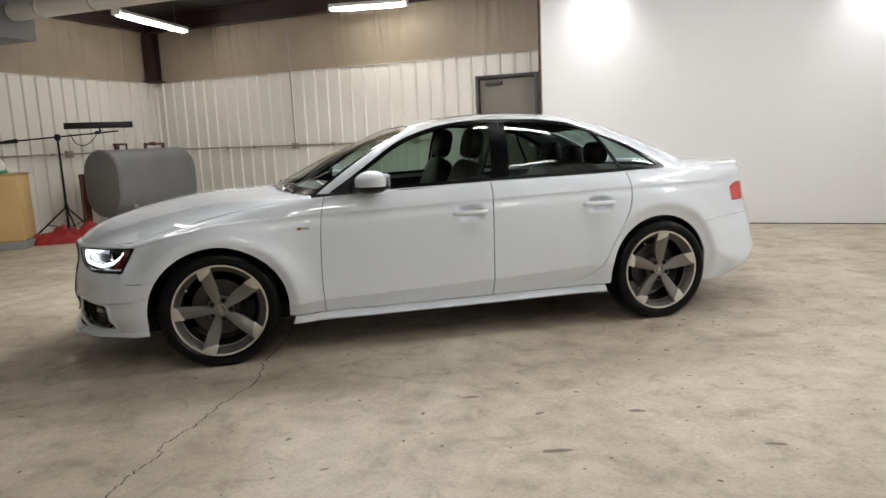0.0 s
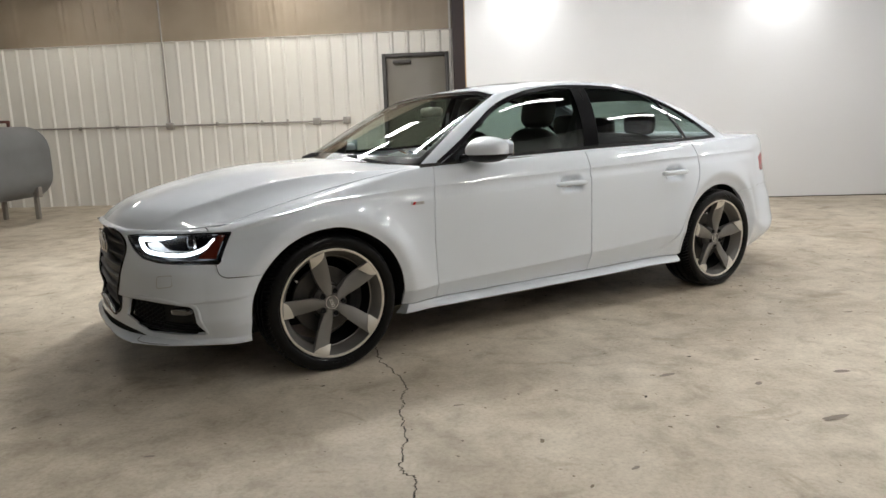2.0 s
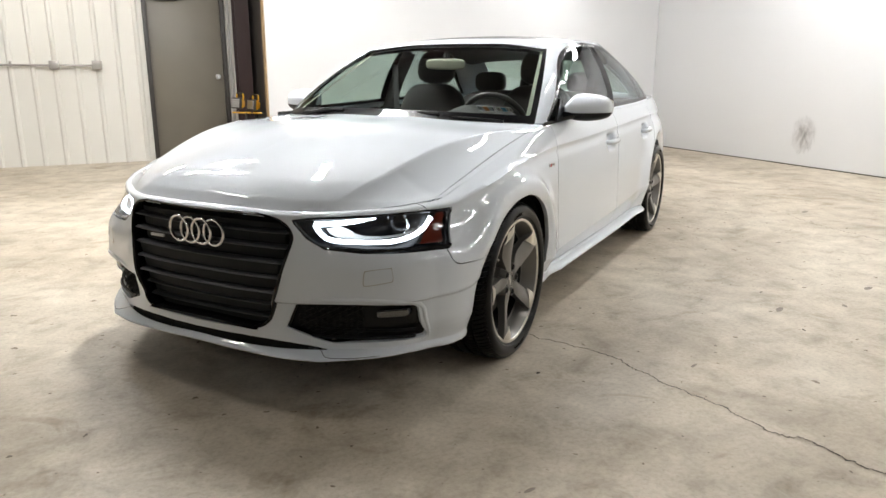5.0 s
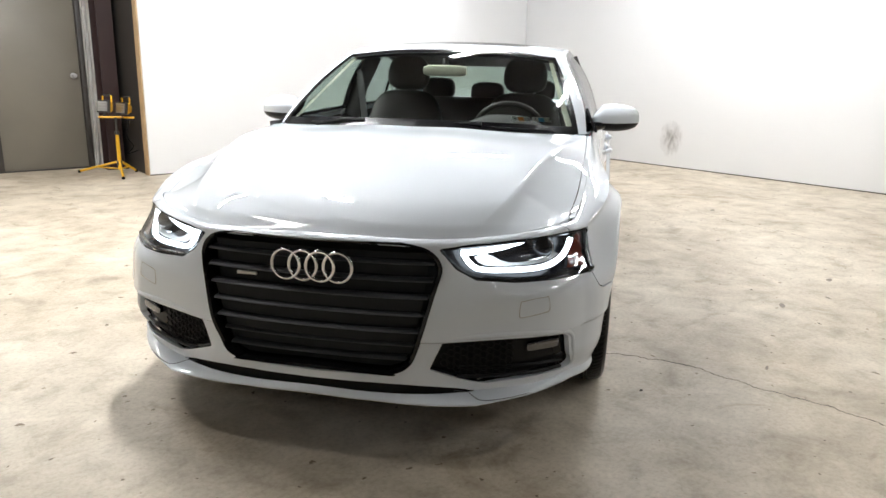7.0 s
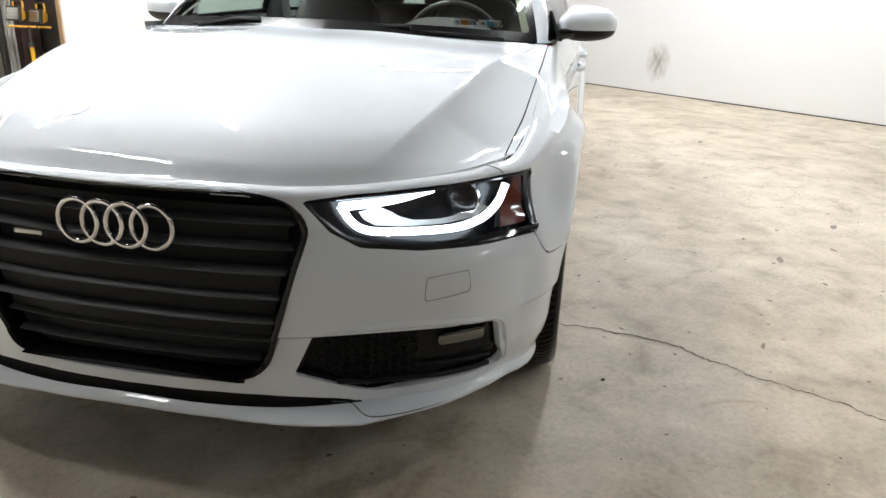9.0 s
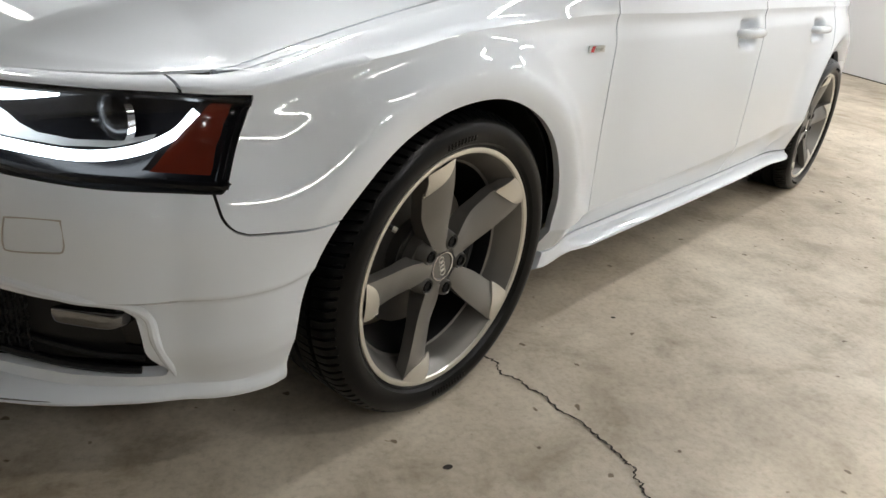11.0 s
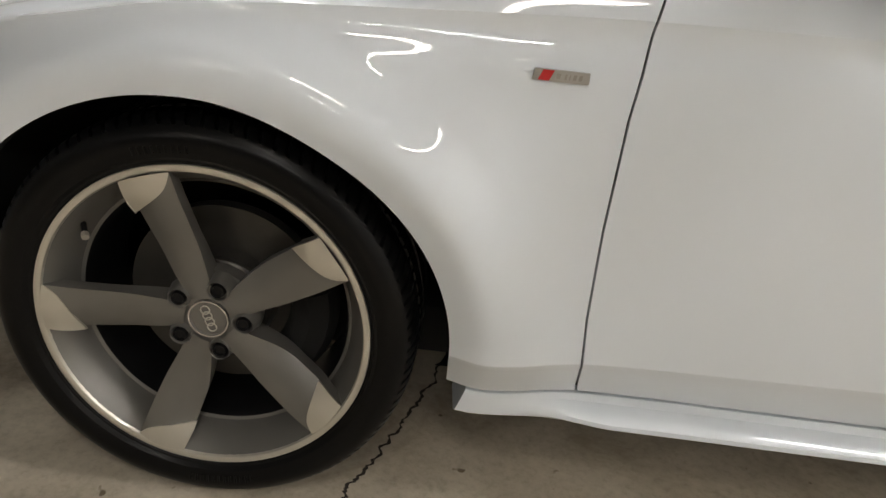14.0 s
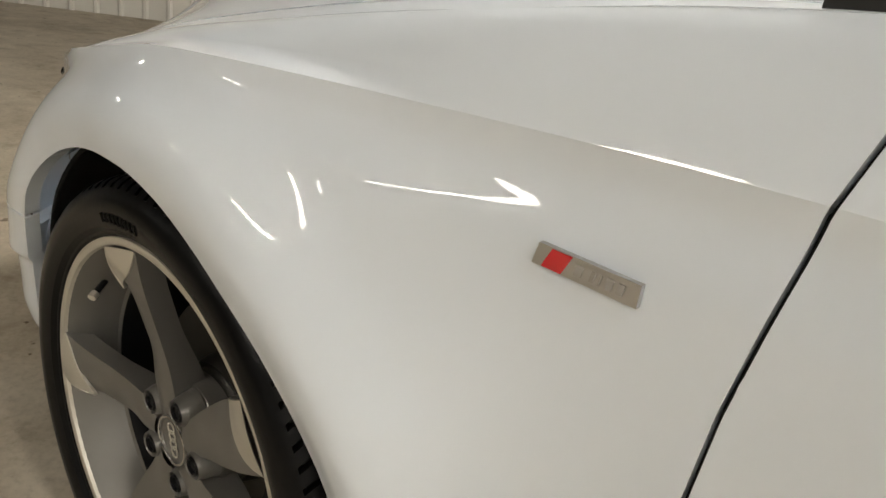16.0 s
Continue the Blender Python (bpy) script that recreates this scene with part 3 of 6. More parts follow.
# conduit along the wainscot, with its boxes
def conduit():
    root = thing("conduit", pose(0, 0, 0), "galvanised electrical conduit run along the wall with boxes", "conduit")
    z = 1.195
    part("pipe", tube([(LEFT + 0.06, BACK - 0.045, z + 0.03), (-3.744, BACK - 0.045, z + 0.01), (-1.45, BACK - 0.045, z), (-0.99, BACK - 0.045, z)], 0.0135, 10), M["galv"], root)
    part("pipe", tube([(-3.744, BACK - 0.045, z + 0.03), (-3.744, BACK - 0.045, BEAM)], 0.0125, 10), M["galv"], root)
    part("pipe", tube([(LEFT + 0.05, -1.5, z + 0.03), (LEFT + 0.05, BACK - 0.06, z + 0.03)], 0.0135, 10), M["galv"], root)
    for x in (-3.744, -1.45, -0.99):
        part("junction_box", box(x - 0.055, x + 0.055, BACK - 0.075, BACK - 0.01, z - 0.05, z + 0.055, 0.008), M["galv"], root, "small galvanised box")
        part("cover_plate", box(x - 0.04, x + 0.04, BACK - 0.081, BACK - 0.0755, z - 0.04, z + 0.042, 0.002), M["galv"], root)
    for x in (-6.2, -5.2, -4.6, -3.0, -2.3, -1.9):
        part("clamp", box(x - 0.012, x + 0.012, BACK - 0.064, BACK - 0.006, z - 0.018, z + 0.045, 0.003), M["galv"], root)
    for y in (2.2, 3.1, 4.3, 5.4):
        part("clamp", box(LEFT + 0.01, LEFT + 0.068, y - 0.012, y + 0.012, z + 0.008, z + 0.052, 0.003), M["galv"], root)
    part("junction_box", box(LEFT + 0.005, LEFT + 0.08, 4.56, 4.67, z - 0.03, z + 0.08, 0.008), M["galv"], root)
    return root


conduit()


# ---- lamps of the room ----
def strip_light(name, a, b, w=0.13, light="tube"):
    """A suspended strip light from a to b: housing, glowing lens, end caps and two hangers."""
    a, b = Vector(a), Vector(b)
    d = b - a
    root = thing(name, Matrix.Translation((a + b) / 2) @ d.to_track_quat("X", "Z").to_matrix().to_4x4(), "lit white fluorescent strip light hung from the roof", "ceiling light", "strip lights")
    h = d.length / 2
    part("housing", box(-h, h, -w / 2, w / 2, 0.022, 0.075, 0.01), M["lamp_white"], root)
    lens = blob((0, 0, 0), (2 * h - 0.03, w * 0.92, 0.05), 6, 24, 12)
    part("diffuser", lens, M[light], root, "glowing diffuser")
    for s in (-1, 1):
        part("end_cap", box(s * h - 0.012, s * h + 0.012, -w / 2, w / 2, -0.02, 0.076, 0.006), M["lamp_white"], root)
        part("hanger", tube([(s * h * 0.7, 0, 0.075), (s * h * 0.7, 0, TOP - a.z)], 0.004, 6), M["galv"], root)
    return root


strip_light("strip_light", (-5.07, 4.29, 3.2), (-5.43, 6.12, 3.2), light="tube_far")
strip_light("strip_light", (-2.40, 5.82, 3.2), (-1.25, 6.09, 3.2), light="tube_far")
# Unseen strips, partly after reflections; places and strengths tuned to light hood and floor.
for x, y, turn, light in ((3.3, 2.9, 0, "tube"), (5.5, 2.6, 0, "tube"), (5.7, 1.3, 90, "tube"), (2.95, 0.6, 22, "tube"), (-1.2, 3.2, -30, "tube_strong"), (0.15, 1.6, 68, "tube_bright"),
                         (-2.0, 0.8, 100, "tube_dim"), (2.45, -2.15, 8, "tube_dim"), (5.6, -1.4, 90, "tube_dim"), (3.8, -4.0, 0, "tube"), (1.7, -4.8, 10, "tube_dim")):
    d = Vector((math.cos(radians(turn)), math.sin(radians(turn)), 0)) * 0.62
    strip_light("strip_light", Vector((x, y, 3.3)) - d, Vector((x, y, 3.3)) + d, light=light)


def panel_light(x, y, turn, s=0.27):
    """A square lamp hung from the roof."""
    root = thing("panel_light", pose(x, y, 3.3, 0, 0, turn), "lit square panel light hung from the roof", "ceiling light", "panel lights")
    part("housing", box(-s, s, -s, s, 0.006, 0.06, 0.01), M["lamp_white"], root)
    part("diffuser", box(-s + 0.02, s - 0.02, -s + 0.02, s - 0.02, -0.004, 0.0055, 0.002), M["panel"], root, "glowing square diffuser")
    for a in (-1, 1):
        part("hanger", tube([(a * s * 0.7, 0, 0.06), (a * s * 0.7, 0, TOP - 3.3)], 0.004, 6), M["galv"], root)


panel_light(-0.6, 3.9, 20)
for x, y, turn in ((-1.2, -7.4, 10), (1.7, -7.8, -8), (-4.6, -6.6, 30)):
    panel_light(x, y, turn, 0.2)


def flood_light(x, y, aim):
    """A square lamp head near the painted wall, with a bracket, that washes it."""
    root = thing("flood_light", look((x, y, 3.30), aim), "square flood lamp aimed at the painted wall", "flood light", "flood lights")
    part("housing", box(-0.15, 0.15, -0.15, 0.15, 0.012, 0.07, 0.012), M["frame"], root)
    part("lens", box(-0.13, 0.13, -0.13, 0.13, 0.004, 0.0115, 0.001), M["flood"], root, "glowing square lens")
    part("bracket", tube([(-0.165, 0, 0.04), (-0.165, 0.0, 0.2), (0.165, 0.0, 0.2), (0.165, 0, 0.04)], 0.008, 6), M["frame"], root)
    inv = root.matrix_basis.inverted()
    part("hanger", tube([inv @ Vector((x, y, 3.36)), inv @ Vector((x, y, TOP + 0.01))], 0.012, 8), M["frame"], root)
    lamp = bpy.data.lights.new("flood_beam", "SPOT")
    lamp.energy, lamp.spot_size, lamp.spot_blend, lamp.shadow_soft_size = FLOOD, radians(84), 1.0, 0.1
    lamp.color = (1.0, 0.985, 0.96)
    ob = new("flood_beam", lamp)
    ob.matrix_basis = look((x, y, 3.30), aim)
    return root


for x in (1.6, 4.85):
    flood_light(x, 5.12, (x, WHITE, 2.45))


# ---- the car ----
# Car space: x runs back from the front axle, y to the car's right, z up. The half with y > 0 is shaped, then mirrored.
car = thing("car", pose(0, 0, 0, 0, 0, 37) @ pose(0, 0.0205, 0), "glossy white four-door saloon with grey five-spoke wheels, parked on the concrete", "car")
car.scale = (1.0, 1.024, 1.0)
BASE, HUB, TYRE, TRACK = 2.808, 0.322, 0.326, 0.80
NOSE = [(-0.832, 0, 0.712), (-0.822, 0.18, 0.711), (-0.782, 0.340, 0.704), (-0.705, 0.48, 0.702), (-0.590, 0.634, 0.710), (-0.500, 0.711, 0.719)]
SIDE = [(-0.42, 0.757, 0.730), (-0.2, 0.778, 0.785), (0.0, 0.783, 0.826), (0.3, 0.788, 0.879), (0.6, 0.786, 0.917), (1.0, 0.795, 0.927), (1.7, 0.810, 0.943),
        (2.4, 0.808, 0.949), (2.8, 0.790, 0.954), (3.1, 0.758, 0.960), (3.35, 0.712, 0.962)]
TAIL = [(3.54, 0.652, 0.955), (3.655, 0.51, 0.952), (3.725, 0.3, 0.952), (3.745, 0, 0.952)]
edge_y = curve([(p[0], p[1]) for p in SIDE])
edge_z = curve([(p[0], p[2]) for p in SIDE])
crease_z = curve([(-0.45, 0.715), (-0.2, 0.762), (0.0, 0.798), (0.3, 0.814), (0.6, 0.825), (1.0, 0.830), (1.66, 0.848), (2.6, 0.865), (3.2, 0.868), (3.6, 0.86)])


def lower_body():
    """The wall of the body below hood, belt and boot: nose, flank and tail in one sheet."""
    n = 600
    B, _ = spline(NOSE + SIDE + TAIL, 1500)
    run = np.concatenate([[0], np.cumsum(np.linalg.norm(np.diff(B, axis=0), axis=1))])
    s = np.linspace(0, run[-1], n)
    B = np.stack([np.interp(s, run, B[:, k]) for k in range(3)], -1)
    T = np.gradient(B, axis=0)
    for _ in range(6):
        T[1:-1] = (T[:-2] + 2 * T[1:-1] + T[2:]) / 4
    N = np.stack([T[:, 1], -T[:, 0]], -1) * -1
    N /= np.linalg.norm(N, axis=1, keepdims=True)
    N[0], N[-1] = (-1, 0), (1, 0)
    x = B[:, 0]
    nose, tail = 1 - smooth(x, -0.62, -0.22), smooth(x, 3.15, 3.5)
    flank = 1 - np.maximum(nose, tail)
    zt = B[:, 2]
    zc = np.where(nose > 0.5, np.minimum(zt - 0.018, crease_z(x)), crease_z(x))
    zc = np.minimum(zc, zt - 0.018)
    zb = (curve([(0, 0.212), (0.42, 0.200), (0.62, 0.200), (0.75, 0.205), (0.95, 0.208), (1.2, 0.210), (1.7, 0.245), (2.2, 0.245), (4.4, 0.245), (4.52, 0.188), (4.66, 0.180), (4.86, 0.222), (4.98, 0.30), (5.08, 0.345), (6.5, 0.36)]))(s)
    out_c = 0.053 * flank + 0.026 * nose + 0.03 * tail
    f_side = curve([(0, 0.053), (0.03, 0.0515), (0.117, 0.064), (0.25, 0.070), (0.5, 0.076), (0.7, 0.0795), (0.80, 0.081), (0.8667, 0.0820), (0.8889, 0.0755), (0.94, 0.060), (1, 0.042)])
    f_nose = curve([(0, 0.026), (0.26, 0.044), (0.38, 0.055), (0.52, 0.060), (0.60, 0.064), (0.6222, 0.047), (0.72, 0.046), (0.84, 0.050), (0.92, 0.054), (0.9556, 0.054), (0.9778, 0.064), (1, 0.062)])
    f_corner = curve([(0, 0.026), (0.26, 0.044), (0.38, 0.055), (0.52, 0.060), (0.66, 0.062), (0.84, 0.056), (0.92, 0.052), (1, 0.045)])
    round_corner = smooth(s, 0.95, 1.10)
    f_tail = curve([(0, 0.03), (0.2, 0.045), (0.42, 0.068), (0.55, 0.090), (0.75, 0.112), (0.87, 0.124), (0.93, 0.110), (1, 0.06)])
    rows, roll = [], 9
    low = 91
    fold_z = curve([(-0.5, 0.312), (0.4, 0.318), (0.6, 0.323), (1.0, 0.333), (1.65, 0.353), (2.0, 0.366), (2.4, 0.388), (2.8, 0.405), (3.2, 0.41)])(x)
    flare = curve([(-60, -0.02), (0, -0.010), (15, 0.006), (30, 0.019), (45, 0.034), (60, 0.045), (75, 0.049), (90, 0.051), (105, 0.045), (120, 0.040), (135, 0.034), (150, 0.019), (165, 0.003), (180, -0.004), (200, 0.0), (260, 0.0)])
    for k in range(roll):
        q = k / roll
        z = zt - (zt - zc) * q ** 1.35
        d = out_c * (1 - (1 - q) ** (1.08 + 0.77 * np.maximum(nose, tail)))
        rows.append((d, z))
    for k in range(low):
        q = k / (low - 1)
        d = flank * f_side(q) + nose * ((1 - round_corner) * f_nose(q) + round_corner * f_corner(q)) + tail * f_tail(q)
        d = d + nose * 0.052 * smooth(q, 0.05, 0.35) * np.exp(-((s - 0.75) / 0.23) ** 2)
        d = d - nose * smooth(q, 0.78, 0.96) * 0.030 * np.exp(-((s - 0.80) / 0.20) ** 2)
        d = d + nose * smooth(q, 0.9553, 0.9890) * (0.012 * (1 - smooth(s, 0.85, 1.1)) + 0.046 * np.clip(1 - np.abs(s - 0.46) / 0.27, 0, 1) ** 1.15)
        d = d + 0.022 * smooth(q, 0.10, 0.40) * (1 - 0.6 * smooth(q, 0.75, 1.0)) * np.exp(-((x + 0.42) / 0.17) ** 2)
        folded = zc + (fold_z - zc) * q / 0.8667 if q < 0.8667 else fold_z + (zb - fold_z) * (q - 0.8667) / 0.1333
        z = flank * folded + (1 - flank) * (zc + (zb - zc) * q)
        px, pz = x, z
        for cx in (0.0, BASE):
            r = np.hypot(px - cx, pz - 0.318)
            d = d + flank * (0.038 * np.exp(-((r - 0.42) / 0.11) ** 2) - 0.013 * (1 - smooth(r, 0.372, 0.438)))
        r = np.hypot(px * 0.945, pz - 0.318)
        round_arch = np.degrees(np.arctan2(pz - 0.318, px))
        round_arch = np.where(round_arch < -60, round_arch + 360, round_arch)
        d = d + flare(round_arch) * (1 - smooth(r, 0.372, 0.49)) * (px < 0.9)
        for hx in (1.50, 2.36):
            d = d - flank * 0.040 * np.exp(-(((px - hx) / 0.066) ** 4 + ((pz - 0.768) / 0.040) ** 4))
        rows.append((d, z))
    g = np.zeros((n, len(rows), 3))
    for j, (d, z) in enumerate(rows):
        g[:, j, 0] = B[:, 0] + N[:, 0] * d
        g[:, j, 1] = np.maximum(B[:, 1] + N[:, 1] * d, 0)
        g[:, j, 2] = z
    g[0, :, 1] = g[-1, :, 1] = 0
    a = np.repeat(s[:, None], len(rows), 1)
    b = np.repeat(np.arange(len(rows))[None], n, 0).astype(float)
    return Skin(g, a, b, "wall"), B, s


flank_skin, RIM, RUN = lower_body()


# hood
nose_pts, _ = spline(NOSE + SIDE[:1], 400)


FOLD = curve([(-0.80, 0.43), (-0.68, 0.482), (-0.52, 0.544), (-0.17, 0.622), (0.25, 0.707), (0.54, 0.742), (0.7, 0.750)])


def hood_sheet():
    """The hood with its crowned middle, which ends in a fold from the grille's corner to the windscreen's."""
    n, m, k = 130, 60, 40
    a = (np.linspace(0, 1, n) ** 1.35)[:, None]
    tail = curve([(0, 0.335), (0.5, 0.395), (0.85, 0.505), (1, 0.60)])
    at_x = lambda b: np.interp(b * 0.757, nose_pts[:, 1], nose_pts[:, 0]) * (1 - a) + tail(b) * a
    fold = np.full((n, 1), 0.7)
    for _ in range(25):
        x = at_x(fold)
        fold = 0.5 * fold + 0.5 * np.minimum(FOLD(x) / edge_y(np.maximum(x, -0.42)), 0.955)
    u = np.linspace(0, 1, k)[None, :]
    w = 1 - (1 - np.linspace(0, 1, m - k + 1)) ** 1.3
    b = np.concatenate([fold * (1 - (1 - u) ** 1.15), fold + (1 - fold) * w[None, 1:]], 1)
    y0 = b * 0.757
    x0 = np.interp(y0, nose_pts[:, 1], nose_pts[:, 0])
    z0 = np.interp(y0, nose_pts[:, 1], nose_pts[:, 2])
    x = x0 + (tail(b) - x0) * a
    y = b * edge_y(np.maximum(x, -0.42))
    centre = curve([(-0.832, 0.712), (-0.79, 0.748), (-0.65, 0.808), (-0.44, 0.864), (-0.2, 0.908), (0.05, 0.936), (0.37, 0.954)])
    rise = centre(x - (x0 + 0.832) * (1 - a))
    side = edge_z(np.maximum(x, -0.42))
    t = np.where(b < fold, 0.12 * (np.minimum(b, fold) / fold) ** 3, 0.12 + 0.88 * np.clip((b - fold) / (1 - fold), 0, 1) ** 0.95)
    t = t + (b ** 3.4 - t) * smooth(a, 0.3, 1.0)
    z = (z0 + rise - 0.712) * (1 - t) + side * t
    z = z - (z[:1] - z0[:1]) * (1 - smooth(a, 0, 0.16)) * (1 - b ** 12)
    f = np.clip((b - fold) * 0.76 / 0.085, 0, 1)
    z = z + 0.011 * (1 - f) ** 2 * smooth(a, 0.0, 0.12) * (1 - smooth(a, 0.6, 0.97))
    z[0] = z0[0]
    g = np.stack([x, y, np.maximum(z, z0 - 0.001)], -1)
    return Skin(g, np.broadcast_to(a, x.shape).copy(), b.copy(), "hood_all")


hood_skin = hood_sheet()
# joint between hood and wing: follows the crest, turning in ahead of the windscreen
hood_skin.seam(lambda x, y, z, a, b: (b - 0.975) * 0.78, "hood_all", "hood", "wing_top", 0.0035)

# glasshouse: a ring at the belt and a ring at the roof
LOW = [(0.37, 0, 0.948), (0.42, 0.40, 0.942), (0.575, 0.715, 0.929), (0.80, 0.786, 0.922), (1.2, 0.797, 0.929), (1.7, 0.806, 0.940), (2.2, 0.805, 0.945),
       (2.6, 0.797, 0.950), (2.90, 0.770, 0.955), (3.14, 0.67, 0.968), (3.26, 0.4, 0.982), (3.30, 0, 0.986)]
HIGH = [(1.27, 0, 1.322), (1.255, 0.30, 1.316), (1.185, 0.555, 1.286), (1.29, 0.588, 1.306), (1.44, 0.602, 1.327), (1.70, 0.610, 1.344), (2.02, 0.606, 1.342),
        (2.26, 0.592, 1.314), (2.44, 0.570, 1.277), (2.58, 0.525, 1.243), (2.66, 0.3, 1.270), (2.68, 0, 1.278)]
BULGE = curve([(0, 0.030), (2, 0.022), (3, 0.030), (8, 0.026), (9, 0.02), (11, 0.03)])


def glasshouse():
    n, m = 330, 30
    lo, c = spline(LOW, n)
    hi, _ = spline(HIGH, n)
    v = np.linspace(0, 1, m)[None, :, None]
    g = lo[:, None, :] * (1 - v) + hi[:, None, :] * v
    t = np.gradient((lo + hi) / 2, axis=0)
    out = np.stack([-t[:, 1], t[:, 0], np.zeros(n)], -1)
    out /= np.linalg.norm(out, axis=1, keepdims=True)
    out[:, 2] = 0.55
    g = g + out[:, None, :] * (BULGE(c)[:, None, None] * 4 * v * (1 - v))
    g[0, :, 1] = g[-1, :, 1] = 0
    return Skin(g, np.repeat(c[:, None], m, 1), np.repeat(v[0, :, 0][None], n, 0), "glass_all")


house = glasshouse()
hi_pts, _ = spline(HIGH, 600)
front_ring, side_ring, rear_ring = hi_pts[:110], hi_pts[109:492], hi_pts[490:]


def roof_sheet():
    n, m = 90, 36
    a = np.linspace(0, 1, n)[:, None]
    b = np.linspace(0, 1, m)[None, :]
    fi = np.interp(b * 0.555, front_ring[:, 1], front_ring[:, 0])
    ri = np.interp(b * 0.525, rear_ring[::-1, 1], rear_ring[::-1, 0])
    x = fi + (ri - fi) * a
    y = b * np.interp(x, side_ring[:, 0], side_ring[:, 1])
    y = np.where(x < side_ring[0, 0], b * 0.555, np.where(x > side_ring[-1, 0], b * 0.525, y))
    ze = np.interp(x, side_ring[:, 0], side_ring[:, 2])
    cz = curve([(1.10, 1.285), (1.27, 1.322), (1.42, 1.350), (1.6, 1.374), (1.85, 1.385), (2.15, 1.376), (2.45, 1.334), (2.68, 1.278)])
    z = ze + (np.maximum(cz(x), ze) - ze) * (1 - b ** 2.2)
    return Skin(np.stack([x, y, z], -1), x.copy(), np.broadcast_to(b, x.shape).copy(), "roof_all")


roof_skin = roof_sheet()
roof_skin.seam(lambda x, y, z, a, b: inside([(1.47, -0.5), (1.47, 0.36), (1.50, 0.39), (1.92, 0.39), (1.95, 0.36), (1.95, -0.5)])(x, y), "roof_all", "sunroof", "roof", 0.006)


def deck_sheet():
    n, m = 60, 40
    a = np.linspace(0, 1, n)[:, None]
    b = (1 - (1 - np.linspace(0, 1, m)) ** 1.3)[None, :]
    tail_pts, _ = spline(SIDE[-2:] + TAIL, 300)
    tp = tail_pts[tail_pts[:, 0] > 3.3][::-1]
    x1 = np.interp(b * 0.72, tp[:, 1], tp[:, 0])
    x0 = 2.86 + 0.40 * (1 - b ** 2.2)
    x = x0 + (x1 - x0) * a
    half = 0.72 + (edge_y(np.minimum(x, 3.35)) - 0.72) * (1 - smooth(x, 3.1, 3.55))
    y = b * half
    ze = edge_z(np.minimum(x, 3.35))
    z = ze + (0.992 - 0.016 * smooth(x, 3.2, 3.7) - ze) * (1 - b ** 3)
    return Skin(np.stack([x, y, z], -1), np.broadcast_to(a, x.shape).copy(), np.broadcast_to(b, x.shape).copy(), "deck_all")


deck_skin = deck_sheet()
deck_skin.seam(lambda x, y, z, a, b: b - 0.86, "deck_all", "boot_lid", "rear_wing_top", 0.005)

# --- cut the wall of the body into its panels ---
fs = flank_skin
fs.crease = ((9.0, -0.25, 3.3), (87.0, 0.36, 2.5), (63.0, -2.0, -0.56), (65.0, -2.0, -0.56), (95.0, -2.0, -0.45), (98.0, -2.0, -0.45))
arch = lambda cx, r, ease=0.0: (lambda x, y, z, a, b: np.hypot((x - cx) * 0.945, z - 0.318) - r + ease * smooth(x - cx, 0.0, 0.22) - 0.05 * smooth(0.318 - z, 0, 0.30))
fs.cut(arch(0.0, 0.368, 0.010), "wall", "hole_", "wall")
fs.cut(arch(BASE, 0.346), "wall", "hole_", "wall")
HEAD = [(0.380, 0.677), (0.43, 0.615), (0.487, 0.580), (0.60, 0.568), (0.734, 0.569), (0.95, 0.574), (0.95, 0.703), (0.79, 0.700), (0.60, 0.691), (0.46, 0.686)]
GRILLE = [(-0.5, 0.7005), (0.22, 0.700), (0.275, 0.6975), (0.318, 0.690), (0.350, 0.677), (0.374, 0.656), (0.388, 0.630), (0.390, 0.604), (0.376, 0.546), (0.344, 0.414), (0.319, 0.336),
          (0.305, 0.312), (0.285, 0.296), (0.258, 0.287), (0.22, 0.282), (-0.5, 0.277)]
FOG = [(0.398, 0.384), (0.45, 0.388), (0.60, 0.392), (0.752, 0.385), (0.765, 0.374), (0.778, 0.268), (0.768, 0.251), (0.525, 0.243), (0.487, 0.251), (0.362, 0.298), (0.366, 0.308)]
SLOT = [(-0.5, 0.258), (0.20, 0.257), (0.30, 0.252), (0.38, 0.244), (0.44, 0.235), (0.50, 0.221), (0.50, 0.15), (-0.5, 0.15)]
yz = lambda poly: (lambda x, y, z, a, b: np.where(x < -0.55, inside(poly)(y, z), 1.0))
fs.seam(lambda x, y, z, a, b: np.where(x < -0.2, np.maximum(inside(HEAD)(y, z), (x + 0.428 + (0.700 - z) * 0.55) * 0.88), 1.0), "wall", "headlight", "wall", 0.004)
fs.cut(yz(GRILLE), "wall", "grille", "wall")
fs.cut(yz(FOG), "wall", "fog", "wall")
fs.cut(lambda x, y, z, a, b: np.maximum(yz(SLOT)(x, y, z, a, b), (b - 95.2) * 0.005), "wall", "slot", "wall")
corner = lambda u, v, r: np.where((u < r) & (v < r), r - np.hypot(r - u, r - v), np.minimum(u, v))
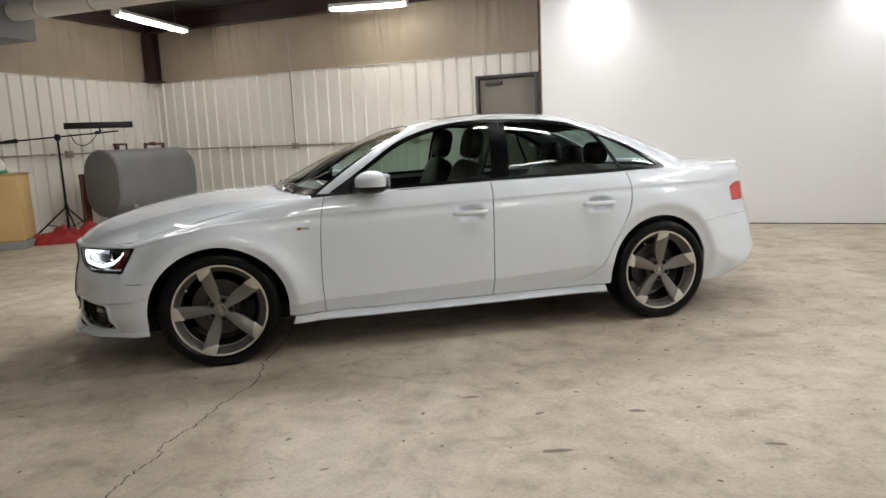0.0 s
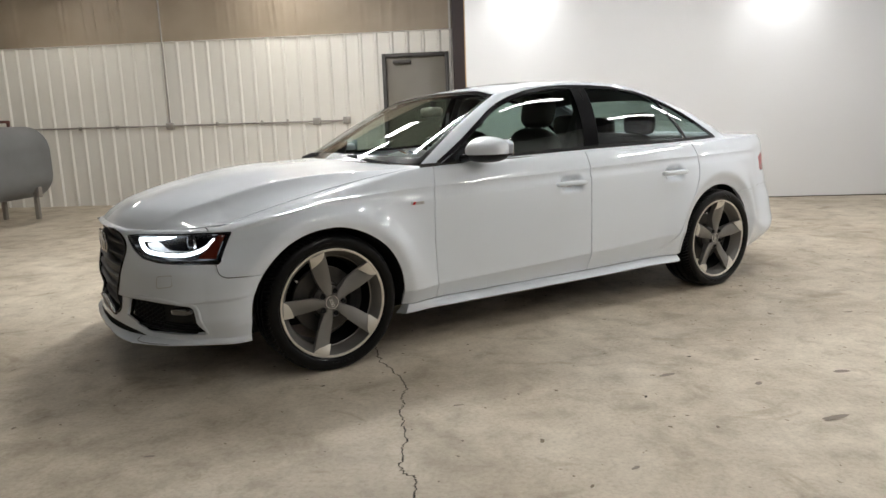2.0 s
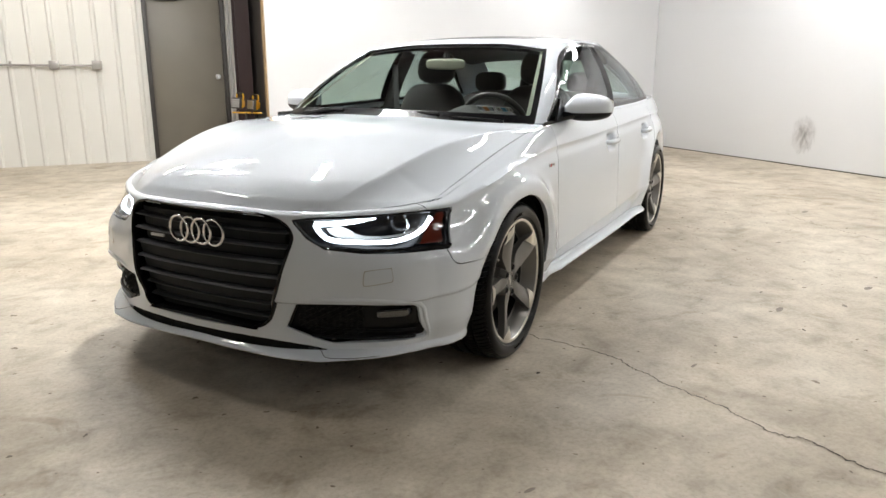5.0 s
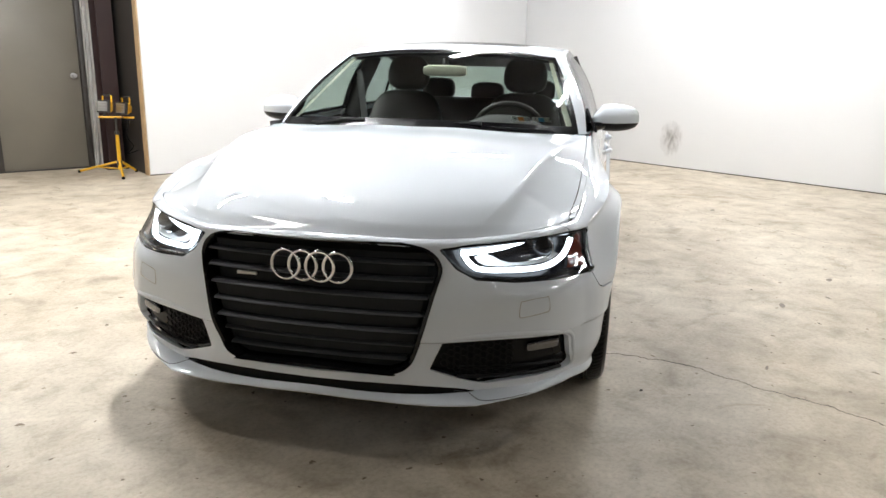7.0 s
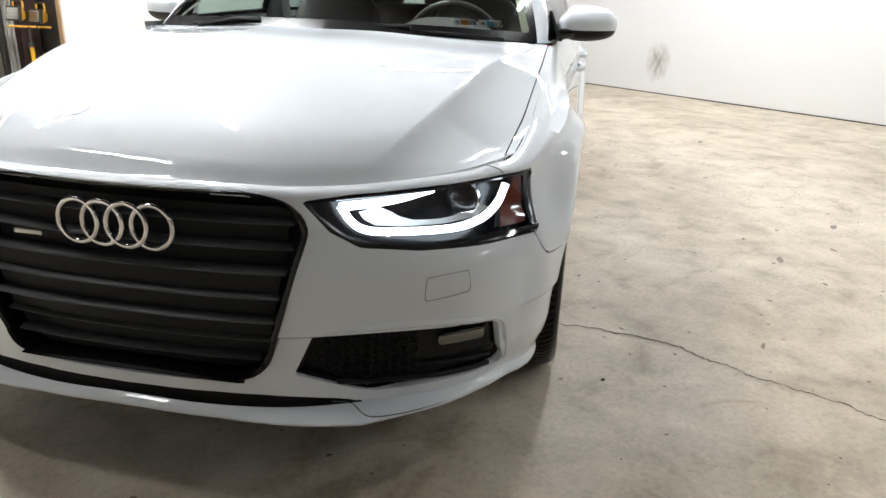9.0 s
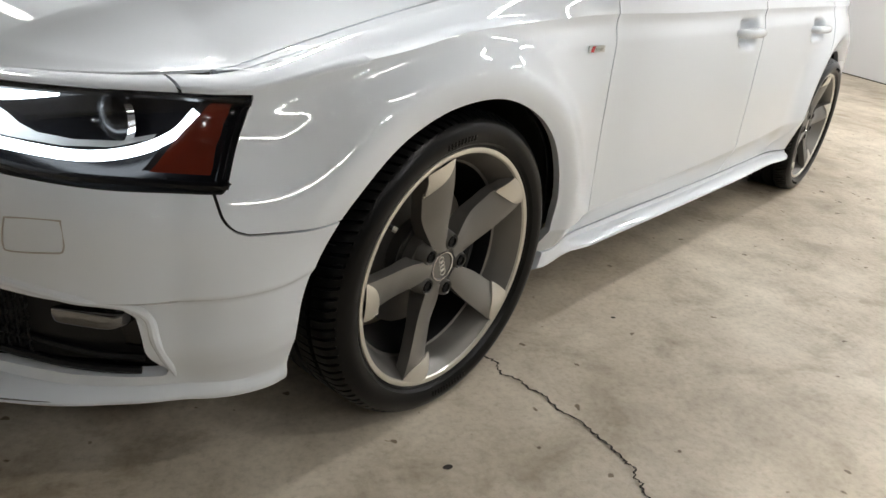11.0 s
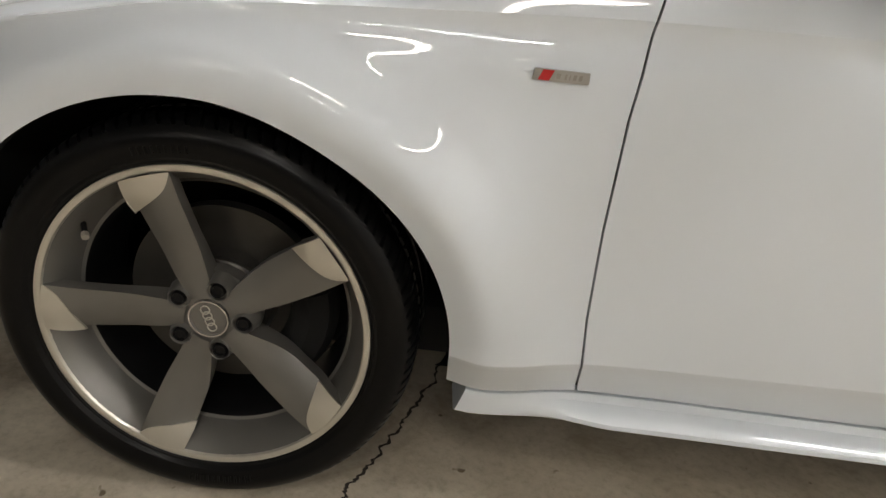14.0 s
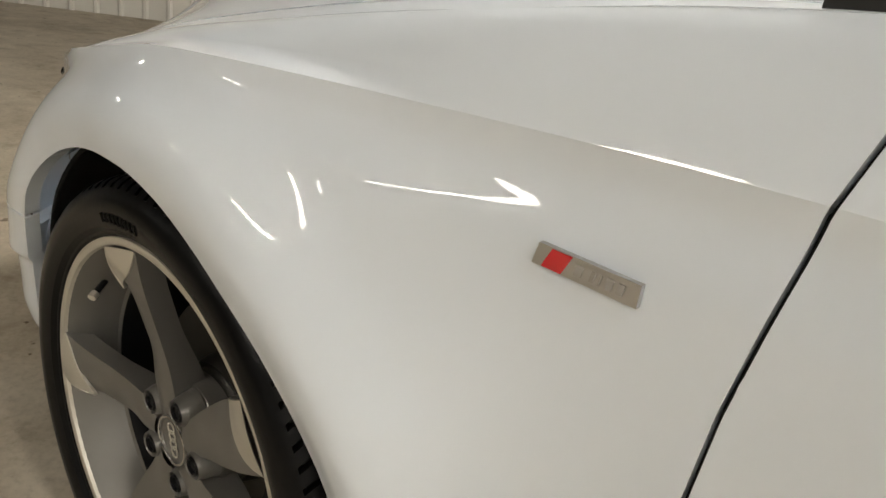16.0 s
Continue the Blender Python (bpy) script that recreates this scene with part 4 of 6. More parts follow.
# bumper joint: down from the lamp's outer end, then back to the arch
fs.seam(lambda x, y, z, a, b: np.where(x < -0.05, corner(z - 0.512, x + 0.512, 0.035), 1.0), "wall", "front_bumper", "wall", 0.004)
front_line = lambda x, y, z, a, b: x - np.interp(z, [0.2, 0.26, 0.40, 0.54, 0.70, 0.82, 0.88, 0.95], [0.604, 0.588, 0.578, 0.578, 0.585, 0.599, 0.613, 0.638])
mid_line = lambda x, y, z, a, b: x - np.interp(z, [0.2, 0.26, 0.68, 0.95], [1.628, 1.630, 1.640, 1.652])
REAR_DOOR = curve([(0.24, 2.04), (0.262, 2.10), (0.289, 2.222), (0.33, 2.30), (0.387, 2.363), (0.50, 2.435), (0.652, 2.526), (0.76, 2.58), (0.866, 2.603), (0.95, 2.590)])
rear_line = lambda x, y, z, a, b: x - REAR_DOOR(z)
fs.seam(front_line, "wall", "front_wing", "wall2", 0.0036)
fs.seam(mid_line, "wall2", "front_door", "wall3", 0.0065)
fs.seam(rear_line, "wall3", "rear_door", "quarter", 0.0075)
fs.seam(lambda x, y, z, a, b: np.where(x > 3.0, (0.60 + 0.02 * smooth(x, 3.1, 3.6)) - z, -1.0), "quarter", "quarter", "rear_bumper", 0.0018)
tail_s = float(np.interp(3.50, RIM[:, 0], RUN))
fs.seam(lambda x, y, z, a, b: inside([(tail_s - 0.055, 0.712), (tail_s + 0.34, 0.715), (tail_s + 0.34, 0.842), (tail_s - 0.01, 0.836), (tail_s - 0.07, 0.805)])(a, z), "quarter", "tail_lamp", "quarter", 0.004)

# --- cut the glasshouse ---
DLO = [(0.650, 0.930), (0.745, 0.990), (0.835, 1.047), (0.932, 1.112), (1.064, 1.196), (1.155, 1.240), (1.25, 1.273), (1.36, 1.302), (1.50, 1.323), (1.66, 1.333), (1.85, 1.331), (2.06, 1.322), (2.24, 1.298), (2.40, 1.256),
       (2.52, 1.208), (2.66, 1.134), (2.895, 0.990), (2.905, 0.970), (2.4, 0.958), (1.7, 0.952), (1.02, 0.938)]
house.cut(lambda x, y, z, a, b: a - 2.07, "glass_all", "front_glass", "g2")
house.cut(lambda x, y, z, a, b: a - 9.25, "g2", "side_house", "rear_glass")
house.cut(lambda x, y, z, a, b: inside(DLO)(x, z), "side_house", "dlo", "side_frame")
house.cut(lambda x, y, z, a, b: inside(DLO)(x, z), "dlo", "dlo_in", "dlo_trim", -0.020)
pillar_b = lambda x, z: x - (1.672 + 0.10 * (z - 0.95))
house.cut(lambda x, y, z, a, b: np.abs(pillar_b(x, z) - 0.045) - 0.058, "dlo_in", "b_pillar", "dlo_glass")
house.cut(lambda x, y, z, a, b: pillar_b(x, z), "dlo_glass", "front_window", "dg2")
house.cut(lambda x, y, z, a, b: x - (2.44 + (1.20 - z) * 0.58), "dg2", "dg3", "dg4")
house.cut(lambda x, y, z, a, b: x - (2.44 + (1.20 - z) * 0.58), "dg3", "rear_window", "dlo_bar", -0.016)
house.cut(lambda x, y, z, a, b: x - (2.44 + (1.20 - z) * 0.58), "dg4", "dlo_bar", "quarter_window", 0.006)
house.cut(lambda x, y, z, a, b: a - 2.00, "front_glass", "screen_all", "a_seal")
house.cut(lambda x, y, z, a, b: np.maximum(np.maximum(a - 1.955, 0.075 - b), b - 0.955), "screen_all", "windscreen", "screen_band")
house.cut(lambda x, y, z, a, b: np.maximum(9.42 - a, np.maximum(0.04 - b, b - 0.95)), "rear_glass", "rear_screen", "rear_band")

PAINT, GLOSS, PLASTIC = M["paint"], M["gloss"], M["plastic"]


def panel(name, skins, labels, material, side, depth=0.012, label="", parent=None, weld_it=False):
    V, F, E = [], [], []
    for lab in labels:
        v, f, e = shell(skins, lab, depth, side)
        o = len(V)
        V += v
        F += [[i + o for i in q] for q in f]
        E += [(a + o, b + o) for a, b in e]
    ob = put(name, as_mesh(name, V, F, material, E), parent or car, label)
    return ob


panel("hood", [hood_skin], ["hood"], PAINT, "both", 0.03)
panel("front_bumper", [fs], ["front_bumper"], PAINT, "both", 0.02)
panel("roof", [roof_skin], ["roof"], PAINT, "both", 0.02)
panel("sunroof", [roof_skin], ["sunroof"], M["gloss"], "both", 0.01, "dark glass sunroof panel")
panel("windscreen", [house], ["windscreen"], M["screen"], "both", 0.0).visible_shadow = False
panel("windscreen_band", [house], ["screen_band", "a_seal"], GLOSS, "both", 0.004, "black screen edge")
panel("rear_screen", [house], ["rear_screen"], M["tinted"], "both", 0.0).visible_shadow = False
panel("rear_screen_band", [house], ["rear_band"], PAINT, "both", 0.01)
panel("boot_lid", [deck_skin], ["boot_lid"], PAINT, "both", 0.02)
panel("rear_bumper", [fs], ["rear_bumper"], PAINT, "both", 0.03)
DOORS = {}
for side in ("left", "right"):
    panel("front_wing", [fs], ["front_wing"], PAINT, side, 0.02)
    panel("wing_top", [hood_skin], ["wing_top"], PAINT, side, 0.012)
    d1 = panel("front_door", [fs], ["front_door"], PAINT, side, 0.03)
    d2 = panel("rear_door", [fs], ["rear_door"], PAINT, side, 0.03)
    DOORS[side] = (d1, d2)
    panel("quarter_panel", [fs], ["quarter"], PAINT, side, 0.02)
    panel("quarter_top", [deck_skin], ["rear_wing_top"], PAINT, side, 0.01)
    panel("side_frame", [house], ["side_frame"], PAINT, side, 0.012)
    panel("window_trim", [house], ["dlo_trim", "dlo_bar"], GLOSS, side, 0.012, "gloss black window surround")
    panel("pillar_cover", [house], ["b_pillar"], M["satin_black"], side, 0.006, "gloss black pillar cover")
    panel("window", [house], ["front_window"], M["tinted"], side, 0.0, "tinted front window", d1).visible_shadow = False
    panel("window", [house], ["rear_window"], M["privacy"], side, 0.0, "dark tinted rear window", d2).visible_shadow = False
    panel("quarter_window", [house], ["quarter_window"], M["privacy"], side, 0.0, "dark tinted quarter window").visible_shadow = False
    panel("tail_light", [fs], ["tail_lamp"], M["red_lens"], side, 0.02, "red tail lamp")
    panel("headlight_lens", [fs], ["headlight"], M["lens"], side, 0.01, "clear lamp cover").visible_shadow = False


# --- wheels ---
def wheel(name, x, y, turn):
    """One wheel, its outer face towards -y: tyre, lip, barrel, five blades, cap, bolts, disc."""
    w = put(name, None, car)
    w.matrix_basis = pose(x, y, HUB + (DIP if x > 1 else 0), 0, 0, 0 if y < 0 else 180)
    ph = radians(turn)
    bm = bmesh.new()
    prof = [(0.249, -0.094), (0.258, -0.102), (0.265, -0.109), (0.268, -0.1100), (0.273, -0.116), (0.285, -0.121), (0.296, -0.1215), (0.307, -0.117), (0.314, -0.110), (0.3185, -0.103),
            (0.3225, -0.093), (0.3250, -0.080), (0.3258, -0.058), (0.319, -0.056), (0.319, -0.048), (0.3262, -0.046), (0.3264, -0.008), (0.319, -0.006), (0.319, 0.006), (0.3264, 0.008),
            (0.3262, 0.046), (0.319, 0.048), (0.319, 0.056), (0.3258, 0.058), (0.325, 0.080), (0.3185, 0.103), (0.307, 0.117), (0.283, 0.121), (0.252, 0.104), (0.236, 0.094)]
    prof = [(r if r < 0.268 else 0.268 + (r - 0.268) * 1.10, h) for r, h in prof]
    steps = [(q + f) / 100 for q in range(100) for f in (0.0, 0.03, 0.30, 0.33, 0.66)]
    n = len(steps)
    rings = []
    for k, f in enumerate(steps):
        row = []
        for i, (r, h) in enumerate(prof):
            if 9 <= i <= 11 and k % 5 in (1, 2):
                r -= 0.0090
            if 13 < i < 16 and k % 5 in (1, 2):
                r -= 0.003
            a = 2 * math.pi * f + 0.012 * (i - 9 if 8 <= i <= 12 else 0)
            z = max(r * math.sin(a), -HUB + 0.0012)
            row.append(bm.verts.new((r * math.cos(a), h, z)))
        rings.append(row)
    for k in range(n):
        a, b = rings[k], rings[(k + 1) % n]
        for j in range(len(prof) - 1):
            bm.faces.new((a[j], a[j + 1], b[j + 1], b[j]))
    part("tyre", bm, M["rubber"], w, "low black tyre with moulded tread", 24)
    part("rim_lip", lathe([(0.247, -0.098), (0.2545, -0.105), (0.2535, -0.1085), (0.2490, -0.1095), (0.2440, -0.1075), (0.2420, -0.103)], 120), M["machined"], w, "bright machined rim edge")
    part("barrel", lathe([(0.2423, -0.1035), (0.232, -0.088), (0.221, -0.064), (0.215, -0.047), (0.2095, -0.044)], 96), M["rim"], w)
    part("inner_barrel", lathe([(0.2098, -0.0445), (0.206, -0.034), (0.204, 0.0), (0.200, 0.04), (0.204, 0.085), (0.232, 0.10)], 96), M["plastic"], w, "dark inner rim")

    left = curve([(0.036, -0.024), (0.055, -0.031), (0.078, -0.041), (0.126, -0.057), (0.16, -0.064), (0.190, -0.070), (0.205, -0.074), (0.2425, -0.078)])
    right = curve([(0.036, 0.0165), (0.07, 0.0125), (0.116, 0.0110), (0.17, 0.006), (0.21, 0.001), (0.2425, -0.003)])

    def face(u, v):
        l, r = float(left(v)), float(right(v))
        t = (u - l) / (r - l)
        lean = 0.016 * smooth(v, 0.05, 0.13) * (1 - smooth(v, 0.17, 0.235))
        return -0.0795 - 0.026 * float(smooth(v, 0.05, 0.24)) + float(lean) * (1 - t) ** 1.2 - 0.005 * math.sin(math.pi * min(max(t, 0), 1))

    def turned(u, y, v, ang):
        c, s = math.cos(ang), math.sin(ang)
        return (v * c + u * s, y, v * s - u * c)

    for k in range(5):
        ang = radians(95) + ph + k * 2 * math.pi / 5
        bm = bmesh.new()
        rows, cols = 22, 9
        V = np.linspace(0.036, 0.2420, rows)
        front, back = [], []
        for v in V:
            l, r = float(left(v)), float(right(v))
            fr, bk = [], []
            for c in range(cols):
                u = l + (r - l) * c / (cols - 1)
                q = max(0.0, v * v - u * u) ** 0.5 if v > 0.2 else v
                y = face(u, v)
                fr.append(bm.verts.new(turned(u, y, q, ang)))
                uu = u * 0.90 + (l + r) / 2 * 0.10
                bk.append(bm.verts.new(turned(uu, y + 0.030 + 0.014 * float(smooth(v, 0.15, 0.05)), q, ang)))
            front.append(fr)
            back.append(bk)
        for i in range(rows - 1):
            for c in range(cols - 1):
                bm.faces.new((front[i][c], front[i][c + 1], front[i + 1][c + 1], front[i + 1][c]))
                bm.faces.new((back[i][c], back[i + 1][c], back[i + 1][c + 1], back[i][c + 1]))
            for c in (0, cols - 1):
                bm.faces.new((front[i][c], front[i + 1][c], back[i + 1][c], back[i][c]))
        bmesh.ops.recalc_face_normals(bm, faces=bm.faces)
        part("spoke", bm, M["rim"], w, "grey blade-shaped spoke", 30)
        # bright wedge on the blade's end
        bm = bmesh.new()
        m2 = 14
        lo = curve([(-0.0785, 0.194), (-0.068, 0.1925), (-0.055, 0.196), (-0.037, 0.203), (-0.020, 0.213), (-0.010, 0.224), (-0.003, 0.2405)])
        fr, bk = [], []
        for c in range(m2 + 1):
            u = -0.0785 + 0.0755 * c / m2
            a0, a1 = max(float(lo(u)), 0.0), 0.2425
            rowf, rowb = [], []
            for i in range(6):
                v = a0 + (a1 - a0) * i / 5
                q = max(0.0, v * v - u * u) ** 0.5
                uu = max(u, float(left(v)) + 0.0008)
                y = face(uu, v) - 0.0016
                rowf.append(bm.verts.new(turned(uu, y, q, ang)))
                rowb.append(bm.verts.new(turned(uu, y + 0.004, q, ang)))
            fr.append(rowf)
            bk.append(rowb)
        for c in range(m2):
            for i in range(5):
                bm.faces.new((fr[c][i], fr[c + 1][i], fr[c + 1][i + 1], fr[c][i + 1]))
            bm.faces.new((fr[c][0], bk[c][0], bk[c + 1][0], fr[c + 1][0]))
        bmesh.ops.recalc_face_normals(bm, faces=bm.faces)
        part("spoke_tip", bm, M["machined"], w, "bright machined spoke end", 30)
        b = radians(69) + ph + k * 2 * math.pi / 5
        bolt = lathe([(0.0, -0.0835), (0.0085, -0.083), (0.0092, -0.0865), (0.0105, -0.087), (0.0120, -0.084), (0.0122, -0.05)], 14)
        bmesh.ops.translate(bolt, verts=bolt.verts, vec=(0.056 * math.cos(b), 0, 0.056 * math.sin(b)))
        part("wheel_bolt", bolt, M["plastic"], w, "dark wheel bolt")
        seat = lathe([(0.0148, -0.060), (0.0150, -0.0850), (0.0162, -0.0865), (0.0190, -0.078), (0.0225, -0.060)], 24)
        bmesh.ops.translate(seat, verts=seat.verts, vec=(0.056 * math.cos(b), 0, 0.056 * math.sin(b)))
        part("bolt_seat", seat, M["rim"], w)
    part("hub", lathe([(0.030, -0.078), (0.040, -0.0785), (0.050, -0.074), (0.066, -0.066), (0.074, -0.055), (0.074, -0.03)], 60), M["rim"], w)
    part("hub_cap", lathe([(0.0, -0.0785), (0.0285, -0.0785), (0.0295, -0.081), (0.0315, -0.082), (0.0335, -0.0805), (0.034, -0.076)], 48), M["rim"], w, "grey hub cap")
    part("cap_ring", lathe([(0.0295, -0.0805), (0.0300, -0.0825), (0.0325, -0.0825), (0.0335, -0.0800)], 48), M["chrome"], w, "thin chrome ring")
    bm = bmesh.new()
    for i in range(4):
        c = (i - 1.5) * 0.0104
        q = radians(106) + ph
        pts = [(c + 0.0072 * math.cos(t), 0.0072 * math.sin(t)) for t in [2 * math.pi * j / 20 for j in range(20)]]
        tube([(a * math.cos(q) - b * math.sin(q), -0.0800, a * math.sin(q) + b * math.cos(q)) for a, b in pts], 0.0011, 6, closed=True, bm=bm)
    part("cap_emblem", bm, M["machined"], w, "small chrome ring emblem")
    part("brake_disc", lathe([(0.070, -0.005), (0.074, -0.020), (0.082, -0.022), (0.088, 0.0), (0.160, 0.0), (0.160, 0.024), (0.075, 0.024)], 64), M["disc"], w, "worn iron brake disc")
    part("disc_bell", lathe([(0.0, -0.03), (0.062, -0.03), (0.078, -0.018), (0.082, 0.003)], 40), M["disc"], w)
    cal = []
    for a0 in np.linspace(radians(-40), radians(12), 10):
        cal.append((0.150 * math.cos(a0), 0.004, 0.150 * math.sin(a0)))
    part("brake_caliper", tube(cal, 0.042, 8), M["dark"], w, "dark brake caliper")
    va = radians(141) + ph
    d = Vector((math.cos(va), 0, math.sin(va)))
    part("valve", tube([d * 0.226 + Vector((0, -0.075, 0)), d * 0.213 + Vector((0, -0.092, 0))], 0.0042, 8), M["plastic"], w, "tyre valve")
    part("valve_cap", tube([d * 0.2128 + Vector((0, -0.0923, 0)), d * 0.2075 + Vector((0, -0.099, 0))], 0.0056, 8), M["machined"], w, "silver valve cap")
    # raised lettering on the sidewall, unreadable: small bars
    for start, count in ((88, 9), (262, 12)):
        bm = bmesh.new()
        for k in range(count):
            a0 = radians(start + 1.9 * k) + ph
            e = Vector((math.cos(a0), 0, math.sin(a0)))
            tube([e * 0.2815 + Vector((0, -0.1198, 0)), e * 0.2925 + Vector((0, -0.1216, 0))], 0.0022, 6, bm=bm)
        part("raised_lettering", bm, M["rubber"], w, "row of moulded bars on the tyre wall")

    for ob in w.children:
        if ob.name.split(".")[0] in ("rim_lip", "barrel", "inner_barrel", "spoke", "spoke_tip", "valve", "valve_cap"):
            ob.scale = (1.03, 1.0, 1.03)
    return w


wheel("wheel", -0.003, -0.778, 2)
wheel("wheel", BASE, -0.778, -18)
wheel("wheel", -0.003, 0.778, 14)
wheel("wheel", BASE, 0.778, 30)


def arch_liner(x, side):
    """The dark tub round a wheel."""
    V, F = [], []
    ang = np.linspace(radians(-32), radians(212), 40)
    rings = [(0.43, 0.800), (0.378, 0.848), (0.386, 0.848), (0.402, 0.80), (0.402, 0.62), (0.395, 0.53), (0.10, 0.525)]
    for a in ang:
        out = 0.012 * float(smooth(math.degrees(a), 0, 40) * (1 - smooth(math.degrees(a), 140, 175))) if x < 1 else -0.02
        for r, y in rings:
            y += out - 0.07 * float(smooth(-math.sin(a), 0.08, 0.24)) if y > 0.79 else 0.0
            rr = r + (0.055 * max(0.0, -math.sin(a)) if r > 0.2 else 0)
            V.append((x + rr * math.cos(a) * 1.03, side * y, max(0.228, 0.318 + rr * math.sin(a))))
    put("arch_liner", as_mesh("arch_liner", V, grid_faces(len(ang), len(rings)), M["dark"]), car, "black plastic wheel-arch liner")


for x in (0.0, BASE):
    for side in (-1, 1):
        arch_liner(x, side)


SILL = sorted((p[0], p[1]) for p, q in zip(fs.p, fs.a) if abs(q[1] - 99.0) < 1e-6 and 0.2 < p[0] < 2.7)
SILL_X, SILL_Y = np.array([q[0] for q in SILL]), np.array([q[1] for q in SILL])


def side_skirt(side):
    """The sill: a band flush with the doors, from which a blade grows behind the front wheel."""
    xs = np.linspace(0.412, 2.392, 100)
    V, rows = [], 10
    for x in xs:
        f = float(smooth(x, 0.47, 0.66)) * float(1 - 0.5 * smooth(x, 2.25, 2.40))
        y0 = float(np.interp(x, SILL_X, SILL_Y))
        prof = [(y0 - 0.05, 0.2395), (y0 - 0.0015, 0.2390), (y0, 0.2365), (y0 + 0.001 + 0.004 * f, 0.2300 - 0.002 * f), (y0 + 0.001 + 0.028 * f, 0.2220 - 0.002 * f), (y0 + 0.001 + 0.039 * f, 0.212),
                (y0 + 0.001 + 0.040 * f, 0.204), (y0 + 0.028 * f, 0.197), (y0 - 0.012, 0.190), (y0 - 0.10, 0.176)]
        V += [(float(x) - 0.35 * (0.24 - z) * (1 - float(smooth(x, 0.41, 0.50))), side * y, z) for y, z in prof]
    F = grid_faces(len(xs), rows)
    F += [[len(V) - 1 - i for i in range(rows)]]
    if side < 0:
        F = [f[::-1] for f in F]
    ob = put("side_skirt", as_mesh("side_skirt", V, [f[::-1] for f in F], PAINT), car, "white sill blade below the doors")
    ob.data.set_sharp_from_angle(angle=radians(28))
    put("sill_cap", as_mesh("sill_cap", V[:rows], [list(range(rows))[::-side]], PAINT), car, "white sill end")


for side in (-1, 1):
    side_skirt(side)
part("underbody", box(-0.62, 3.45, -0.70, 0.70, 0.19, 0.30, 0.03), M["dark"], car, "dark underbody")
part("engine_bay", box(-0.66, 0.50, -0.52, 0.52, 0.30, 0.66, 0.05), M["dark"], car, "dark engine bay filling")
part("boot_well", box(2.95, 3.50, -0.52, 0.52, 0.30, 0.90, 0.05), M["dark"], car, "dark boot lining")


# --- front end ---
def inset_panel(name, label, material, depth, parent, side, text="", skin=fs, faces=None):
    """A region of the body sheet, pushed in by depth."""
    faces = faces or skin.faces(label)
    used = sorted({v for f in faces for v in f})
    at = {v: i for i, v in enumerate(used)}
    P = np.array([skin.p[v] for v in used])
    N = np.zeros_like(P)
    for f in faces:
        g = [at[v] for v in f]
        N[g] += np.cross(P[g[1]] - P[g[0]], P[g[2]] - P[g[0]])
    N /= np.maximum(np.linalg.norm(N, axis=1, keepdims=True), 1e-12)
    Q = P - N * depth
    V, F = [], []
    for sg in ((-1, 1) if side == "both" else (-1,) if side == "left" else (1,)):
        o = len(V)
        V += [tuple(q * np.array([1, sg, 1])) for q in Q]
        F += [[o + at[v] for v in (f if sg > 0 else f[::-1])] for f in faces]
    return put(name, as_mesh(name, V, F, material), parent, text)


def runs_of(faces):
    """Faces grouped into connected runs."""
    root = {}

    def find(v):
        while root.setdefault(v, v) != v:
            v = root[v]
        return v
    for f in faces:
        for v in f[1:]:
            root[find(v)] = find(f[0])
    out = {}
    for f in faces:
        out.setdefault(find(f[0]), []).append(f)
    return [r for r in out.values() if len(r) > 2]


for side in ("left", "right"):
    for skin, text in ((fs, "dark joint between body panels"), (hood_skin, "dark joint beside the hood"), (deck_skin, "dark joint beside the boot lid")):
        for lab in sorted({k for k in skin.l if k.startswith("gap_")}):
            for run in runs_of(skin.faces(lab)):
                inset_panel("panel_joint", lab, M["dark"], 0.010, car, side, text, skin, run)


def front_x(y, z, tab={}):
    """How far forward the nose reaches at (y, z)."""
    if not tab:
        P = np.array([p for p in fs.p])
        tab["p"] = P[(P[:, 0] < -0.3)]
    P = tab["p"]
    d = (P[:, 1] - abs(y)) ** 2 + (P[:, 2] - z) ** 2
    k = np.argsort(d)[:4]
    w = 1 / (d[k] + 1e-6)
    return float((P[k, 0] * w).sum() / w.sum())


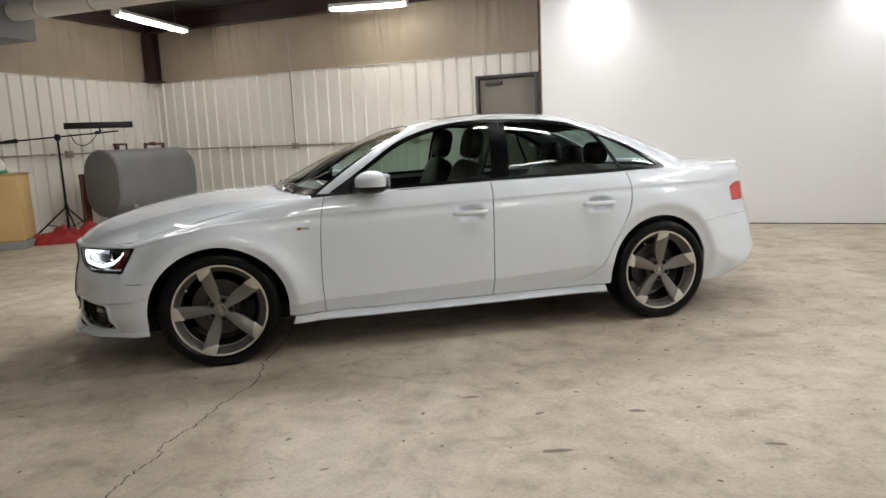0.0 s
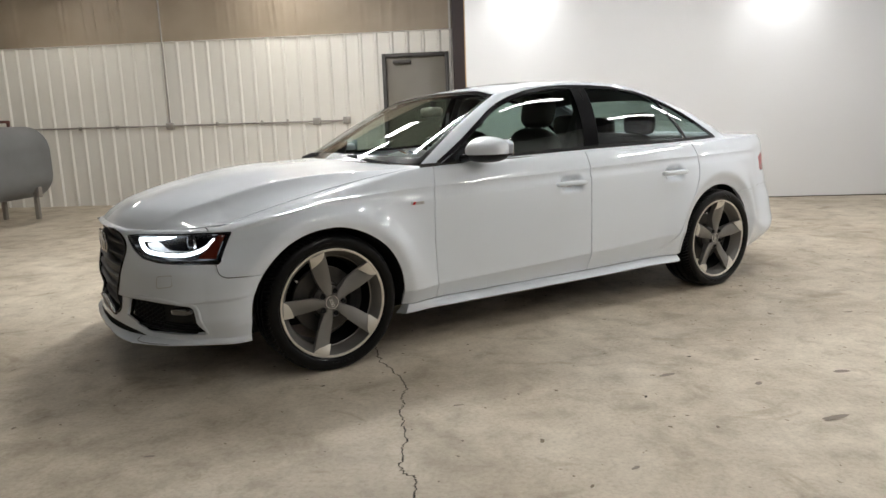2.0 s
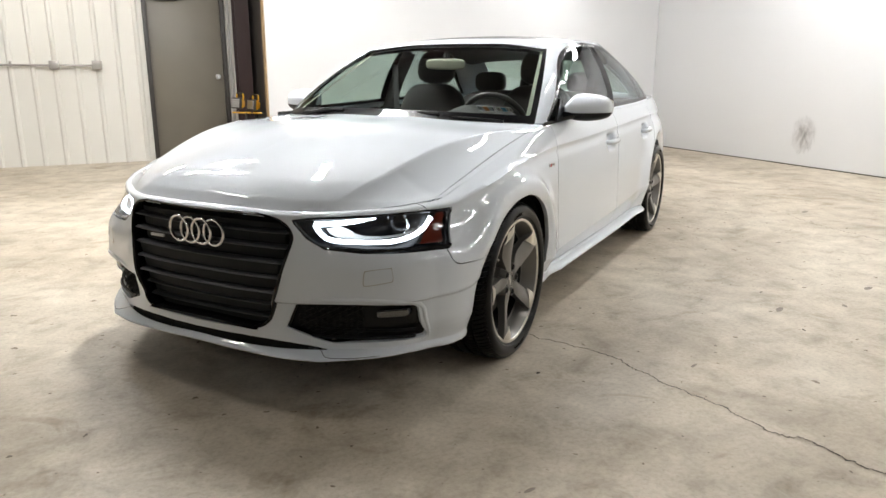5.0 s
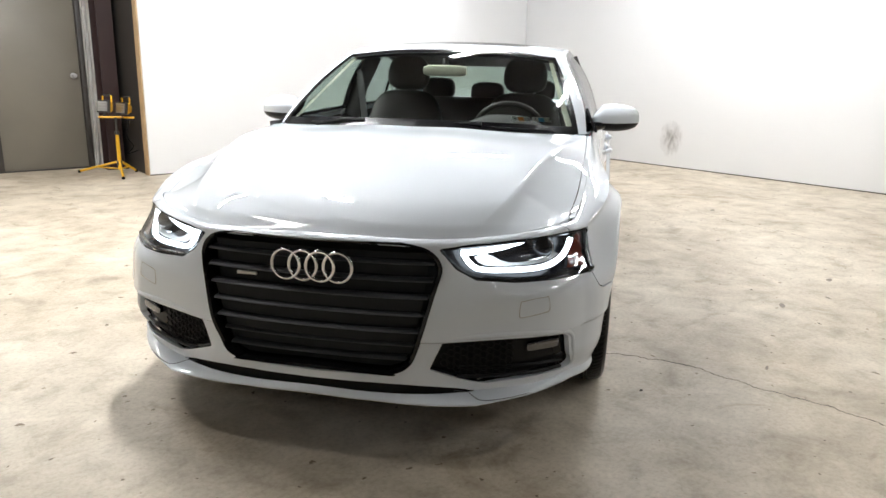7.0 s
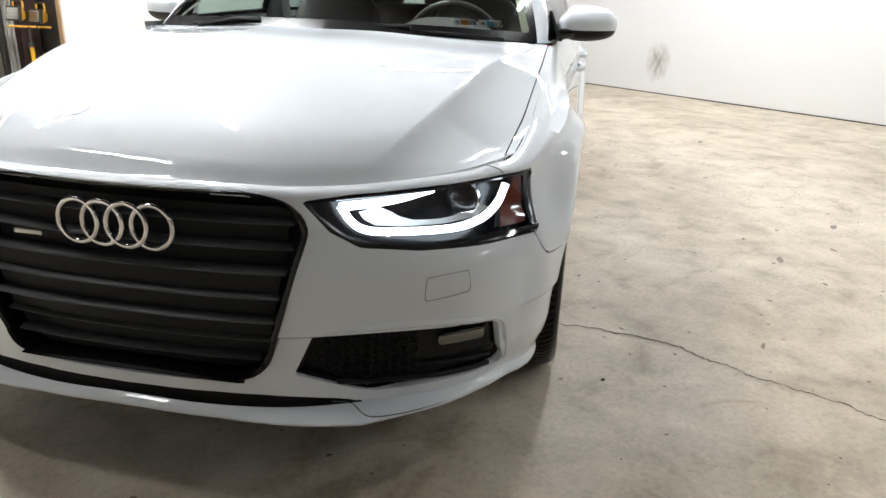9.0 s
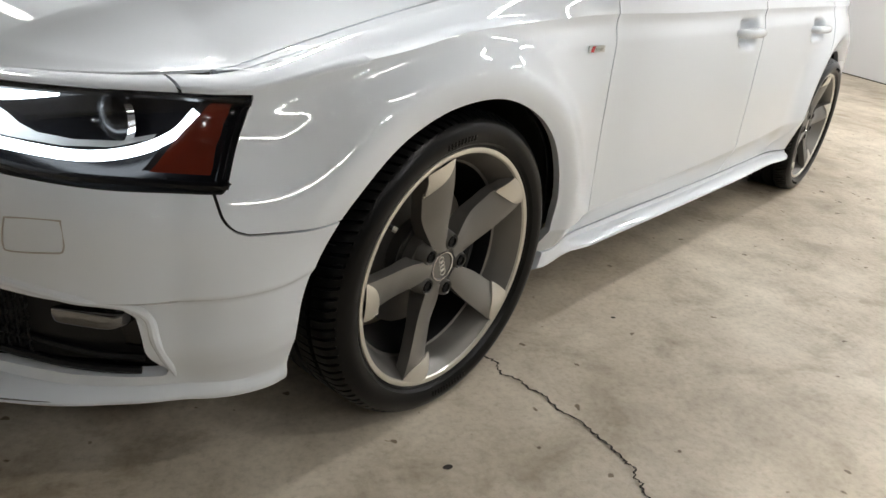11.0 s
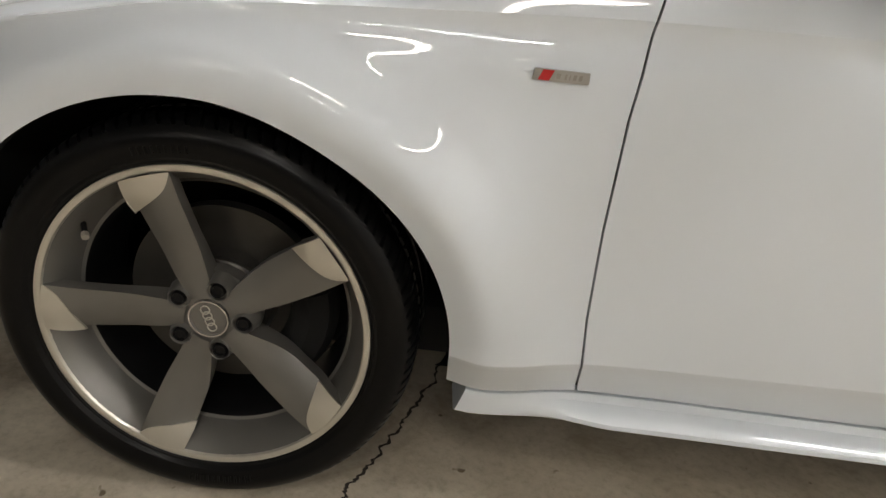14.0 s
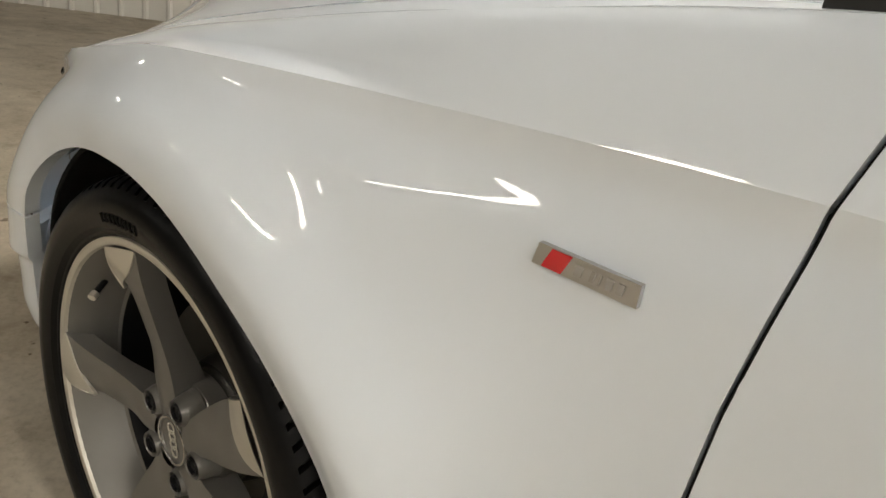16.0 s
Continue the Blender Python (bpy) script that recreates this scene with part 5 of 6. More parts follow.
def grille():
    g = inset_panel("grille", "grille", M["dark"], 0.078, car, "both", "black single-frame grille with horizontal slats and four chrome rings")
    loop = [(y, z) for y, z in GRILLE if y > 0]
    loop = loop + [(-y, z) for y, z in loop[::-1]]
    pts, _ = spline([(front_x(y, z) - 0.002, y, z) for y, z in loop], 140, closed=True)
    c = Vector((-0.85, 0, 0.49))
    # frame: a rounded band just inside the opening
    bm = bmesh.new()
    n = len(pts)
    rings = []
    for k in range(n):
        p = Vector(pts[k])
        inn = (Vector((p.x, 0, 0.49 + (p.z - 0.49) * 0.2)) - p)
        inn.x = 0
        inn = inn.normalized()
        prof = [(0.0, 0.03), (0.0, -0.003), (0.004, -0.006), (0.012, -0.003), (0.017, 0.010), (0.018, 0.065)]
        rings.append([bm.verts.new(p + inn * a + Vector((b, 0, 0))) for a, b in prof])
    for k in range(n):
        for j in range(5):
            bm.faces.new((rings[k][j], rings[k][j + 1], rings[(k + 1) % n][j + 1], rings[(k + 1) % n][j]))
    bmesh.ops.recalc_face_normals(bm, faces=bm.faces)
    part("grille_frame", bm, GLOSS, g, "gloss black frame")
    wide = curve([(0.27, 0.23), (0.30, 0.285), (0.336, 0.310), (0.414, 0.340), (0.546, 0.370), (0.604, 0.382), (0.632, 0.380), (0.66, 0.36), (0.68, 0.33)])
    for i, z in enumerate((0.631, 0.579, 0.527, 0.474, 0.421, 0.372, 0.325)):
        w = float(wide(z)) - 0.016
        ys = np.linspace(-w, w, 25)
        V, prof = [], [(0.000, -0.0025), (-0.0015, -0.0005), (0.000, 0.0015), (0.009, 0.0055), (0.034, 0.0062), (0.034, -0.004), (0.006, -0.0035)]
        for y in ys:
            fx = front_x(0, z) + 0.030 + 0.55 * (front_x(y, z) - front_x(0, z))
            V += [(fx + a, float(y), z + b) for a, b in prof]
        k = len(prof)
        F = [[r * k + j, r * k + (j + 1) % k, (r + 1) * k + (j + 1) % k, (r + 1) * k + j] for r in range(len(ys) - 1) for j in range(k)]
        ob = put("slat", as_mesh("slat", V, F, M["slat_edge"]), g, "dark grey slat")
        ob.data.set_sharp_from_angle(angle=radians(30))
    V = [(front_x(0, z) + 0.038 + 0.55 * (front_x(y, z) - front_x(0, z)), y * (1 if z > 0.45 else 0.90), z) for y in np.linspace(-0.34, 0.34, 12) for z in (0.373, 0.527)]
    put("plate_blank", as_mesh("plate_blank", V, grid_faces(12, 2), M["slat"]), g, "dark blank behind the middle slats")
    V = [(front_x(0, z) + 0.054 + 0.55 * (front_x(y, z) - front_x(0, z)), y * (1 if z > 0.45 else 0.86), z) for y in np.linspace(-0.35, 0.35, 12) for z in (0.292, 0.66)]
    put("grille_backing", as_mesh("grille_backing", V, grid_faces(12, 2), M["slat"]), g, "black backing behind the slats")
    for i in range(4):
        cy = (1.5 - i) * 0.0550
        pts = [(front_x(cy, 0.61) + 0.012, cy + 0.0445 * math.cos(t), 0.612 + 0.0465 * math.sin(t)) for t in [2 * math.pi * j / 48 for j in range(48)]]
        pts = [(p[0] + 0.10 * (p[1] ** 2 - cy ** 2) + (0.0015 if i % 2 else 0), p[1], p[2]) for p in pts]
        part("ring", tube(pts, 0.0058, 10, closed=True), M["chrome"], g, "chrome ring", 60)
    part("badge_bar", box(-0.838, -0.830, 0.188, 0.254, 0.5615, 0.5715, 0.001), M["satin"], g, "small metal model badge")
    return g


grille()
inset_panel("lower_slot", "slot", M["dark"], 0.016, car, "both", "dark slot above the front lip")


def fog(side):
    sg = -1 if side == "left" else 1
    f = inset_panel("fog_grille", "fog", M["plastic"], 0.035, car, side, "black honeycomb corner grille with a fog lamp")
    loop, _ = spline([(front_x(y, z) , sg * y, z) for y, z in FOG], 90, closed=True)
    part("fog_frame", tube([(p[0] + 0.020, p[1] * 0.993, p[2]) for p in loop], 0.008, 6, closed=True), GLOSS, f, "gloss black frame")
    # honeycomb bars
    bm = bmesh.new()
    for i in range(14):
        for j in range(6):
            y, z = 0.40 + i * 0.019, 0.268 + j * 0.0215 + (i % 2) * 0.0107
            if inside(FOG)([y], [z])[0] < -0.014 and y < 0.60:
                x = front_x(y, z) + 0.024
                pts = [(x, sg * (y + 0.0115 * math.cos(t)), z + 0.0115 * math.sin(t)) for t in [math.pi / 3 * k for k in range(6)]]
                tube(pts, 0.0022, 4, closed=True, bm=bm)
    part("honeycomb", bm, M["plastic"], f, "black honeycomb mesh")
    x = front_x(0.68, 0.325)
    lamp = blob((x + 0.030, sg * 0.688, 0.350), (0.040, 0.098, 0.032), 5, 24, 12)
    for v in lamp.verts:
        v.co.x += 0.55 * (abs(v.co.y) - 0.672)
        v.co.z += 0.10 * (abs(v.co.y) - 0.672)
    part("fog_lamp", lamp, M["fog_metal"], f, "bright fog lamp reflector")
    cover = blob((x + 0.058, sg * 0.672, 0.340), (0.03, 0.165, 0.085), 5, 24, 12)
    for v in cover.verts:
        v.co.x += 0.6 * (abs(v.co.y) - 0.672)
    part("lamp_housing", cover, M["gloss"], f, "gloss black lamp housing")
    for q, z in ((0.0, 0.262), (0.02, 0.283)):
        pts = [(front_x(y, z + 0.0) + 0.012 + q, sg * y, z + 0.10 * max(0, 0.50 - y) ) for y in np.linspace(0.44, 0.745, 14)]
        part("fin", tube(pts, 0.0065, 6), M["plastic"], f, "gloss black fin")


for side in ("left", "right"):
    fog(side)


def lamp_face(y, z, d):
    """A point d behind the headlight's cover, for the left lamp's half mirrored to y > 0."""
    return Vector((front_x(y, z) + d * 0.85, y - d * 0.45, z))


def skin_y(x, z):
    """Half width of the body wall at (x, z), near the lamps."""
    P = skin_y.p
    d = (P[:, 0] - x) ** 2 + (P[:, 2] - z) ** 2
    k = np.argsort(d)[:4]
    w = 1 / (d[k] + 1e-6)
    return float((P[k, 1] * w).sum() / w.sum())


skin_y.p = np.array([p for p in fs.p if p[0] < -0.25 and p[1] > 0.5])
lamp_end = lambda z: -0.428 - (0.700 - z) * 0.55


def headlight(side):
    sg = -1 if side == "left" else 1
    h = inset_panel("headlight", "headlight", M["gloss"], 0.055, car, side, "headlamp with a lit white LED outline and amber end")
    put_y = lambda pts: [(p[0], sg * p[1], p[2]) for p in pts]
    rim, _ = spline(put_y([lamp_face(y, z, 0.010) for y, z in ((0.390, 0.672), (0.44, 0.612), (0.495, 0.586), (0.60, 0.575), (0.66, 0.575), (0.70, 0.576))]
                             + [Vector((lamp_end(z) - 0.005, skin_y(lamp_end(z) - 0.005, z) - 0.008, z)) for z in (0.5775, 0.585, 0.60, 0.62, 0.64, 0.66, 0.68, 0.6915)]
                             + [lamp_face(y, z, 0.010) for y, z in ((0.72, 0.6935), (0.68, 0.691), (0.55, 0.683), (0.46, 0.680))]), 150, closed=True)
    part("lamp_rim", tube(rim, 0.007, 6, closed=True), GLOSS, h, "gloss black lamp rim")
    low = [(0.448, 0.660), (0.470, 0.626), (0.502, 0.606), (0.57, 0.599), (0.65, 0.598), (0.695, 0.603), (0.727, 0.616), (0.746, 0.638), (0.756, 0.670)]
    pts, _ = spline(put_y([lamp_face(y, z, 0.020) for y, z in low]), 60)
    part("led_strip", tube(pts, [0.0092] * 60, 8, flat=0.9), M["led"], h, "lit white LED strip")
    top = [(0.448, 0.659), (0.50, 0.661), (0.55, 0.666), (0.595, 0.676), (0.615, 0.681)]
    pts, _ = spline(put_y([lamp_face(y, z, 0.020) for y, z in top]), 30)
    part("led_strip", tube(pts, np.linspace(0.0105, 0.0085, 30).tolist(), 8, flat=0.9), M["led"], h, "lit white LED strip")
    # tray between the strips, coloured white in place of their reflected glow
    low_in = [(0.482, 0.644), (0.492, 0.628), (0.515, 0.614), (0.57, 0.608), (0.64, 0.607), (0.695, 0.613), (0.728, 0.628)]
    up_in = [(0.520, 0.646), (0.545, 0.634), (0.563, 0.622), (0.592, 0.613), (0.64, 0.611), (0.688, 0.616), (0.722, 0.630)]
    V = [(p[0], sg * p[1], p[2]) for (y, z), (y2, z2) in zip(low_in, up_in) for p in (lamp_face(y, z, 0.024), lamp_face(y2, z2, 0.046))]
    put("reflector", as_mesh("reflector", V, grid_faces(7, 2), M["lamp_white"]), h, "white reflector ledge, pale for the LED glow on it")
    pc = lamp_face(0.680, 0.650, 0.050)
    proj = lathe([(0.0, -0.036), (0.016, -0.035), (0.030, -0.027), (0.0385, -0.014), (0.039, -0.008)], 32, "x")
    bmesh.ops.translate(proj, verts=proj.verts, vec=(pc[0], sg * pc[1], pc[2]))
    part("projector", proj, M["gloss"], h, "dark round projector lens")
    ring = lathe([(0.039, -0.010), (0.0395, -0.016), (0.0415, -0.016), (0.043, -0.006)], 32, "x")
    bmesh.ops.translate(ring, verts=ring.verts, vec=(pc[0], sg * pc[1], pc[2]))
    part("projector_ring", ring, M["chrome"], h, "chrome ring")
    V = []
    for k in range(14):
        z = 0.590 + 0.096 * k / 13
        for q in range(5):
            x = lamp_end(z) - 0.014 - (0.0160 - 0.0095 * (k / 13) ** 0.8) * (4 - q)
            V.append((x, sg * (skin_y(x, z) - 0.014), z))
    put("side_marker", as_mesh("side_marker", V, grid_faces(14, 5) if sg > 0 else [f[::-1] for f in grid_faces(14, 5)], M["amber"]), h, "amber side marker")
    W = [(x - (0.006 if i % 5 == 0 else 0.0), y - sg * 0.010, z) for i, (x, y, z) in enumerate(V)]
    put("marker_backing", as_mesh("marker_backing", W, grid_faces(14, 5), M["plastic"]), h, "black lamp divider")


for side in ("left", "right"):
    headlight(side)
# washer covers: a fine square joint on the bumper
for sg in (-1, 1):
    loop = [(0.618, 0.466), (0.630, 0.460), (0.690, 0.472), (0.705, 0.480), (0.700, 0.517), (0.692, 0.521), (0.630, 0.512), (0.620, 0.505)]
    pts, _ = spline([(front_x(y, z) - 0.0005, sg * y, z) for y, z in loop], 60, closed=True)
    lip, _ = spline([(front_x(y, z) + 0.0035, sg * y, z) for y, z in ((0.355, 0.395), (0.45, 0.403), (0.60, 0.408), (0.71, 0.404), (0.754, 0.395), (0.774, 0.373), (0.781, 0.33), (0.783, 0.28), (0.774, 0.248))], 90)
    part("intake_lip", tube(lip, [0.002 + 0.0065 * min(1, k / 16, (89 - k) / 16) for k in range(90)], 10), PAINT, car, "white raised edge over the air intake")
    # Thin grey bead that draws the crease above the front lip as a darker line.
    edge, _ = spline([(front_x(y, z) - 0.0008, sg * y, z) for y, z in ((0.435, 0.2275), (0.475, 0.2195), (0.52, 0.2110), (0.58, 0.2070), (0.64, 0.2068), (0.70, 0.2080))], 50)
    part("lip_crease_line", tube(edge, [0.0004 + 0.0009 * min(1, (49 - k) / 14) for k in range(50)], 6), M["slat_edge"], car, "fine grey line drawn for the crease over the front lip")
    part("washer_cover", tube(pts, 0.0014, 5, closed=True), M["strip"], car, "fine joint round a washer cover")


# --- mirrors, handles, badges ---
def wing_mirror(sg):
    m = put("wing_mirror", None, car)
    tagged(m, "white door mirror on a black foot")
    m.matrix_basis = pose(0, -0.03 if sg > 0 else 0, -0.006 if sg > 0 else 0)
    def shaped(x, y, z):
        k = 1 - 0.16 * max(0, y)
        x2 = x * (1.0 if x < 0 else 0.9) - 0.25 * (1 - y) * 0.1
        if z > 0:
            z *= 1 - 0.45 * float(smooth(-y, 0.55, 1.0))
        if z > 0:
            z *= 1.08 - 0.34 * max(0.0, -x) ** 1.6
        return (x2 * k, y, z * (1 - 0.14 * max(0, y)) + (0.06 * (1 - abs(x)) if z > 0 else 0))
    cap = blob((0.885, 0.896, 0.988), (0.178, 0.222, 0.126), 3.0, 48, 34, shape=shaped)
    for v in cap.verts:
        v.co.x += 0.16 * (v.co.y - 0.80) * (1 if v.co.x < 0.9 else 0.75)
        v.co.y *= sg
    bmesh.ops.recalc_face_normals(cap, faces=cap.faces)
    cap2 = cap.copy()
    low = [f for f in cap.faces if f.calc_center_median().z < 0.971]
    bmesh.ops.delete(cap, geom=low, context="FACES")
    high = [f for f in cap2.faces if f.calc_center_median().z >= 0.971]
    bmesh.ops.delete(cap2, geom=high, context="FACES")
    part("mirror_cap", cap, PAINT, m, "white mirror cap", 60)
    part("mirror_base", cap2, M["plastic"], m, "black lower shell", 60)
    foot = tube([(0.80, sg * 0.765, 0.942), (0.815, sg * 0.80, 0.950), (0.845, sg * 0.85, 0.962), (0.87, sg * 0.90, 0.972)], [0.036, 0.034, 0.032, 0.030], 14, flat=0.66)
    part("mirror_foot", foot, M["gloss"], m, "black mirror foot")
    tri = plate([(0.662, 0.932), (0.86, 0.936), (0.86, 1.035)], lambda u, v, d: (u, sg * (0.800 - 0.50 * (v - 0.93) + d), v), 0.012)
    part("sail_panel", tri, M["gloss"], m, "black corner panel")
    glass = blob((0.985, 0.905, 0.997), (0.008, 0.185, 0.092), 4, 24, 10)
    for v in glass.verts:
        v.co.x += 0.10 * (v.co.y - 0.80) - 0.022
        v.co.y *= sg
    part("mirror_glass", glass, M["chrome"], m, "mirror glass")


for sg in (-1, 1):
    wing_mirror(sg)


def side_y(x, z):
    P = side_y.p
    d = (P[:, 0] - x) ** 2 + (P[:, 2] - z) ** 2
    k = np.argsort(d)[:4]
    w = 1 / (d[k] + 1e-6)
    return float((P[k, 1] * w).sum() / w.sum())


side_y.p = np.array([p for p in fs.p if p[1] > 0.6])


def door_handle(x, z, sg, door):
    y = side_y(x - 0.13, z)
    pts = [(x - 0.104, sg * (y - 0.006), z - 0.002), (x - 0.098, sg * (y + 0.010), z - 0.001), (x - 0.075, sg * (y + 0.022), z), (x, sg * (y + 0.026), z), (x + 0.075, sg * (y + 0.022), z),
           (x + 0.098, sg * (y + 0.010), z + 0.001), (x + 0.104, sg * (y - 0.006), z + 0.002)]
    c, _ = spline(pts, 26)
    r = [0.0105 + 0.0045 * math.sin(math.pi * k / 25) for k in range(26)]
    part("door_handle", tube(c, r, 12, flat=1.05), PAINT, door, "white pull handle over a cupped recess", 60)


for side, sg in (("left", -1), ("right", 1)):
    door_handle(1.495, 0.772, sg, DOORS[side][0])
    door_handle(2.357, 0.774, sg, DOORS[side][1])


def wing_badge(sg):
    """A metal bar with a red slanted field, and small raised bars where its lettering stands."""
    y = side_y(0.489, 0.738)
    place = lambda u, v, d: (u + 0.004, sg * (y - 0.0005 + d), v + 0.001 + (u - 0.482) * -0.012)
    b = part("wing_badge", plate([(0.445, 0.7395), (0.520, 0.7395), (0.520, 0.7545), (0.448, 0.7545)], place, 0.0045), M["satin"], car, "small metal wing badge with a red field")
    place2 = lambda u, v, d: (u + 0.004, sg * (y + 0.0042 + d), v + 0.001 + (u - 0.482) * -0.012)
    part("red_field", plate([(0.4525, 0.7402), (0.4675, 0.7402), (0.4735, 0.7538), (0.4585, 0.7538)], place2, 0.0006), M["red"], b, "red slanted field")
    for k, (u, w) in enumerate(((0.476, 0.0055), (0.487, 0.003), (0.493, 0.0015), (0.498, 0.0045), (0.5055, 0.0045))):
        part("raised_bar", plate([(u, 0.7435), (u + w, 0.7435), (u + w + 0.001, 0.7505), (u + 0.001, 0.7505)], place2, 0.0008), M["strip"], b, "raised metal bar")


for sg in (-1, 1):
    wing_badge(sg)

# wipers and cowl
part("cowl", box(0.36, 0.56, -0.60, 0.60, 0.875, 0.912, 0.01), M["plastic"], car, "black scuttle panel")
for y0, y1 in ((-0.62, 0.02), (-0.02, 0.52)):
    pts = [(0.40 + 0.10 * abs(y) ** 2 + 0.025, y, 0.958 - 0.05 * y * y) for y in np.linspace(y0, y1, 12)]
    part("wiper", tube(pts, 0.008, 6), M["plastic"], car, "black wiper blade")
    part("wiper_arm", tube([(0.43, y1 - 0.03, 0.94), (0.435, (y0 + y1) / 2 + 0.1, 0.966), (0.43, (y0 + y1) / 2, 0.968)], 0.009, 6), M["plastic"], car, "black wiper arm")


# --- inside the car ---
def seat(x, y, z=0.34, tilt=0.0):
    s = put("seat", None, car)
    tagged(s, "black leather seat with a headrest")
    s.matrix_basis = pose(x, y, z)
    cushion = blob((0, 0, 0.10), (0.52, 0.50, 0.18), 4, 28, 14)
    part("seat_cushion", cushion, M["seat"], s)
    back = blob((0, 0, 0), (0.15, 0.50, 0.66), 4.5, 28, 18, shape=lambda a, b, c: (a + 0.25 * b * b, b * (1 - 0.16 * max(0, c)), c))
    bmesh.ops.rotate(back, verts=back.verts, cent=(0, 0, 0), matrix=Matrix.Rotation(radians(20), 3, "Y"))
    bmesh.ops.translate(back, verts=back.verts, vec=(0.33, 0, 0.42))
    part("backrest", back, M["seat"], s)
    for d in (-0.06, 0.06):
        part("post", tube([(0.43, d, 0.70), (0.455, d, 0.79)], 0.007, 6), M["satin"], s)
    head = blob((0, 0, 0), (0.115, 0.265, 0.215), 3.2, 28, 16, shape=lambda a, b, c: (a, b * (1 - 0.12 * max(0, c)), c))
    bmesh.ops.rotate(head, verts=head.verts, cent=(0, 0, 0), matrix=Matrix.Rotation(radians(14), 3, "Y"))
    bmesh.ops.translate(head, verts=head.verts, vec=(0.465, 0, 0.845))
    part("headrest", head, M["seat"], s)
    return s


seat(1.22, -0.365)
seat(1.22, 0.365)
rear = put("rear_seat", None, car)
tagged(rear, "black leather rear bench with three headrests")
part("bench", blob((2.10, 0, 0.47), (0.52, 1.20, 0.20), 5, 28, 14), M["seat"], rear)
bb = blob((0, 0, 0), (0.16, 1.24, 0.62), 5, 28, 16)
bmesh.ops.rotate(bb, verts=bb.verts, cent=(0, 0, 0), matrix=Matrix.Rotation(radians(24), 3, "Y"))
bmesh.ops.translate(bb, verts=bb.verts, vec=(2.46, 0, 0.72))
part("backrest", bb, M["seat"], rear)
for y, h in ((-0.37, 1.075), (0.0, 1.05), (0.37, 1.075)):
    hr = blob((2.60, y, h), (0.10, 0.25, 0.16), 3.2, 24, 14)
    part("headrest", hr, M["seat"], rear)
part("parcel_shelf", box(2.62, 3.22, -0.60, 0.60, 0.925, 0.950, 0.008), M["dash"], car, "dark parcel shelf")
part("cabin_floor", box(0.5, 2.6, -0.74, 0.74, 0.295, 0.33, 0.01), M["dash"], car, "dark cabin carpet")
# dashboard with a hooded binnacle
ys = np.linspace(-0.70, 0.70, 49)
prof = [(0.50, 0.915), (0.62, 0.935), (0.74, 0.940), (0.82, 0.925), (0.86, 0.88), (0.85, 0.78), (0.80, 0.60), (0.72, 0.40)]
V = []
for y in ys:
    hood_up = 0.055 * float(np.exp(-((y + 0.365) / 0.17) ** 4))
    V += [(x + 0.03 * (abs(y) ** 2) * 0 + (0.02 if 2 <= i <= 4 and hood_up > 0.02 else 0), y, z + (hood_up if 2 <= i <= 3 else hood_up * 0.4 if i in (1, 4) else 0)) for i, (x, z) in enumerate(prof)]
put("dashboard", as_mesh("dashboard", V, grid_faces(len(ys), len(prof)), M["dash"]), car, "black dashboard")
part("console", box(0.80, 1.70, -0.12, 0.12, 0.33, 0.62, 0.04), M["dash"], car, "black centre console")
ring = [(0.0, 0.185 * math.cos(t), 0.185 * math.sin(t)) for t in [2 * math.pi * k / 48 for k in range(48)]]
st = tube(ring, 0.016, 10, closed=True)
for a in (0, math.pi, -math.pi / 2):
    tube([(0.01, 0.03 * math.cos(a), 0.03 * math.sin(a)), (0.005, 0.17 * math.cos(a), 0.17 * math.sin(a))], 0.018, 8, bm=st, flat=0.5)
blob((0.012, 0, 0), (0.06, 0.15, 0.12), 3, 20, 12, bm=st)
bmesh.ops.rotate(st, verts=st.verts, cent=(0, 0, 0), matrix=Matrix.Rotation(radians(-24), 3, "Y"))
bmesh.ops.translate(st, verts=st.verts, vec=(0.97, -0.365, 0.875))
part("steering_wheel", st, M["seat"], car, "black leather steering wheel")
rv = blob((1.13, 0.02, 1.203), (0.035, 0.245, 0.062), 4, 24, 12)
part("rear_view_mirror", rv, M["trim"], car, "pale grey interior mirror")
part("mirror_stem", tube([(1.135, 0.02, 1.215), (1.15, 0.02, 1.268)], 0.018, 8), M["dash"], car, "dark mirror stem")
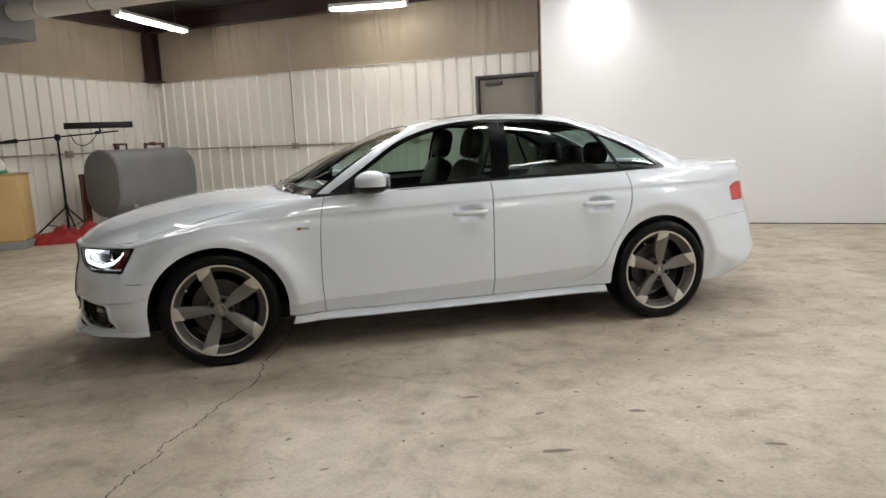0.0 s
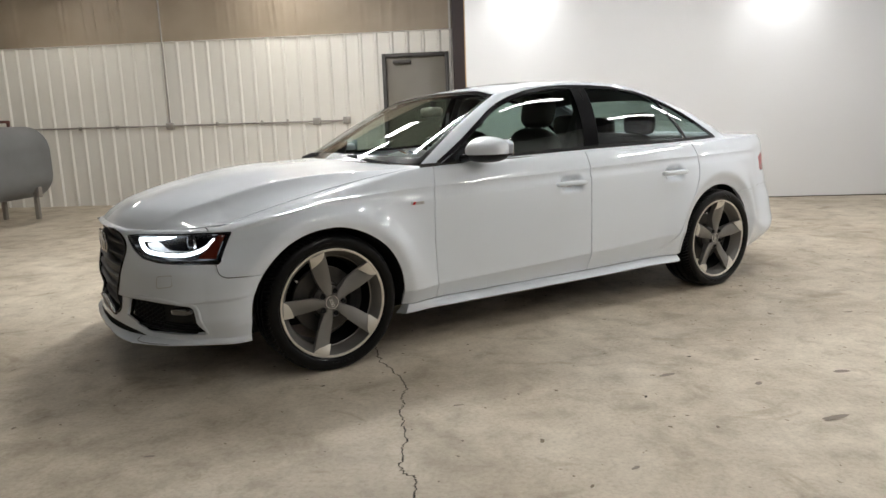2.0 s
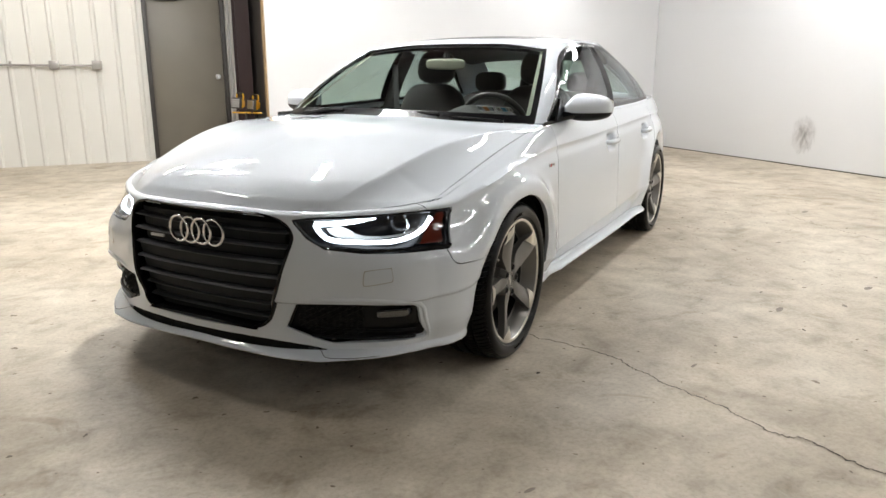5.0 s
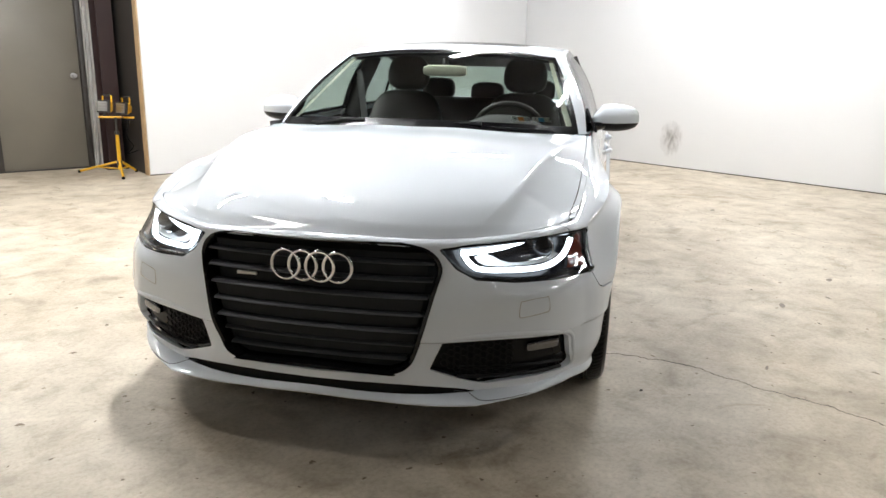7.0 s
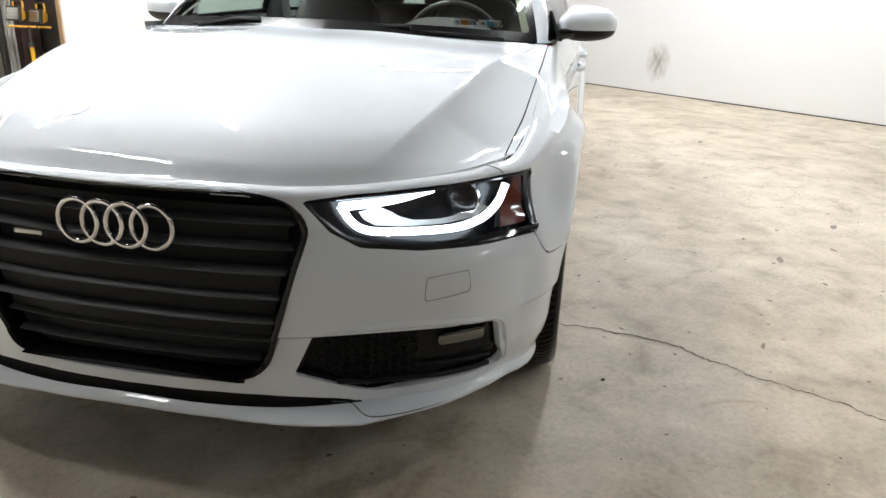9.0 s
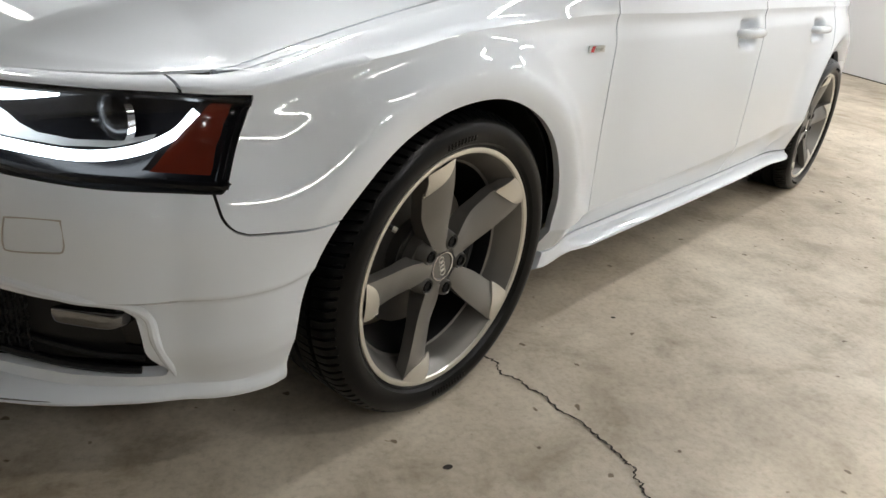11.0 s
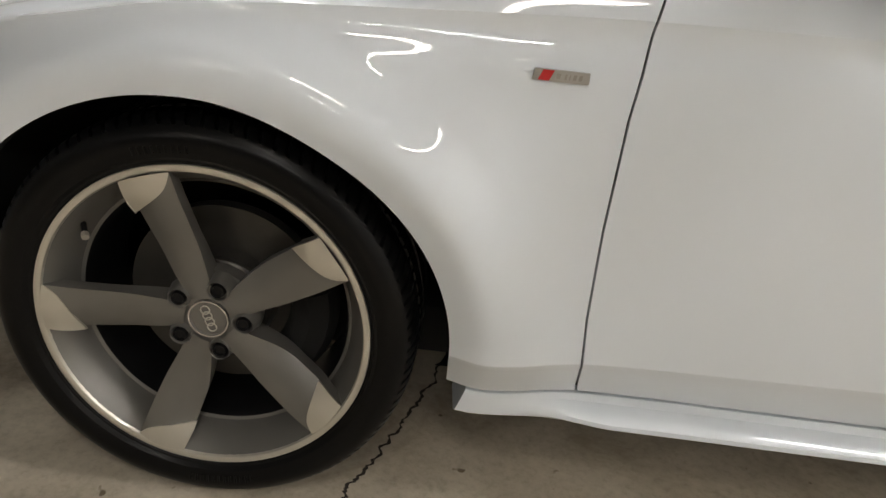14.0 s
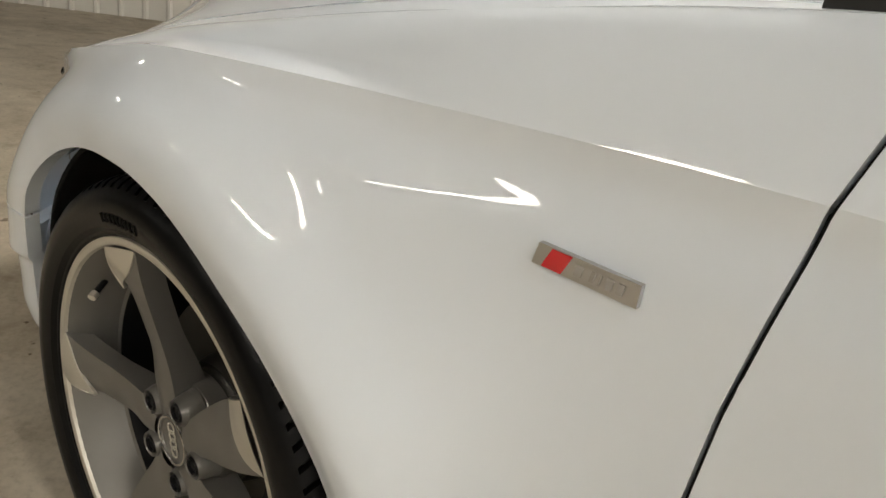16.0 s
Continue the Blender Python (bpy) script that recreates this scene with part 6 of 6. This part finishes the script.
# headlining and pillar trims
g = np.array(roof_skin.p)
V, F = [], []
for sg in (-1, 1):
    o = len(V)
    V += [(x, sg * y * 0.985, z - 0.035) for x, y, z in g]
    F += [[i + o for i in (f if sg < 0 else f[::-1])] for f in roof_skin.f]
put("headlining", as_mesh("headlining", V, F, M["dash"]), car, "dark headlining")
lo_pts, cc = spline(LOW, 331)
hi2, _ = spline(HIGH, 331)
for sg in (-1, 1):
    for a0, a1, name in ((1.90, 2.06, "pillar_trim"),):
        k0, k1 = int(a0 * 30), int(a1 * 30)
        V = []
        for k in range(k0, k1 + 1):
            for t in np.linspace(0.02, 0.97, 14):
                p = lo_pts[k] * (1 - t) + hi2[k] * t
                V.append((p[0] + 0.020, sg * (p[1] - 0.014), p[2] - 0.004))
        F = grid_faces(k1 - k0 + 1, 14)
        put(name, as_mesh(name, V, F, M["trim"]), car, "pale grey-green pillar trim")
    for x0, x1, z1 in ((1.66, 1.80, 1.30),):
        tb = tube([(1.70, sg * 0.755, 0.90), (1.735, sg * 0.70, 1.10), (1.76, sg * 0.615, 1.29)], 0.050, 8, flat=0.4)
        part("pillar_trim", tb, M["dash"], car, "dark middle pillar trim")
        belt = tube([(1.70, sg * 0.70, 1.20), (1.60, sg * 0.62, 0.80), (1.55, sg * 0.60, 0.55)], 0.022, 4, flat=0.15)
        part("seat_belt", belt, M["dash"], car, "dark seat belt")
    V = []
    xs = np.linspace(0.55, 3.0, 40)
    for x in xs:
        for z, d in ((0.30, 0.10), (0.55, 0.09), (0.80, 0.08), (0.90, 0.045), (0.935, 0.012)):
            V.append((float(x), sg * (float(edge_y(x)) + 0.04 - d - (0.03 if z > 0.92 else 0)), z))
    put("door_lining", as_mesh("door_lining", V, grid_faces(40, 5), M["dash"]), car, "black door lining")


# dated stickers low on the windscreen: two pairs
def sticker(y, colour, text_month, text_year):
    s = part("sticker", box(-0.0006, 0.0, -0.043, 0.043, -0.020, 0.020), M["paper"], car, "small dated inspection sticker behind the windscreen")
    s.matrix_basis = pose(0.640, y, 0.985, 0, -57, -9)
    part("sticker_field", box(-0.0016, -0.0008, -0.014, 0.014, -0.018, 0.018), M[colour], s, "coloured field")
    for t, dy in ((text_month, -0.029), (text_year, 0.029)):
        cu = bpy.data.curves.new("number", "FONT")
        cu.body, cu.size, cu.extrude, cu.align_x, cu.align_y = t, 0.030, 0.0003, "CENTER", "CENTER"
        ob = new("number", cu)
        me = bpy.data.meshes.new_from_object(ob)
        bpy.data.objects.remove(ob)
        me.materials.append(M["ink"])
        n = put("number", me, s)
        n.matrix_basis = Matrix(((0, 0, -1, -0.0014), (-1, 0, 0, -dy), (0, 1, 0, 0), (0, 0, 0, 1)))


sticker(-0.455, "orange", "4", "13")
sticker(-0.550, "blue", "4", "13")


# ---- loose things in the room ----
def oil_tank():
    t = thing("oil_tank", pose(-5.30, 3.90, 0), "grey steel fuel oil tank on short legs near the wall", "tank")
    w, h, length, z0 = 0.69, 0.98, 1.62, 0.28
    r = w / 2
    prof = [(r * math.cos(a), z0 + h - r + r * math.sin(a)) for a in np.linspace(0, math.pi, 22)] + [(r * math.cos(a), z0 + r + r * math.sin(a)) for a in np.linspace(math.pi, 2 * math.pi, 22)]
    V, rows = [], [(0.0, 0.90), (0.004, 0.96), (0.02, 0.99), (0.045, 1.0), (length - 0.045, 1.0), (length - 0.02, 0.99), (length, 0.95)]
    c = z0 + h / 2
    for y, k in rows:
        V += [(x * k, y, c + (z - c) * (1 - (1 - k) * 0.7)) for x, z in prof]
    n = len(prof)
    F = [[i * n + j, i * n + (j + 1) % n, (i + 1) * n + (j + 1) % n, (i + 1) * n + j] for i in range(len(rows) - 1) for j in range(n)]
    F += [list(range(n))[::-1], [len(V) - n + j for j in range(n)]]
    ob = put("tank_body", as_mesh("tank_body", V, F, M["tank"]), t)
    ob.data.set_sharp_from_angle(angle=radians(40))
    weld(ob)
    rim = [(x * 1.0, 0.03, z) for x, z in prof]
    part("weld_seam", tube(rim, 0.008, 6, closed=True), M["tank"], t)
    for y in (0.30, length - 0.30):
        for sx in (-1, 1):
            part("leg", box(sx * 0.24 - 0.025, sx * 0.24 + 0.025, y - 0.03, y + 0.03, 0.0, z0 + 0.10, 0.004), M["galv"], t, "short steel leg")
            part("bracket", box(sx * 0.29 - 0.025, sx * 0.29 + 0.025, y - 0.04, y + 0.04, z0 + 0.02, z0 + 0.16, 0.006), M["galv"], t)
    top = z0 + h
    part("filler_cap", lathe([(0.0, 0.09), (0.05, 0.09), (0.055, 0.06), (0.04, 0.055), (0.04, -0.01)], 20, "z"), M["iron"], t, "rusty filler cap").matrix_basis = pose(0, 0.35, top)
    part("vent_pipe", tube([(0.02, 0.52, top - 0.02), (0.02, 0.52, top + 0.075), (0.02, 0.40, top + 0.075)], 0.016, 8), M["iron"], t)
    for y in (0.92, 1.30):
        part("fitting", tube([(0, y, top - 0.02), (0, y, top + 0.07)], 0.024, 10), M["iron"], t)
    part("pipe", tube([(0, 0.90, top + 0.065), (0, 1.32, top + 0.065)], 0.020, 10), M["iron"], t, "rusty iron pipe")
    part("gauge", blob((0, 1.08, top + 0.07), (0.08, 0.10, 0.06), 3, 16, 10), M["iron"], t)
    return t


oil_tank()
board = thing("plank", pose(-5.72, 3.96, 0, 0, 0, 4), "brown wooden board leaning behind the tank", "board")
part("board", box(-0.02, 0.02, -0.07, 0.07, 0.0, 0.92, 0.003), M["iron"], board)


def boom_stand():
    s = thing("boom_stand", pose(-6.25, 4.05, 0), "black tripod stand with a boom arm", "stand")
    for k in range(3):
        a = radians(95 + 120 * k)
        part("leg", tube([(0, 0, 0.42), (0.46 * math.cos(a), 0.46 * math.sin(a), 0.015)], 0.013, 8), M["plastic"], s)
        part("brace", tube([(0, 0, 0.10), (0.30 * math.cos(a), 0.30 * math.sin(a), 0.155)], 0.008, 6), M["plastic"], s)
    part("column", tube([(0, 0, 0.08), (0, 0, 1.47)], [0.019, 0.015], 10), M["plastic"], s)
    part("collar", lathe([(0.0, 0.40), (0.03, 0.40), (0.03, 0.46), (0.0, 0.46)], 16, "z"), M["plastic"], s)
    part("clamp", blob((0, 0, 1.48), (0.07, 0.09, 0.10), 3, 14, 10), M["plastic"], s)
    part("boom", tube([(-0.40, -0.51, 1.44), (0.52, 0.68, 1.55)], 0.012, 8), M["plastic"], s)
    part("counterweight", tube([(-0.47, -0.59, 1.43), (-0.33, -0.41, 1.45)], [0.02, 0.035], 10), M["plastic"], s)
    part("clamp", blob((0.34, 0.45, 1.535), (0.06, 0.10, 0.05), 3, 14, 10), M["plastic"], s)
    c, _ = spline([(0.10, 0.14, 1.53), (0.14, 0.20, 1.38), (0.22, 0.30, 1.35), (0.30, 0.40, 1.45), (0.34, 0.45, 1.56)], 24)
    part("cable", tube(c, 0.007, 6), M["plastic"], s, "hanging black cable")
    return s


boom_stand()
bar = thing("light_bar", pose(-5.80, 4.43, 1.63, 0, 0, 50), "flat black unlit light bar on the boom", "light bar")
part("bar_body", box(-0.48, 0.48, -0.03, 0.03, -0.035, 0.06, 0.008), M["plastic"], bar)
part("bracket", tube([(0.0, 0.0, -0.035), (0.02, 0.0, -0.085)], 0.014, 8), M["plastic"], bar)


def tarp():
    """A crumpled heap of red cloth."""
    bm = bmesh.new()
    n, m = 46, 26
    g = []
    for i in range(n):
        row = []
        for j in range(m):
            u, v = i / (n - 1) * 2 - 1, j / (m - 1) * 2 - 1
            e = max(0.0, 1 - (abs(u) ** 3 + abs(v) ** 3))
            h = e ** 0.4 * (0.12 + 0.15 * noise.noise((u * 3.4, v * 2.1, 3)) + 0.15 * abs(noise.noise((u * 6, v * 5, 7))) + 0.05 * noise.noise((u * 14, v * 12, 2)))
            row.append(bm.verts.new((u * 0.74 + 0.05 * noise.noise((u * 3, v * 3, 11)), v * 0.30 + 0.06 * noise.noise((u * 3, v * 3, 5)), max(0.002, h))))
        g.append(row)
    for i in range(n - 1):
        for j in range(m - 1):
            bm.faces.new((g[i][j], g[i + 1][j], g[i + 1][j + 1], g[i][j + 1]))
    t = thing("tarp", pose(-5.30, 3.52, 0, 0, 0, 38), "crumpled red tarpaulin heaped on the floor", "tarpaulin")
    part("cloth", bm, M["tarp"], t, "", 70)
    return t


tarp()
cab = thing("cabinet", pose(-6.0, 2.74, 0, 0, 0, 40), "tan laminate cabinet on a grey base", "cabinet")
part("base", box(-0.42, 0.42, -0.36, 0.36, 0.0, 0.10, 0.008), M["grey_plastic"], cab, "grey plinth")
part("body", box(-0.38, 0.38, -0.33, 0.33, 0.10, 0.98, 0.025, 3), M["tan"], cab)
part("top_panel", box(-0.39, 0.39, -0.34, 0.34, 0.98, 1.0, 0.006), M["tan"], cab)
bag = thing("bag", pose(-5.86, 2.66, 1.0), "white and green plastic bag on the cabinet", "bag")
part("sack", blob((0, 0, 0.11), (0.30, 0.30, 0.22), 2.6, 24, 14), M["white_plastic"], bag)
part("band", blob((0, 0, 0.03), (0.34, 0.34, 0.06), 3, 24, 8), M["green"], bag, "green band")
ap = thing("appliance", pose(-5.84, 2.02, 0, 0, 0, 40), "white metal appliance beside the cabinet", "appliance")
part("casing", box(-0.3, 0.3, -0.3, 0.3, 0.02, 0.92, 0.02), M["white_plastic"], ap)
part("foot", box(-0.28, 0.28, -0.28, 0.28, 0.0, 0.02), M["grey_plastic"], ap, "grey foot")

duct = thing("unit_heater", pose(-6.1, 2.95, 2.75), "grey sheet-metal heater casing hung under the roof", "heater")
part("casing", box(-0.60, 0.60, -0.35, 0.35, 0.0, 0.50, 0.01), M["tank"], duct)
for x, y in ((-0.5, -0.25), (0.5, 0.25), (0.5, -0.25), (-0.5, 0.25)):
    part("rod", tube([(x, y, 0.5), (x, y, TOP - 2.75)], 0.008, 6), M["galv"], duct)
pipe = thing("lagged_pipe", pose(0, 0, 0), "pale wrapped duct under the roof", "duct")
part("duct", tube([(-5.45, 2.98, 3.09), (-4.4, 2.95, 3.075), (-3.2, 2.92, 3.06), (-2.2, 2.9, 3.05)], 0.13, 18), M["lamp_white"], pipe)
for x in (-4.9, -4.0, -3.0, -2.3):
    part("band", tube([(x - 0.012, 2.94, 3.07), (x + 0.012, 2.94, 3.07)], 0.137, 18), M["strip"], pipe, "grey band")
    part("hanger", tube([(x, 2.94, 3.19), (x, 2.94, TOP)], 0.006, 6), M["galv"], pipe)


def work_light():
    """Two halogen heads on a yellow tripod."""
    w = thing("work_light", pose(0.635, 5.98, 0, 0, 0, -15), "yellow twin-head halogen work light on a tripod", "work light")
    for a, r in ((-88, 0.45), (32, 0.20), (152, 0.47)):
        c, d = math.cos(radians(a)), math.sin(radians(a))
        part("leg", tube([(0.02 * c, 0.02 * d, 0.14), (r * c, r * d, 0.02)], 0.013, 8), M["yellow"], w)
        part("brace", tube([(0.018 * c, 0.018 * d, 0.062), (r * 0.55 * c, r * 0.55 * d, 0.074)], 0.008, 6), M["yellow"], w)
        part("rubber_foot", blob((r * c, r * d, 0.018), (0.038, 0.038, 0.034), 2.5, 10, 8), M["rubber"], w)
    part("pole", tube([(0, 0, 0.05), (0, 0, 0.46)], 0.020, 12), M["yellow"], w)
    part("pole_upper", tube([(0, 0, 0.46), (0, 0, 0.63)], 0.014, 10), M["frame"], w, "black upper pole")
    part("collar", lathe([(0.0, 0.44), (0.027, 0.44), (0.027, 0.475), (0.0, 0.475)], 14, "z"), M["frame"], w)
    part("hub", lathe([(0.0, 0.10), (0.03, 0.10), (0.03, 0.15), (0.0, 0.15)], 14, "z"), M["frame"], w)
    part("cross_bar", tube([(-0.17, 0, 0.635), (0.19, 0, 0.625)], 0.011, 8), M["yellow"], w)
    for x, turn in ((-0.105, -40), (0.075, -50)):
        h = put("lamp_head", None, w, "black-rimmed halogen head with a yellow back")
        h.matrix_basis = pose(x, 0, 0.735 - 0.12 * x, -8, 0, turn)
        part("bezel", box(-0.080, 0.080, -0.022, 0.012, -0.068, 0.068, 0.010), M["frame"], h, "black lamp rim")
        part("lamp_glass", box(-0.064, 0.064, -0.0265, -0.0225, -0.052, 0.052, 0.001), M["satin"], h, "bright lamp glass")
        back = box(-0.074, 0.074, 0.0125, 0.095, -0.062, 0.062, 0.006)
        for v in back.verts:
            k = 1 - 0.45 * float(smooth(v.co.y, 0.015, 0.095))
            v.co.x *= k
            v.co.z *= k
        part("shell", back, M["yellow"], h, "yellow lamp back")
        for s in (-1, 1):
            part("handle_post", tube([(s * 0.055, 0.05, 0.050), (s * 0.055, 0.045, 0.112), (s * 0.046, 0.043, 0.124)], 0.009, 8), M["yellow"], h)
        part("handle_grip", tube([(-0.050, 0.043, 0.126), (0.050, 0.043, 0.126)], 0.011, 8), M["frame"], h, "black handle grip")
        for q in (-0.03, 0.0, 0.03):
            part("guard_wire", tube([(-0.070, -0.031, q), (0.070, -0.031, q)], 0.0016, 5), M["galv"], h)
        part("yoke", tube([(0, 0.02, -0.060), (0, 0.0, -0.105)], 0.010, 6), M["frame"], h)
    c, _ = spline([(0.06, 0.02, 0.70), (0.13, 0.03, 0.60), (0.10, 0.05, 0.42), (0.16, 0.08, 0.30), (0.09, 0.05, 0.22), (0.30, 0.15, 0.28)], 40)
    part("cable", tube(c, 0.005, 6), M["rubber"], w, "black cable")
    return w


work_light()


# ---- marks on the floor and walls ----
def crack(points, width, seed, name="floor_crack"):
    """A ragged open crack: a thin dark strip that wanders along the slab."""
    rnd = random.Random(seed)
    P, _ = spline([(x, y, 0) for x, y in points], 40 * (len(points) - 1))
    V = []
    wob = 0.0
    for k, p in enumerate(P):
        wob = 0.82 * wob + rnd.uniform(-0.006, 0.006)
        t = P[min(k + 1, len(P) - 1)] - P[max(k - 1, 0)]
        nrm = np.array([-t[1], t[0]]) / (np.hypot(t[0], t[1]) + 1e-9)
        w = width * rnd.uniform(0.45, 1.4) * min(1, (len(P) - k) / 14 + 0.2) * min(1, k / 8 + 0.25)
        c = p[:2] + nrm * wob
        V += [(*q, floor_z(*q) + 0.0022) for q in (c + nrm * w / 2, c - nrm * w / 2)]
    return tagged(put(name, as_mesh(name, V, grid_faces(len(P), 2), M["crack"], flat=True)), "ragged dark crack across the concrete floor", "crack", kind="structure")


crack([(0.45, 0.10), (0.62, -0.28), (0.69, -0.53), (0.74, -0.65), (0.875, -0.90), (0.89, -1.06), (0.91, -1.23), (0.955, -1.42), (0.965, -1.66), (1.02, -1.75), (1.05, -1.93), (1.10, -2.12), (1.13, -2.5), (1.05, -3.1), (1.2, -4.0)], 0.0060, 5)
crack([(4.2, 0.9), (4.05, 0.5), (4.0, 0.1), (3.85, -0.4)], 0.0035, 9, "hairline_crack")


def mark(x, y, sx, sy, turn, material, label, seed, name="stain"):
    rnd = random.Random(seed)
    n = 18
    r = [1 + rnd.uniform(-0.35, 0.35) for _ in range(n)]
    r = [(r[i - 1] + r[i] + r[(i + 1) % n]) / 3 for i in range(n)]
    c, s = math.cos(radians(turn)), math.sin(radians(turn))
    V = []
    for i in range(n):
        a = 2 * math.pi * i / n
        u, v = sx * r[i] * math.cos(a), sy * r[i] * math.sin(a)
        px, py = x + u * c - v * s, y + u * s + v * c
        V.append((px, py, floor_z(px, py) + 0.0021))
    return tagged(put(name, as_mesh(name, V, [list(range(n))], material, flat=True)), label, "stain", "floor marks", "structure")


for k, (x, y, sx, sy, turn) in enumerate(((2.04, -0.80, 0.045, 0.014, 30), (2.81, -0.75, 0.040, 0.016, 10), (2.40, -0.90, 0.028, 0.012, 60), (1.13, -1.14, 0.026, 0.006, 20), (0.51, -0.93, 0.010, 0.008, 0),
                                          (1.13, -0.36, 0.008, 0.006, 0), (2.55, -1.25, 0.06, 0.015, 25), (3.35, -0.95, 0.05, 0.012, 10), (1.75, -1.65, 0.02, 0.008, 40), (3.3, 0.25, 0.03, 0.012, 0), (4.4, 0.9, 0.05, 0.02, 20),
                                          (0.05, -1.6, 0.02, 0.007, 15), (1.9, -1.05, 0.014, 0.006, 70), (2.2, -0.55, 0.012, 0.006, 20), (0.2, -2.1, 0.016, 0.006, 80))):
    mark(x, y, sx, sy, turn, M["stain"] if sx > 0.015 else M["crack"], "small dark stain on the concrete floor", 40 + k)
arc = [(2.72 + 0.12 * math.cos(t), -1.95 + 0.16 * math.sin(t)) for t in np.linspace(-0.9, 1.0, 9)]
V = []
for k, (x, y) in enumerate(arc):
    w = 0.016 * math.sin(math.pi * (k + 0.6) / 9)
    V += [(x - w, y, 0.0023), (x + w, y, 0.0023)]
tagged(put("scuff_mark", as_mesh("scuff_mark", V, grid_faces(9, 2), M["stain"], flat=True)), "curved dark scuff on the concrete floor", "stain", "floor marks", "structure")


def smear():
    """Soot rubbed thinly over paint: patchy, fading out at its rim."""
    m = bpy.data.materials.new("rubbed_soot")
    m.use_nodes = True
    nt = m.node_tree
    b, out = nt.nodes["Principled BSDF"], nt.nodes["Material Output"]
    b.inputs["Base Color"].default_value, b.inputs["Roughness"].default_value = (0.25, 0.19, 0.15, 1), 0.8
    co = nt.nodes.new("ShaderNodeTexCoord")
    noise = nt.nodes.new("ShaderNodeTexNoise")
    noise.inputs["Scale"].default_value, noise.inputs["Detail"].default_value = 15.0, 6
    mp = nt.nodes.new("ShaderNodeMapping")
    mp.inputs["Scale"].default_value = (1, 1.6, 0.7)
    nt.links.new(co.outputs["Object"], mp.inputs[0])
    nt.links.new(mp.outputs[0], noise.inputs["Vector"])
    mp2 = nt.nodes.new("ShaderNodeMapping")
    mp2.inputs["Rotation"].default_value = (radians(22), 0, 0)
    mp2.inputs["Scale"].default_value = (1, 4.0, 2.8)
    nt.links.new(co.outputs["Object"], mp2.inputs[0])
    ball = nt.nodes.new("ShaderNodeTexGradient")
    ball.gradient_type = "SPHERICAL"
    nt.links.new(mp2.outputs[0], ball.inputs[0])
    mul = nt.nodes.new("ShaderNodeMath")
    mul.operation = "MULTIPLY"
    nt.links.new(noise.outputs["Fac"], mul.inputs[0])
    nt.links.new(ball.outputs["Fac"], mul.inputs[1])
    r = nt.nodes.new("ShaderNodeMapRange")
    r.inputs["From Min"].default_value, r.inputs["From Max"].default_value = 0.14, 0.60
    r.inputs["To Max"].default_value = 0.55
    nt.links.new(mul.outputs[0], r.inputs["Value"])
    clear, mix = nt.nodes.new("ShaderNodeBsdfTransparent"), nt.nodes.new("ShaderNodeMixShader")
    nt.links.new(r.outputs[0], mix.inputs[0])
    nt.links.new(clear.outputs[0], mix.inputs[1])
    nt.links.new(b.outputs[0], mix.inputs[2])
    nt.links.new(mix.outputs[0], out.inputs[0])
    return m


def wall_scuff():
    """A sooty rub mark on the painted east wall."""
    V = [(0.0, 0.42 * math.cos(a), 0.38 * math.sin(a)) for a in [2 * math.pi * i / 40 for i in range(40)]]
    ob = put("wall_scuff", as_mesh("wall_scuff", V, [list(range(40))], smear(), flat=True))
    ob.matrix_basis = pose(RIGHT - 0.003, 2.90, 0.39)
    tagged(ob, "smeared grey soot scuff on the white painted wall", "scuff", kind="structure")


wall_scuff()
